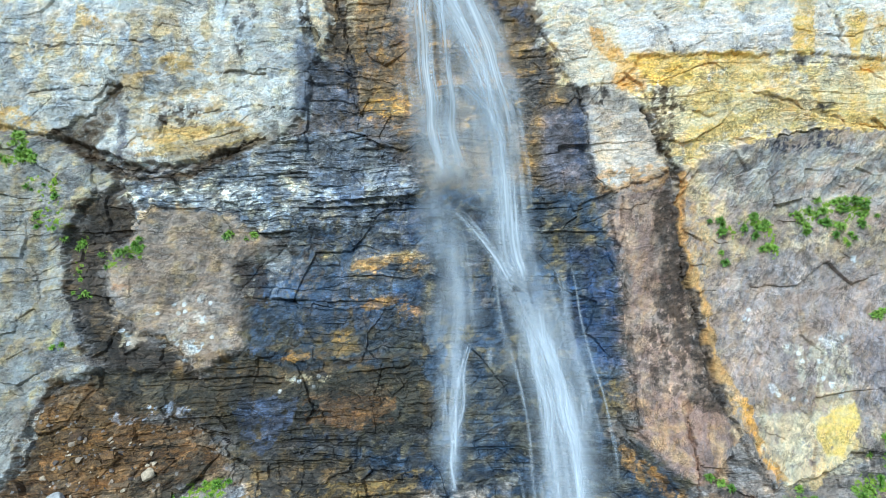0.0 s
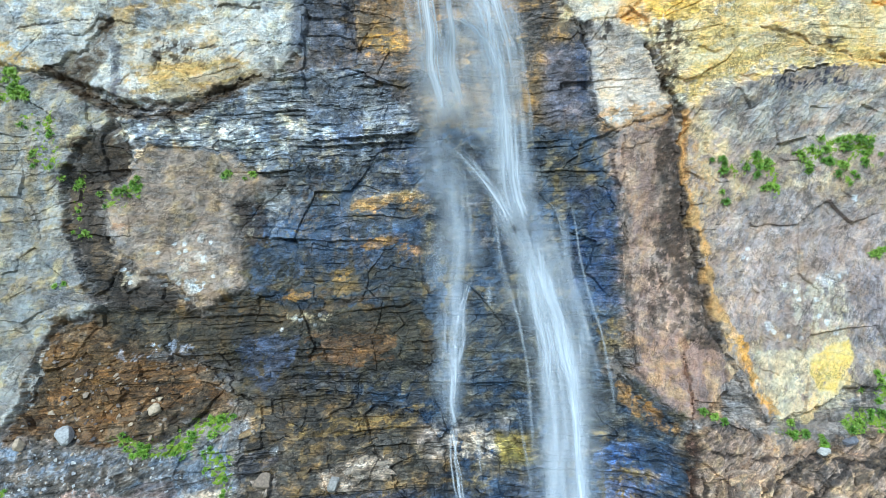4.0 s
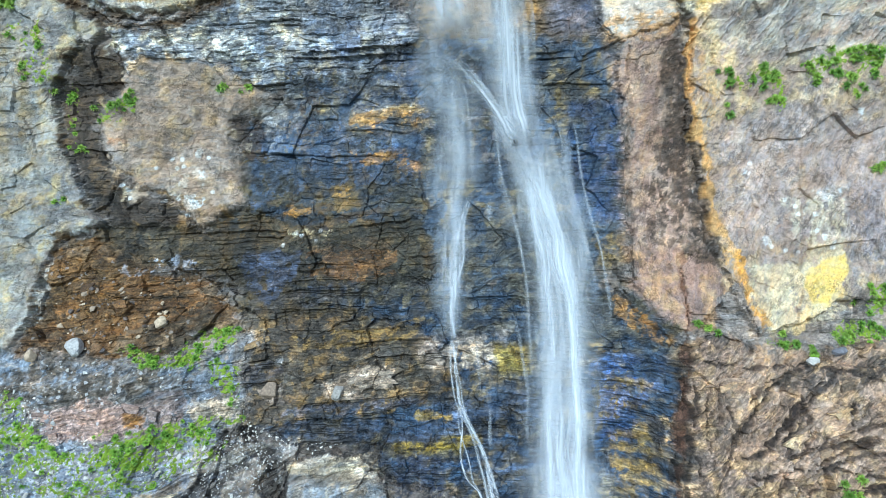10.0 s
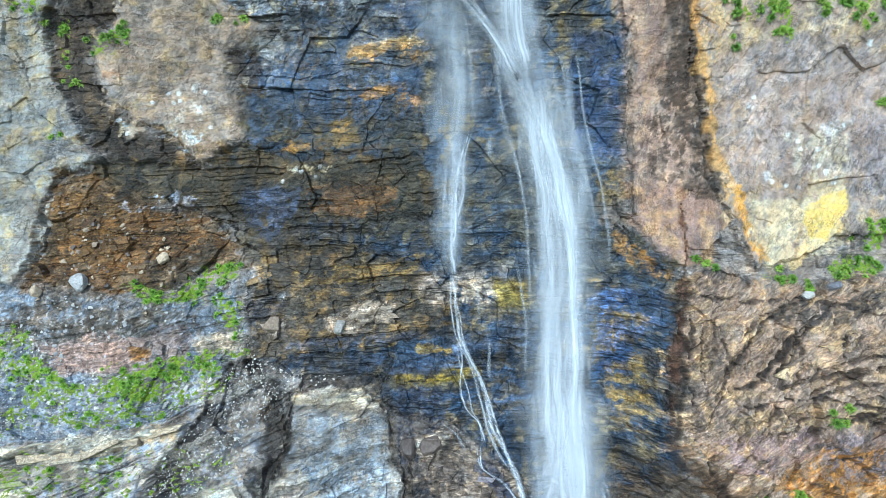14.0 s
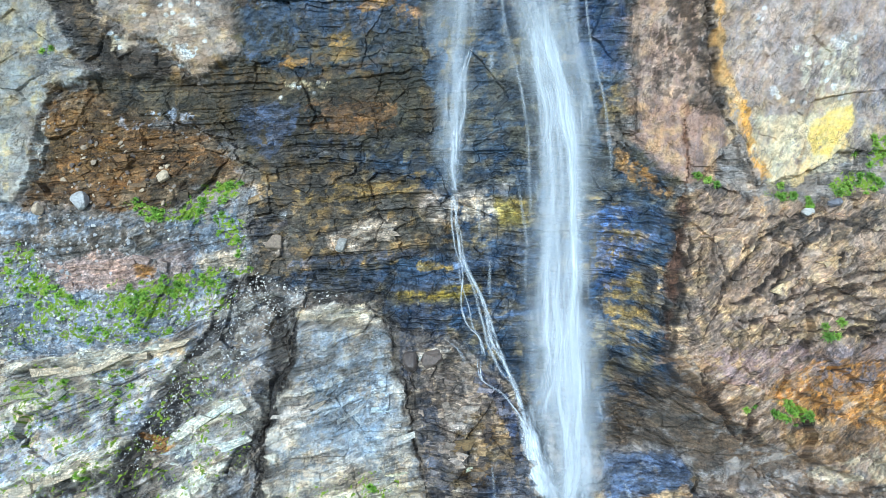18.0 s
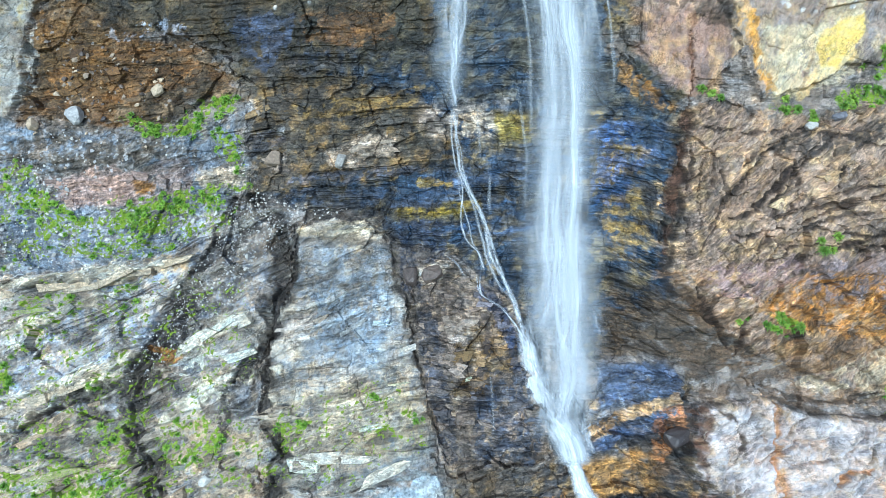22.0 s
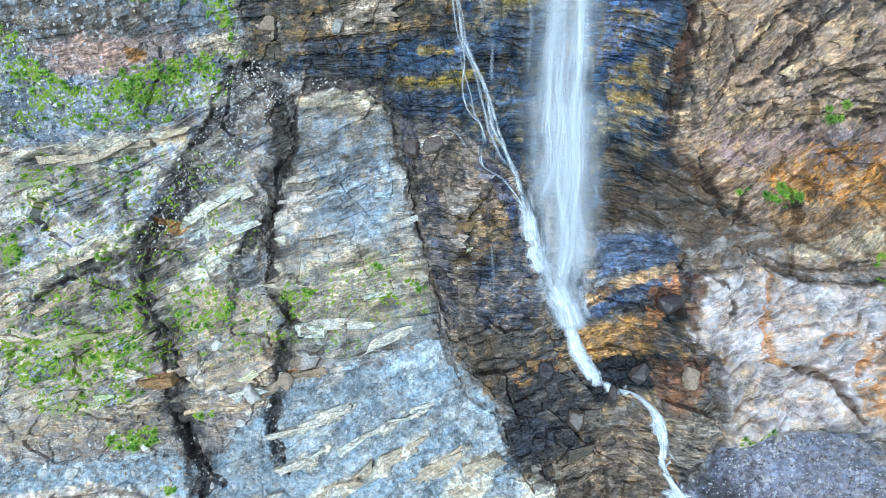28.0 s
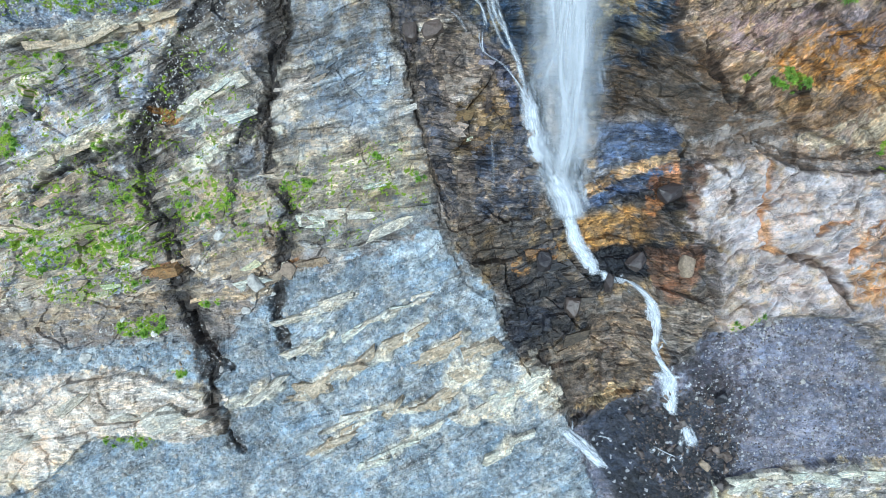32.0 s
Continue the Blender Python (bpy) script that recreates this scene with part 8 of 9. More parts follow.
# wide thin veils and hanging mist: path, widths, density, distance off the rock
for path, width, dens, off, mat in (
        (shifted(COLUMN, -0.5), (6.0, 6.0, 5.6, 5.0, 4.4, 3.8, 3.4, 3.0), 0.6, 0.5, MIST_WATER), (COLUMN, (4.2, 4.0, 3.6, 3.0, 2.6, 2.5, 2.5, 2.4), 1.0, 0.7, VEIL_WATER), (LEFT_TOP, (4.8, 4.8, 4.6, 4.4, 4.2, 3.6), 0.85, 0.5, VEIL_WATER),
        (MIST, (6.6, 6.6, 6.4, 5.6), 0.4, 0.45, MIST_WATER), (MIST_LEFT, (2.8, 3.2, 3.2, 3.2), 0.42, 0.4, MIST_WATER), (ARC, (0.8, 1.2, 1.5, 2.2, 3.0, 3.2), 0.7, 0.4, VEIL_WATER),
        (BODY, (2.8, 5.0, 5.4, 5.2, 5.2, 5.2, 5.4, 5.4, 4.4, 1.6), 0.5, 0.5, MIST_WATER), (BODY, (2.0, 3.8, 4.0, 3.8, 3.8, 3.8, 4.0, 4.0, 3.4, 1.2), 0.58, 0.65, VEIL_WATER),
        (CORE_LEFT, (0.6, 1.1, 1.4, 1.3, 1.2, 1.2, 1.4, 1.2), 0.75, 0.75, VEIL_WATER), (CORE_RIGHT, (0.8, 1.4, 1.5, 1.3, 1.2, 1.3, 1.5, 1.6, 1.0), 1.2, 0.8, VEIL_WATER),
        (FOOT, (3.2, 3.8, 4.0, 3.0, 1.4), 0.4, 0.6, VEIL_WATER), (shifted(FOOT, 0.9), (2.4, 3.2, 3.2, 2.4, 1.2), 0.25, 0.7, MIST_WATER), (LEFT_MID, (3.8, 3.8, 3.4, 3.2, 2.8, 2.2), 0.5, 0.4, MIST_WATER),
        (LEFT_MID, (1.2, 1.4, 1.2, 1.2, 1.0), 0.45, 0.5, VEIL_WATER), (FAN, (0.6, 0.9, 1.1, 1.0), 0.45, 0.3, VEIL_WATER)):
    ribbon("veil", waterfall, mat, path, width, 0.25, dens, 2.0, off, rnd.randrange(999), 0.1, 3.2, across=17, soft=2.2, ease=1.6, tail=1.6)

# strands, each over its own stretch of a fall: path, sideways spread, count, width, density
for path, half, count, wide, dens in ((COLUMN, 0.7, 16, 0.36, 0.3), (LEFT_TOP, 0.6, 6, 0.36, 0.3), (BODY, 1.0, 20, 0.3, 0.25), (CORE_LEFT, 0.28, 9, 0.26, 0.35), (CORE_RIGHT, 0.3, 12, 0.3, 0.4), (FOOT, 0.6, 12, 0.36, 0.3),
                                      (ARC, 0.18, 12, 0.26, 0.7), (FAN, 0.18, 5, 0.14, 0.6), (LEFT_MID, 0.55, 9, 0.2, 0.4), (MIST, 1.4, 8, 0.5, 0.25)):
    for k in range(count):
        a = rnd.uniform(-0.1, 0.75)
        b = min(1.0, max(a, 0) + rnd.uniform(0.15, 0.45))
        ribbon("strand", waterfall, WHITE_WATER, shifted(stretch_of(path, max(a, 0), b), rnd.gauss(0, half)), (wide * rnd.uniform(0.4, 0.9), wide * rnd.uniform(0.8, 1.7), wide * rnd.uniform(0.5, 1.1)), 0.12,
               dens * rnd.uniform(0.5, 1.3), 1.2, rnd.uniform(0.3, 0.75), rnd.randrange(9999), 0.2, 1.8, across=7, soft=1.5, ease=1.4)
# bright threads over the ledges
for path, width, dens, count in ((LEDGE, (0.2, 0.35, 0.5, 0.6), 0.7, 3), (LEFT_STRAND, (0.12, 0.3, 0.35, 0.3), 0.55, 3), (LEFT_LOW, (0.18, 0.16, 0.24, 0.3, 0.26, 0.32), 0.5, 4), (LEFT_SIDE, (0.1, 0.16, 0.2), 0.6, 2),
                                 (LEFT_BRANCH, (0.12, 0.16, 0.24), 0.8, 2), (CHUTE, (0.4, 1.0, 1.8, 2.2, 2.0), 0.9, 4), (FOOT_RIGHT, (0.3, 0.45, 0.3), 0.8, 2)):
    for k in range(count):
        ribbon("thread", waterfall, FOAM_WATER if k % 2 else WHITE_WATER, shifted(path, rnd.gauss(0, 0.1)), tuple(w * rnd.uniform(0.7, 1.3) for w in width), 0.28, dens * rnd.uniform(0.7, 1.1), 0.5, 0.08 + 0.08 * k, rnd.randrange(999), 0.2, 0.5, across=9, soft=2.0, ease=0.4)
# rivulets
for path in (
        [(0.7, 2.2), (1.3, 0.3), (1.6, -1.5), (1.7, -4.3)],
        [(3.8, -11.8), (4.3, -13.5), (4.5, -15.5), (4.6, -18.7)],
        [(5.0, -12.0), (5.4, -13.8)],
        [(2.6, -16.7), (2.7, -19.1)],
        [(8.3, -17.3), (8.2, -19.3)],
        [(8.1, -17.2), (8.1, -19.5)],
        [(8.5, -24.2), (8.8, -26.0)],
        [(-0.1, -21.2), (0.7, -21.8), (1.2, -22.8)],
        [(2.3, -27.8), (2.4, -29.3), (2.5, -31.3)],
        [(0.2, -6.8), (0.2, -11.8)],
        [(4.1, -4.9), (4.4, -7.5)],
        [(2.7, -5.2), (2.7, -6.8)],
        [(8.4, -24.1), (8.8, -25.3)],
        [(1.9, -13.1), (2.1, -15.8)],
        [(9.3, -28.7), (10.0, -30.1)],
        [(10.3, -30.1), (11.2, -30.7)]):
    ribbon("rivulet", waterfall, WHITE_WATER, path, (0.14, 0.3, 0.2), 0.2, 0.32, 0.3, 0.06, rnd.randrange(999), 0.2, 0.6, soft=1.4, ease=0.4)

stream = tagged(new("stream"), "white foaming stream tumbling between dark rocks", "stream")
for path, width in (
        ([(6.7, -32.5), (7.3, -34.2), (7.9, -35.1), (8.3, -36.0)], (0.8, 0.9, 1.2, 0.7)),
        ([(8.9, -35.7), (9.4, -36.4), (10.1, -36.0), (10.8, -36.2), (11.4, -36.7), (11.7, -37.7), (11.7, -39.0), (11.9, -39.9), (12.4, -40.4), (12.6, -41.8), (12.8, -42.9)], (0.4, 0.8, 0.6, 0.6, 0.6, 0.8, 0.6, 0.5, 1.1, 0.8, 0.5)),
        ([(11.6, -41.0), (12.3, -40.6), (13.1, -40.4)], (0.4, 0.9, 0.5)),
        ([(13.2, -43.1), (13.7, -44.5)], (0.3, 0.6)),
        ([(11.6, -45.2), (12.3, -45.3), (13.0, -45.4)], (0.3, 0.6, 0.4)),
        ([(6.8, -45.0), (8.0, -46.4), (9.2, -47.7)], (0.3, 0.8, 0.7)),
        ([(8.7, -45.7), (9.7, -45.9)], (0.2, 0.3))):
    for k in range(4):
        ribbon("foam", stream, FOAM_WATER, shifted(path, rnd.gauss(0, 0.12)), tuple(w * rnd.uniform(0.6, 1.2) for w in width), 0.18, 0.8, 0.3, 0.06 + 0.04 * k, rnd.randrange(999), 0.15, 0.3, across=7, ease=0.3)
SPLASH = [(7.3, -34.2), (8.1, -35.4), (9.1, -36.2), (9.8, -36.2), (11.3, -36.9), (11.7, -38.6), (12.3, -40.5), (12.0, -41.4), (12.7, -41.1), (13.0, -40.5), (12.6, -42.5), (12.9, -43.0), (13.5, -43.8), (11.9, -45.2), (12.7, -45.3), (7.7, -30.6), (7.0, -45.3), (8.0, -46.5)]
for k in range(70):
    # splashes beside the stream
    x0, s0 = rnd.choice(SPLASH)
    x0, s0 = x0 + rnd.gauss(0, 0.32), s0 + rnd.gauss(0, 0.35)
    ribbon("splash", stream, FOAM_WATER, [(x0, s0), (x0 + rnd.gauss(0, 0.15), s0 - 0.2), (x0 + rnd.gauss(0, 0.2), s0 - rnd.uniform(0.3, 0.6))], (0.1, rnd.uniform(0.15, 0.4), 0.15), 0.1, rnd.uniform(0.5, 1.0), 0.2, 0.08, rnd.randrange(999), 0.2, 0.25, across=7, soft=1.6, ease=0.3)
for k in range(18):
    # spray fanning out at the plunge
    x0, s0 = 6.3 + rnd.gauss(0, 0.6), -29.6 + rnd.gauss(0, 0.7)
    lean = rnd.gauss(0.1, 0.5)
    ribbon("spray", waterfall, MIST_WATER, [(x0, s0), (x0 + lean * 0.5, s0 - 0.5), (x0 + lean, s0 - rnd.uniform(1.0, 1.8))], (0.4, rnd.uniform(0.6, 1.2), 0.6), 0.15, rnd.uniform(0.3, 0.6), 0.4, rnd.uniform(0.1, 0.5), rnd.randrange(999), 0.25, 0.8, across=9, soft=2.0)


# ---- stones, boulders and plants ----
def stone_material(name, lo, hi, rough=0.85):
    m, nt, bsdf = material(name)
    L = nt.links.new
    info = nt.nodes.new("ShaderNodeObjectInfo")
    geo = nt.nodes.new("ShaderNodeNewGeometry")
    mix_in = mixer(nt)
    mix_in.inputs["A"].default_value, mix_in.inputs["B"].default_value = (*lin(*lo), 1), (*lin(*hi), 1)
    both = nt.nodes.new("ShaderNodeMath")
    both.operation = "ADD"
    L(info.outputs["Random"], both.inputs[0])
    L(geo.outputs["Random Per Island"], both.inputs[1])
    frac = nt.nodes.new("ShaderNodeMath")
    frac.operation = "FRACT"
    L(both.outputs[0], frac.inputs[0])
    L(frac.outputs[0], mix_in.inputs["Factor"])
    nz = node(nt, "ShaderNodeTexNoise", Scale=7.0, Detail=7.0, Roughness=0.7)
    L(geo.outputs["Position"], nz.inputs["Vector"])
    rg = nt.nodes.new("ShaderNodeMapRange")
    for key, val in (("From Min", 0.3), ("From Max", 0.7), ("To Min", 0.55), ("To Max", 1.4)):
        rg.inputs[key].default_value = val
    L(nz.outputs[0], rg.inputs[0])
    mul = mixer(nt, "MULTIPLY")
    mul.inputs["Factor"].default_value = 1.0
    L(mix_in.outputs["Result"], mul.inputs["A"])
    L(rg.outputs[0], mul.inputs["B"])
    L(mul.outputs["Result"], bsdf.inputs["Base Color"])
    bsdf.inputs["Roughness"].default_value = rough
    bp = node(nt, "ShaderNodeBump", Strength=0.6, Distance=0.05)
    L(nz.outputs[0], bp.inputs["Height"])
    L(bp.outputs[0], bsdf.inputs["Normal"])
    return m


GREY_STONE = stone_material("grey_stone", (112, 112, 120), (196, 194, 190))
PALE_STONE = stone_material("pale_stone", (156, 152, 146), (214, 210, 202))
TAN_STONE = stone_material("tan_stone", (140, 124, 108), (204, 184, 156))
WET_STONE = stone_material("wet_dark_stone", (44, 44, 50), (112, 98, 88), 0.35)


def broken_stone(name, rr, mat, flat=0.6, points=13):
    """An angular lump, the hull of points spread on a squashed ball."""
    bm = bmesh.new()
    for k in range(points):
        v = Vector((rr.gauss(0, 1), rr.gauss(0, 1), rr.gauss(0, 1))).normalized()
        v = Vector((v.x, v.y, v.z * flat)) * rr.uniform(0.8, 1.1) * 0.5
        bm.verts.new((max(-0.42, min(0.42, v.x)), max(-0.4, min(0.4, v.y)), v.z))
    bmesh.ops.convex_hull(bm, input=bm.verts)
    loose = [v for v in bm.verts if not v.link_faces]
    for v in loose:
        bm.verts.remove(v)
    me = bpy.data.meshes.new(name)
    bm.to_mesh(me)
    bm.free()
    me.materials.append(mat)
    return me


srnd = random.Random(21)
STONES = {m.name: [broken_stone("stone", srnd, m, srnd.uniform(0.45, 0.8)) for _ in range(10)] for m in (GREY_STONE, PALE_STONE, TAN_STONE, WET_STONE)}


def in_poly(poly, r):
    """A random chart point within an outline."""
    xs, ss = [p[0] for p in poly], [p[1] for p in poly]
    while True:
        x, s = r.uniform(min(xs), max(xs)), r.uniform(min(ss), max(ss))
        odd = False
        for (ax, ay), (bx, by) in zip(poly, poly[1:] + poly[:1]):
            if (ay > s) != (by > s) and x < (bx - ax) * (s - ay) / (by - ay) + ax:
                odd = not odd
        if odd:
            return x, s


def lay_pose(x, s, size, squash, r, sink=0.12):
    out = rock_out(s)
    turn = Vector((0, 0, 1)).rotation_difference((out + Vector((r.gauss(0, 0.25), 0, 0.5))).normalized()).to_matrix().to_4x4()
    spin = Matrix.Rotation(r.uniform(0, 6.28), 4, "Z")
    return Matrix.Translation(on_rock(x, s) + out * size * sink) @ turn @ spin @ Matrix.Diagonal((size, size * r.uniform(0.6, 0.95), size * squash, 1))


def scatter(poly, count, kinds, lo, hi, seed, parent):
    """Loose stones, each an object of its own, lying on a body of the cliff."""
    r = random.Random(seed)
    for k in range(count):
        x, s = in_poly(poly, r)
        size = lo * (hi / lo) ** (r.random() ** 2.2)
        ob = new("stone", r.choice(STONES[r.choice(kinds)]))
        ob.matrix_world = lay_pose(x, s, size, r.uniform(0.7, 1.0), r)
        ob.parent = CLIFF[parent]


def rubble(name, label, areas, per_area, mats, lo, hi, seed):
    """Uncountable small chips in one mesh."""
    r = random.Random(seed)
    verts, faces, slots = [], [], []
    for poly in areas:
        ax, as_ = [p[0] for p in poly], [p[1] for p in poly]
        for k in range(int(per_area * (max(ax) - min(ax)) * (max(as_) - min(as_)))):
            x, s = in_poly(poly, r)
            size = lo * (hi / lo) ** (r.random() ** 2)
            m = lay_pose(x, s, size, r.uniform(0.6, 1.0), r, 0.1)
            which = r.randrange(len(mats))
            src = r.choice(STONES[mats[which].name])
            at = len(verts)
            verts += [tuple(m @ v.co) for v in src.vertices]
            for f in src.polygons:
                faces.append(tuple(at + i for i in f.vertices))
                slots.append(which)
    me = bpy.data.meshes.new(name)
    me.from_pydata(verts, [], faces)
    me.polygons.foreach_set("material_index", np.array(slots, np.int32))
    for m in mats:
        me.materials.append(m)
    tagged(new(name, me), label, "stones", kind="stuff")


SCREE = [(13.7, -39.8), (15.0, -37.9), (17.5, -37.1), (22.0, -36.9), (23.1, -38.5), (24.7, -41.2), (24.8, -45.6), (19.5, -45.9), (16.7, -46.3), (14.0, -43.5)]
TERRACE = [(-23.9, -16.1), (-22.1, -15.6), (-17.9, -17.9), (-12.9, -18.7), (-12.6, -19.3), (-15.2, -21.0), (-20.2, -22.0), (-24.3, -22.3)]
GULLY_L = [(-12.3, -18.5), (-10.4, -17.9), (-9.1, -19.8), (-11.6, -24.0), (-14.4, -25.8), (-16.1, -28.2), (-17.6, -28.1), (-14.8, -22.6)]
APRON = [(-12.8, -38.2), (-8.8, -35.6), (-3.0, -34.4), (2.2, -37.7), (3.5, -41.0), (6.5, -44.5), (6.9, -49.5), (-13.3, -49.2), (-12.3, -42.9)]
LEFT_APRON = [(-25.9, -39.4), (-21.9, -38.1), (-15.1, -38.2), (-12.9, -40.8), (-13.6, -42.5), (-19.4, -41.1), (-24.0, -40.7), (-26.1, -42.7)]
LOW_LEFT = [(-23.3, -47.9), (-20.8, -45.9), (-13.2, -46.0), (-12.7, -49.2), (-23.4, -49.1)]
WET_RUBBLE = [(10.3, -42.1), (11.9, -41.8), (13.9, -40.8), (16.2, -42.5), (16.7, -45.7), (14.6, -48.0), (11.5, -48.9), (10.8, -45.6)]
RUST = [(-21.7, -10.8), (-17.0, -9.6), (-14.7, -11.3), (-15.3, -13.7), (-20.0, -13.2)]
LEDGE = [(-11.0, -17.4), (-8.5, -18.4), (-7.3, -18.7), (-5.4, -18.7), (-9.1, -20.0), (-11.3, -19.3)]

scatter(SCREE, 110, ["grey_stone", "grey_stone", "pale_stone"], 0.1, 0.32, 1, "scree_bed")
scatter(WET_RUBBLE, 110, ["wet_dark_stone"], 0.25, 0.9, 2, "scree_bed")
scatter(TERRACE, 90, ["grey_stone", "pale_stone"], 0.15, 0.5, 3, "cliff_mossy_terrace")
scatter(GULLY_L, 60, ["pale_stone", "grey_stone"], 0.12, 0.4, 4, "cliff_bedded_slope")
scatter(APRON, 120, ["grey_stone", "pale_stone"], 0.12, 0.45, 5, "cliff_grey_apron")
scatter(LEFT_APRON, 70, ["pale_stone", "tan_stone"], 0.15, 0.6, 6, "cliff_bedded_slope")
scatter(LOW_LEFT, 40, ["pale_stone", "grey_stone"], 0.15, 0.5, 7, "cliff_grey_apron")
scatter(RUST, 70, ["tan_stone", "wet_dark_stone"], 0.15, 0.6, 8, "cliff_rust_slope")
scatter(LEDGE, 30, ["pale_stone"], 0.12, 0.3, 9, "cliff_bedded_slope")
DAMP = [(-23.4, -14.4), (-20.5, -13.4), (-17.5, -13.8), (-13.8, -14.6), (-13.7, -15.9), (-17.3, -15.5), (-21.3, -16.6), (-23.1, -16.6)]
scatter(DAMP, 80, ["pale_stone", "tan_stone", "grey_stone"], 0.1, 0.35, 10, "cliff_mossy_terrace")
rubble("scree_gravel", "fine grey gravel scree at the foot of the cliff", [SCREE], 28, [GREY_STONE, WET_STONE], 0.07, 0.2, 31)
rubble("terrace_gravel", "pale broken chips strewn over the mossy terrace", [TERRACE, GULLY_L, LEDGE], 12, [GREY_STONE, PALE_STONE], 0.06, 0.2, 32)
rubble("apron_gravel", "blue-grey gravel lying on the tilted rock apron", [APRON, LEFT_APRON, LOW_LEFT], 10, [GREY_STONE, PALE_STONE], 0.06, 0.18, 33)
rubble("wet_gravel", "black wet cobbles beside the stream", [WET_RUBBLE], 22, [WET_STONE], 0.08, 0.3, 34)


def boulder(place, size, mat, label, seed, squash=0.75):
    """A single fallen block, chipped along its edges."""
    r = random.Random(seed)
    bm = bmesh.new()
    for k in range(22):
        v = Vector((r.gauss(0, 1), r.gauss(0, 1), r.gauss(0, 1))).normalized() * r.uniform(0.46, 0.54)
        bm.verts.new((max(-0.4, min(0.4, v.x)), max(-0.36, min(0.36, v.y)), max(-0.36, min(0.36, v.z)) * squash))
    bmesh.ops.convex_hull(bm, input=bm.verts)
    for v in [v for v in bm.verts if not v.link_faces]:
        bm.verts.remove(v)
    bmesh.ops.bevel(bm, geom=list(bm.edges), offset=0.025, segments=1, affect="EDGES")
    bmesh.ops.subdivide_edges(bm, edges=bm.edges, cuts=1)
    for v in bm.verts:
        v.co += v.co.normalized() * 0.04 * noise.noise(v.co * 4 + Vector((seed, 0, 0)))
    me = bpy.data.meshes.new("boulder")
    bm.to_mesh(me)
    bm.free()
    me.materials.append(mat)
    ob = new("boulder", me)
    (x, s), = place
    ob.matrix_world = lay_pose(x, s, size, 1.0, r, 0.15)
    return tagged(ob, label, "boulder")


for n, (place, size, mat, label) in enumerate((
        ([(-19.5, -13.1)], 1.2, GREY_STONE, "grey angular boulder lodged on a rust-brown slope"),
        ([(-21.8, -13.5)], 0.9, TAN_STONE, "tan boulder lodged on a broken rock slope"),
        ([(-15.4, -12.0)], 0.9, TAN_STONE, "pinkish chipped boulder on the wet slope"),
        ([(-5.8, -16.0)], 1.1, PALE_STONE, "pale block on a brown layered ledge"),
        ([(-9.6, -15.9)], 1.2, TAN_STONE, "tan block on a brown layered ledge"),
        ([(-0.7, -22.5)], 1.5, WET_STONE, "rounded dark wet boulder beside the lower fall"),
        ([(-1.9, -22.6)], 1.3, WET_STONE, "dark wet boulder wedged beside the slab"),
        ([(-21.0, -40.5)], 0.9, PALE_STONE, "white angular boulder on the gravel slope"),
        ([(-11.5, -37.8)], 0.7, PALE_STONE, "pale split block in a gully"),
        ([(-12.0, -38.3)], 0.6, GREY_STONE, "grey split block in a gully"),
        ([(-12.8, -33.5)], 0.8, PALE_STONE, "white block among mossy ledges"),
        ([(-15.8, -35.2)], 0.8, TAN_STONE, "rusty slab block on a mossy ledge"),
        ([(-9.1, -35.6)], 1.2, TAN_STONE, "rust-tan block at the edge of a gully"),
        ([(-10.9, -36.2)], 1.4, PALE_STONE, "pale slab block above a gully"),
        ([(5.4, -35.1)], 1.5, WET_STONE, "black wet boulder below the plunge"),
        ([(7.0, -37.7)], 1.6, WET_STONE, "black wet boulder below the plunge"),
        ([(9.1, -36.4)], 1.3, WET_STONE, "black wet boulder between two streamlets"),
        ([(10.4, -34.8)], 1.4, WET_STONE, "dark wet boulder at the pool's rim"),
        ([(12.1, -30.5)], 1.6, WET_STONE, "dark wet boulder against the white rock foot"),
        ([(12.9, -34.1)], 1.5, TAN_STONE, "brown rounded boulder beside the stream"),
        ([(15.2, -41.5)], 1.0, WET_STONE, "dark wet boulder beside the stream"),
        ([(14.6, -45.7)], 0.9, TAN_STONE, "rusty boulder in the stream bed"),
        ([(11.3, -43.2)], 0.8, WET_STONE, "dark cobble boulder in the stream bed"),
        ([(17.8, -37.3)], 0.5, PALE_STONE, "pale stone block on the scree"),
        ([(19.9, -40.7)], 0.5, PALE_STONE, "pale stone block on the scree"),
        ([(20.5, -13.1)], 1.0, GREY_STONE, "grey block on a grassy ledge"),
        ([(19.0, -13.6)], 0.8, PALE_STONE, "pale block on a grassy ledge"))):
    boulder(place, size, mat, label, 40 + n)


def plate_points(r):
    """Corners of a broken plate of rock: a flat box, chipped and skewed."""
    sk, taper = r.gauss(0, 0.25), r.uniform(0.55, 1.0)
    pts = []
    for sx in (-1, 1):
        for sy in (-1, 1):
            for sz in (-1, 1):
                for k in range(2):
                    x, y, z = sx * (0.5 - abs(r.gauss(0, 0.13))), sy * (0.5 - abs(r.gauss(0, 0.13))), sz * (0.5 - abs(r.gauss(0, 0.12)))
                    pts.append((x + sk * y, y * (taper if sx > 0 else 1.0), z))
    return pts


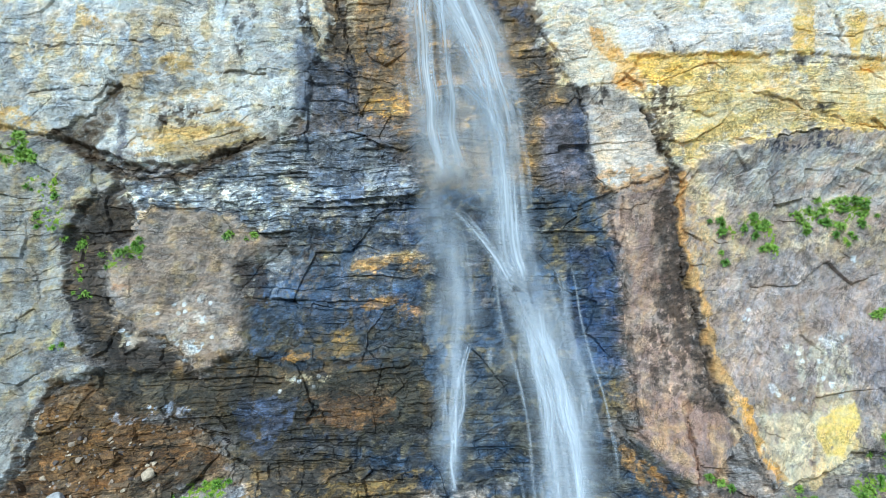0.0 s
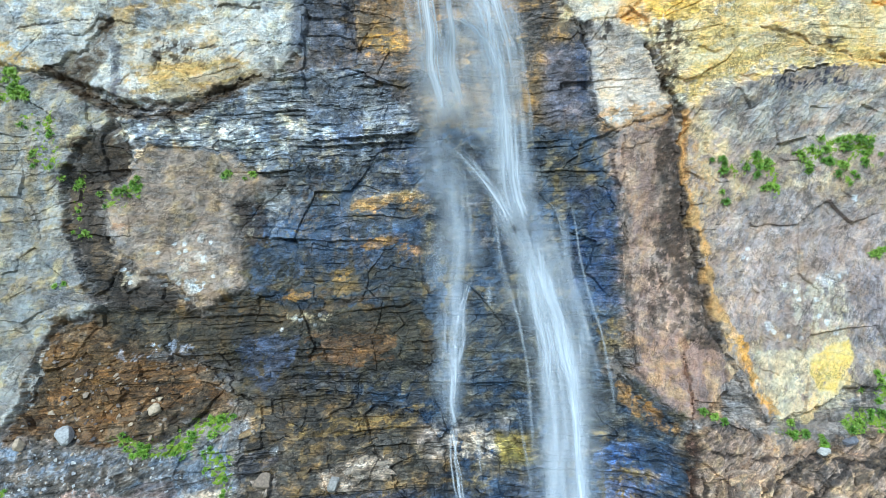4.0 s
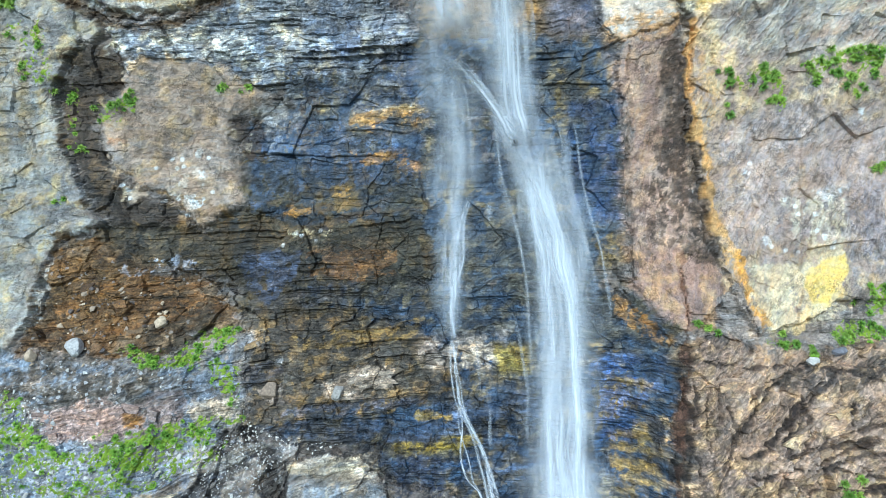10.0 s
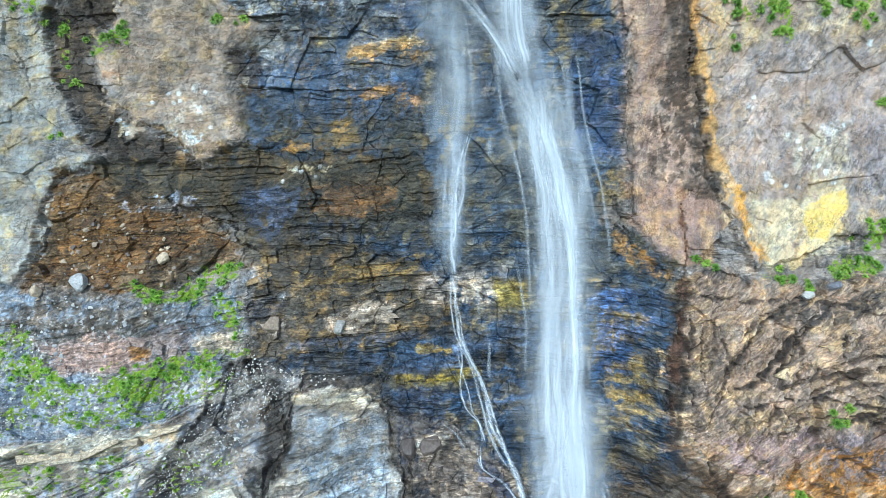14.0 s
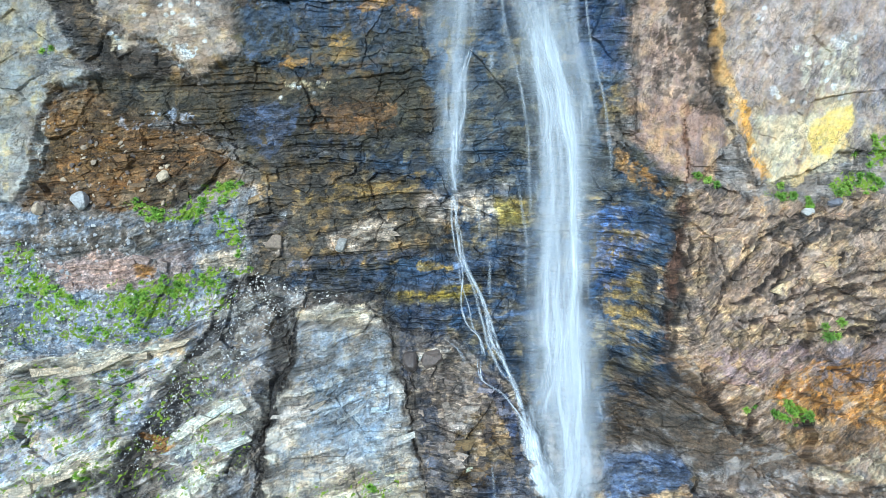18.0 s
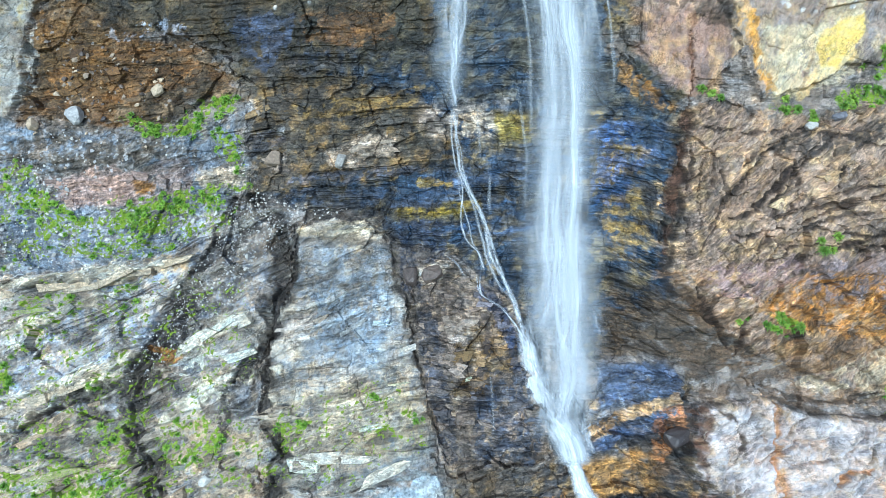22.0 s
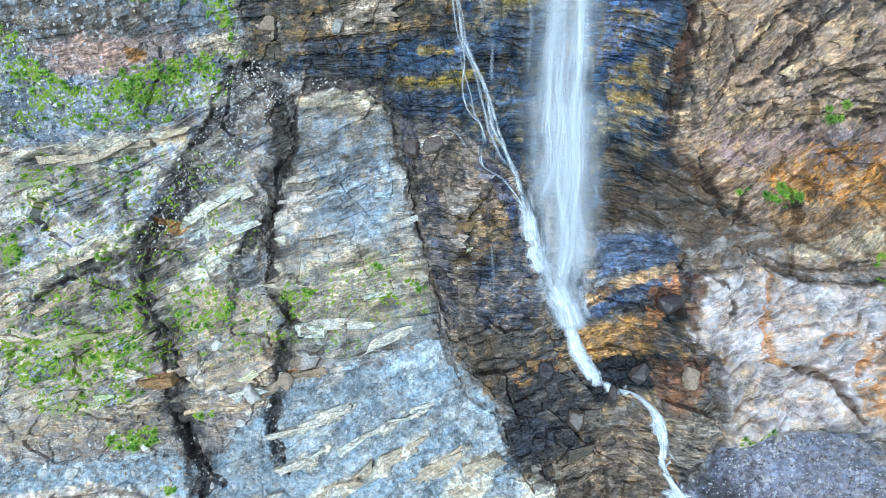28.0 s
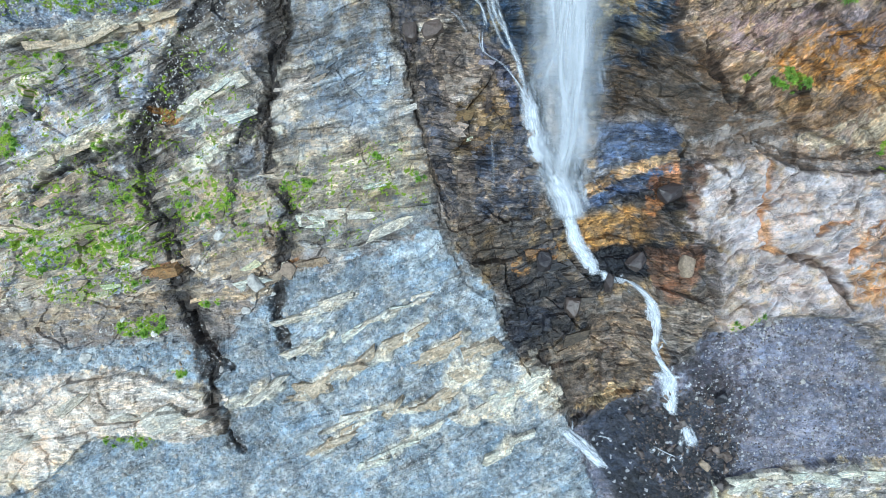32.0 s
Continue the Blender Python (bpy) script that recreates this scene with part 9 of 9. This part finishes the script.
def plates(poly, count, shade, climb, long, thick, seed, parent, places=(), pigment=None):
    """Plates that jut out along the bedding, of the same stone as the rock they belong to."""
    r = random.Random(seed)
    for x, s in places or [in_poly(poly, r) for _ in range(count)]:
        out = rock_out(s)
        up = Vector((0, float(np.interp(s, sf, ty)), float(np.interp(s, sf, tz))))
        ang = math.atan(climb) + r.gauss(0, 0.16)
        a = Vector((1, 0, 0)) * math.cos(ang) + up * math.sin(ang)
        n = (out + up * r.uniform(-0.25, 0.12) + a * r.gauss(0, 0.15)).normalized()
        t = n.cross(a).normalized()
        a = t.cross(n)
        size = r.uniform(0.7, 1.25) if places else 0.35 + 0.9 * r.random() ** 2.5
        sides = Vector((long * size, thick * r.uniform(0.6, 1.9) * (0.6 + 0.5 * size), thick * r.uniform(0.8, 1.5)))
        at = on_rock(x, s) - n * thick * 0.42
        bm = bmesh.new()
        for p in plate_points(r):
            bm.verts.new(at + a * p[0] * sides.x + t * p[1] * sides.y + n * p[2] * sides.z)
        bmesh.ops.convex_hull(bm, input=bm.verts)
        for v in [v for v in bm.verts if not v.link_faces]:
            bm.verts.remove(v)
        me = bpy.data.meshes.new("rock_plate")
        bm.to_mesh(me)
        bm.free()
        co = np.array([v.co for v in me.vertices])
        own = np.clip((look_up(COL, x, s) if pigment is None else lin(*pigment)) * r.uniform(*shade), 0.02, 0.6)
        damp = np.array([look_up(WET, x, s), 0.6 * look_up(MOSS, x, s), look_up(PEBBLE, x, s) * 0.3, 0.5])
        lay = np.stack([(co - np.array(at)) @ np.array(a) + x + climb * s, (co - np.array(at)) @ np.array(t) + s - climb * x, 0 * co[:, 0]], -1)
        set_colours(me, np.tile(own, (len(co), 1)), np.tile(damp, (len(co), 1)), lay)
        me.materials.append(ROCK)
        ob = new("rock_plate", me)
        ob.parent = CLIFF[parent]


plates([(-24.7, -24.3), (-18.7, -21.5), (-11.5, -19.9), (-9.8, -23.7), (-11.1, -27.5), (-9.8, -31.9), (-11.5, -36.4), (-15.6, -38.2), (-25.1, -36.2)], 100, (0.85, 1.1), 0.4, 1.4, 0.26, 61, "cliff_bedded_slope")
plates([(-8.5, -20.1), (-4.6, -19.9), (-3.1, -22.5), (-2.1, -27.2), (-1.5, -30.2), (-5.7, -32.0), (-9.4, -30.7), (-9.1, -24.6)], 60, (0.9, 1.2), 0.25, 1.6, 0.22, 60, "cliff_great_slab")
plates([(-25.6, -36.7), (-17.4, -35.2), (-10.0, -34.3), (-9.5, -36.9), (-15.1, -38.2), (-25.9, -38.7)], 40, (0.85, 1.1), 0.3, 1.6, 0.3, 62, "cliff_bedded_slope")
plates([(-1.8, -22.2), (0.4, -22.3), (3.5, -24.4), (4.6, -27.4), (5.1, -30.8), (-0.5, -30.8), (-1.3, -26.8)], 70, (0.8, 1.7), -0.05, 1.0, 0.35, 63, "cliff_block_stack")
plates([(-10.6, -12.4), (-5.2, -11.8), (-0.8, -13.7), (-1.5, -16.2), (-10.4, -17.8)], 46, (0.85, 1.1), 0.08, 1.3, 0.26, 64, "cliff_brown_ledges")
plates([(13.1, -14.0), (16.0, -13.3), (22.7, -13.6), (22.4, -21.1), (18.3, -21.0), (14.9, -20.4), (12.8, -20.1)], 46, (0.85, 1.1), 0.5, 1.3, 0.24, 65, "cliff_right_flank")
plates([(-16.2, 3.5), (-8.3, 4.8), (-2.6, 3.2), (-2.7, 0.7), (-7.8, 0.0), (-11.5, 1.6)], 46, (0.85, 1.1), 0.04, 1.0, 0.2, 66, "cliff_banded_step")
plates([(-21.2, -16.4), (-14.4, -16.3), (-14.4, -17.6), (-20.6, -17.9)], 22, (0.85, 1.1), 0.05, 0.9, 0.35, 67, "cliff_mossy_terrace")
plates([(3.1, -33.8), (6.7, -33.8), (8.3, -37.1), (6.8, -41.1), (4.4, -40.4), (3.1, -37.0)], 36, (0.85, 1.1), 0.3, 1.3, 0.35, 68, "cliff_plunge_rocks")
plates([(-21.0, -9.6), (-14.6, -9.5), (-11.6, -11.1), (-14.5, -13.5), (-20.3, -13.2)], 40, (0.85, 1.1), 0.1, 0.8, 0.24, 69, "cliff_rust_slope")


def rib(path, thick, climb, pigment, seed, parent):
    """A hard bed that crops out as a row of long overlapping slabs."""
    r = random.Random(seed)
    p = stretch_of(path, 0.0, 1.0, 30)
    run = sum(math.hypot(b[0] - a[0], b[1] - a[1]) for a, b in zip(p, p[1:]))
    n = max(2, int(run / 1.1))
    at = [p[int(29 * (k + r.uniform(0.2, 0.8)) / n)] for k in range(n)]
    plates(None, 0, (0.85, 1.1), climb, 2.3, thick, seed, parent, [(x + r.gauss(0, 0.1), s + r.gauss(0, 0.08)) for x, s in at], pigment)


TAN, CREAM, WARM = (190, 174, 150), (208, 200, 184), (166, 146, 122)
for n, (path, thick, climb, pigment, parent) in enumerate((
        ([(-19.6, -22.4), (-18.1, -22.0), (-14.4, -21.4)], 0.5, 0.2, TAN, "cliff_bedded_slope"), ([(-24.3, -23.4), (-21.9, -23.0), (-19.6, -22.4)], 0.5, 0.15, TAN, "cliff_bedded_slope"),
        ([(-14.4, -26.7), (-12.9, -25.5), (-10.7, -24.9)], 0.8, 0.45, CREAM, "cliff_bedded_slope"), ([(-14.0, -27.7), (-12.2, -27.1), (-10.9, -26.8)], 0.7, 0.3, CREAM, "cliff_bedded_slope"),
        ([(-24.3, -30.0), (-22.5, -29.4), (-19.5, -28.1)], 0.5, 0.35, TAN, "cliff_bedded_slope"), ([(-22.4, -31.5), (-20.9, -30.0), (-18.8, -29.4)], 0.6, 0.4, WARM, "cliff_bedded_slope"),
        ([(-15.9, -35.7), (-15.0, -34.7), (-14.0, -34.4)], 0.6, 0.5, WARM, "cliff_bedded_slope"), ([(-11.8, -36.5), (-10.9, -36.0), (-9.6, -35.4)], 0.5, 0.4, CREAM, "cliff_bedded_slope"),
        ([(-9.6, -36.0), (-8.6, -35.6), (-7.7, -35.3)], 0.5, 0.3, WARM, "cliff_bedded_slope"), ([(-24.4, -36.2), (-22.5, -35.9), (-21.0, -35.0)], 0.4, 0.2, TAN, "cliff_bedded_slope"),
        ([(-25.1, -33.0), (-23.2, -32.7), (-20.0, -33.1)], 0.35, 0.1, TAN, "cliff_bedded_slope"), ([(-17.5, -36.0), (-15.6, -35.4)], 0.5, 0.3, (150, 116, 74), "cliff_bedded_slope"),
        ([(-8.2, -33.1), (-6.0, -32.2), (-2.9, -32.9)], 0.4, 0.1, CREAM, "cliff_great_slab"),
        ([(-9.6, -43.3), (-7.7, -42.3), (-5.0, -41.0), (-3.1, -39.9), (-1.1, -38.6)], 0.40, 0.5, TAN, "cliff_grey_apron"),
        ([(-6.7, -44.8), (-5.1, -44.0), (-3.1, -43.4)], 0.31, 0.5, CREAM, "cliff_grey_apron"),
        ([(-12.6, -43.3), (-10.9, -42.6), (-9.7, -42.3)], 0.45, 0.5, CREAM, "cliff_grey_apron"),
        ([(-3.4, -43.9), (-1.8, -43.5), (0.2, -43.2)], 0.30, 0.5, TAN, "cliff_grey_apron"),
        ([(-9.5, -38.5), (-7.5, -38.0), (-5.4, -36.9)], 0.32, 0.5, CREAM, "cliff_grey_apron"),
        ([(-9.2, -40.5), (-7.9, -39.9), (-6.6, -39.2)], 0.35, 0.5, CREAM, "cliff_grey_apron"),
        ([(-0.4, -43.2), (0.8, -41.9), (2.0, -39.9)], 0.60, 0.5, TAN, "cliff_grey_apron"),
        ([(0.8, -44.4), (2.8, -43.4), (5.1, -41.9), (6.4, -43.6)], 0.65, 0.5, CREAM, "cliff_grey_apron"),
        ([(2.8, -46.9), (3.6, -45.6), (4.4, -45.5)], 0.32, 0.5, CREAM, "cliff_grey_apron"),
        ([(-8.4, -46.5), (-6.4, -45.5), (-5.1, -44.5)], 0.30, 0.5, TAN, "cliff_grey_apron"),
        ([(-3.2, -46.6), (-1.8, -45.2), (-0.4, -44.6)], 0.30, 0.5, CREAM, "cliff_grey_apron"),
        ([(-5.2, -47.3), (-3.8, -46.6), (-3.2, -45.9)], 0.32, 0.5, CREAM, "cliff_grey_apron"),
        ([(-1.8, -41.2), (-0.3, -40.2), (1.2, -39.2)], 0.32, 0.5, TAN, "cliff_grey_apron"),
        ([(-5.6, -39.2), (-3.7, -38.2), (-1.1, -37.1)], 0.26, 0.5, CREAM, "cliff_grey_apron"),
        ([(15.4, -47.0), (17.3, -46.5), (20.0, -46.5)], 0.6, 0.2, CREAM, "cliff_pale_ribs"), ([(20.3, -46.5), (22.5, -46.0), (24.5, -46.5)], 0.6, 0.1, CREAM, "cliff_pale_ribs"),
        ([(-26.1, -46.0), (-24.1, -44.6), (-21.0, -42.6)], 0.8, 0.6, CREAM, "cliff_pale_ledge"), ([(-20.1, -44.0), (-17.5, -44.0), (-13.6, -44.4)], 0.8, 0.0, CREAM, "cliff_pale_ledge"))):
    rib(path, thick, climb, pigment, 300 + n, parent)


def leaf_material(name, lo, hi):
    m, nt, bsdf = material(name)
    geo = nt.nodes.new("ShaderNodeNewGeometry")
    info = nt.nodes.new("ShaderNodeObjectInfo")
    add = nt.nodes.new("ShaderNodeMath")
    add.operation = "ADD"
    spots = node(nt, "ShaderNodeTexNoise", Scale=12.0, Detail=2.0)
    nt.links.new(geo.outputs["Position"], spots.inputs["Vector"])
    nt.links.new(spots.outputs[0], add.inputs[0])
    nt.links.new(info.outputs["Random"], add.inputs[1])
    fr = nt.nodes.new("ShaderNodeMath")
    fr.operation = "FRACT"
    nt.links.new(add.outputs[0], fr.inputs[0])
    mx = mixer(nt)
    mx.inputs["A"].default_value, mx.inputs["B"].default_value = (*lo, 1), (*hi, 1)
    nt.links.new(fr.outputs[0], mx.inputs["Factor"])
    nt.links.new(mx.outputs["Result"], bsdf.inputs["Base Color"])
    bsdf.inputs["Roughness"].default_value = 0.6
    bsdf.inputs["Subsurface Weight"].default_value = 0.0
    return m


GRASS = leaf_material("grass_blades", (0.09, 0.21, 0.02), (0.33, 0.52, 0.055))
LEAF = leaf_material("herb_leaves", (0.08, 0.18, 0.02), (0.32, 0.46, 0.06))


def tuft_mesh(name, r, blades, length, wide, mat, droop):
    """Blades that spread from one root."""
    verts, faces = [(0, 0, -0.05)], []
    for k in range(blades):
        a, lean = r.uniform(0, 6.28), r.uniform(0.15, 1.6)
        way = Vector((math.cos(a) * lean, math.sin(a) * lean, 1)).normalized()
        side = way.cross(Vector((0, 0, 1))).normalized() * wide * r.uniform(0.6, 1.3)
        ln = length * r.uniform(0.5, 1.2)
        mid = way * ln * 0.55 + Vector((r.gauss(0, 0.03), r.gauss(0, 0.03), 0))
        tip = way * ln - Vector((0, 0, droop * ln * lean * 0.6))
        at = len(verts)
        verts += [tuple(mid + side), tuple(mid - side), tuple(tip)]
        faces += [(0, at, at + 1), (at + 1, at, at + 2)]
    me = bpy.data.meshes.new(name)
    me.from_pydata(verts, [], faces)
    me.materials.append(mat)
    return me


prnd = random.Random(77)
TUFTS = [tuft_mesh("grass_tuft", prnd, 120, 0.42, 0.018, GRASS, 0.45) for _ in range(8)]
HERBS = [tuft_mesh("herb", prnd, 110, 0.42, 0.026, LEAF, 0.7) for _ in range(6)]


def plant(name, meshes, place, size, label, category, group, r):
    x, s = place
    ob = new(name, r.choice(meshes))
    up = (rock_out(s) + Vector((0, 0, 0.7))).normalized()
    turn = Vector((0, 0, 1)).rotation_difference(up).to_matrix().to_4x4()
    ob.matrix_world = Matrix.Translation(on_rock(x, s, -0.02)) @ turn @ Matrix.Rotation(r.uniform(0, 6.28), 4, "Z") @ Matrix.Scale(size, 4)
    return tagged(ob, label, category, group)


for poly, k in GREENS[:-3] + PATCHES:
    xs, ss = [p[0] for p in poly], [p[1] for p in poly]
    size = (max(xs) - min(xs)) * (max(ss) - min(ss))
    for n in range(int(min(13, 2 + size * k * 0.8))):
        plant("grass_tuft", TUFTS, in_poly(poly, prnd), prnd.uniform(0.4, 0.85), "bright green grass tuft growing on a rock ledge", "grass", "grass tufts on the ledges", prnd)
for path in ([(14.7, 1.0), (15.4, 1.2), (16.9, 1.6), (17.4, 1.2), (17.8, -0.0), (19.0, 1.6), (19.5, 1.1)], [(19.8, 1.9), (20.4, 2.3), (20.7, 1.6), (21.5, 0.4), (21.9, 2.2), (22.5, 2.6), (23.1, 1.9)], [(22.5, 1.6), (21.5, 1.1), (15.3, -0.6), (23.2, -3.2), (23.5, -3.5), (16.8, 0.7), (21.9, 2.6)],
             [(-17.5, -0.3), (-17.0, 0.0), (-16.6, 0.2), (-18.3, -1.0), (-20.2, 0.3), (-20.1, 0.2), (-19.6, -2.5)], [(-23.6, 5.6), (-23.1, 5.3), (-22.5, 5.4), (-22.2, 5.0), (-23.5, 6.0), (-22.7, 5.9), (-22.0, 1.9)], [(20.9, -12.1), (21.6, -12.1), (22.4, -12.0), (23.0, -12.1), (22.7, -10.7), (23.0, -10.2), (21.1, -12.3)],
             [(17.2, -24.0), (17.8, -24.5), (18.2, -24.0), (18.5, -24.4), (15.7, -23.7), (19.3, -19.6), (20.1, -19.6)], [(-11.8, 0.8), (-10.9, 0.6), (13.6, -11.8), (13.8, -12.1), (18.0, -12.5), (18.3, -12.6), (19.0, -13.1)]):
    for place in path:
        for n in range(2):
            plant("herb_clump", HERBS, (place[0] + prnd.gauss(0, 0.25), place[1] + prnd.gauss(0, 0.2)), prnd.uniform(0.6, 1.1), "leafy green herb clump rooted in a rock crack", "plant", "herbs on the cliff", prnd)
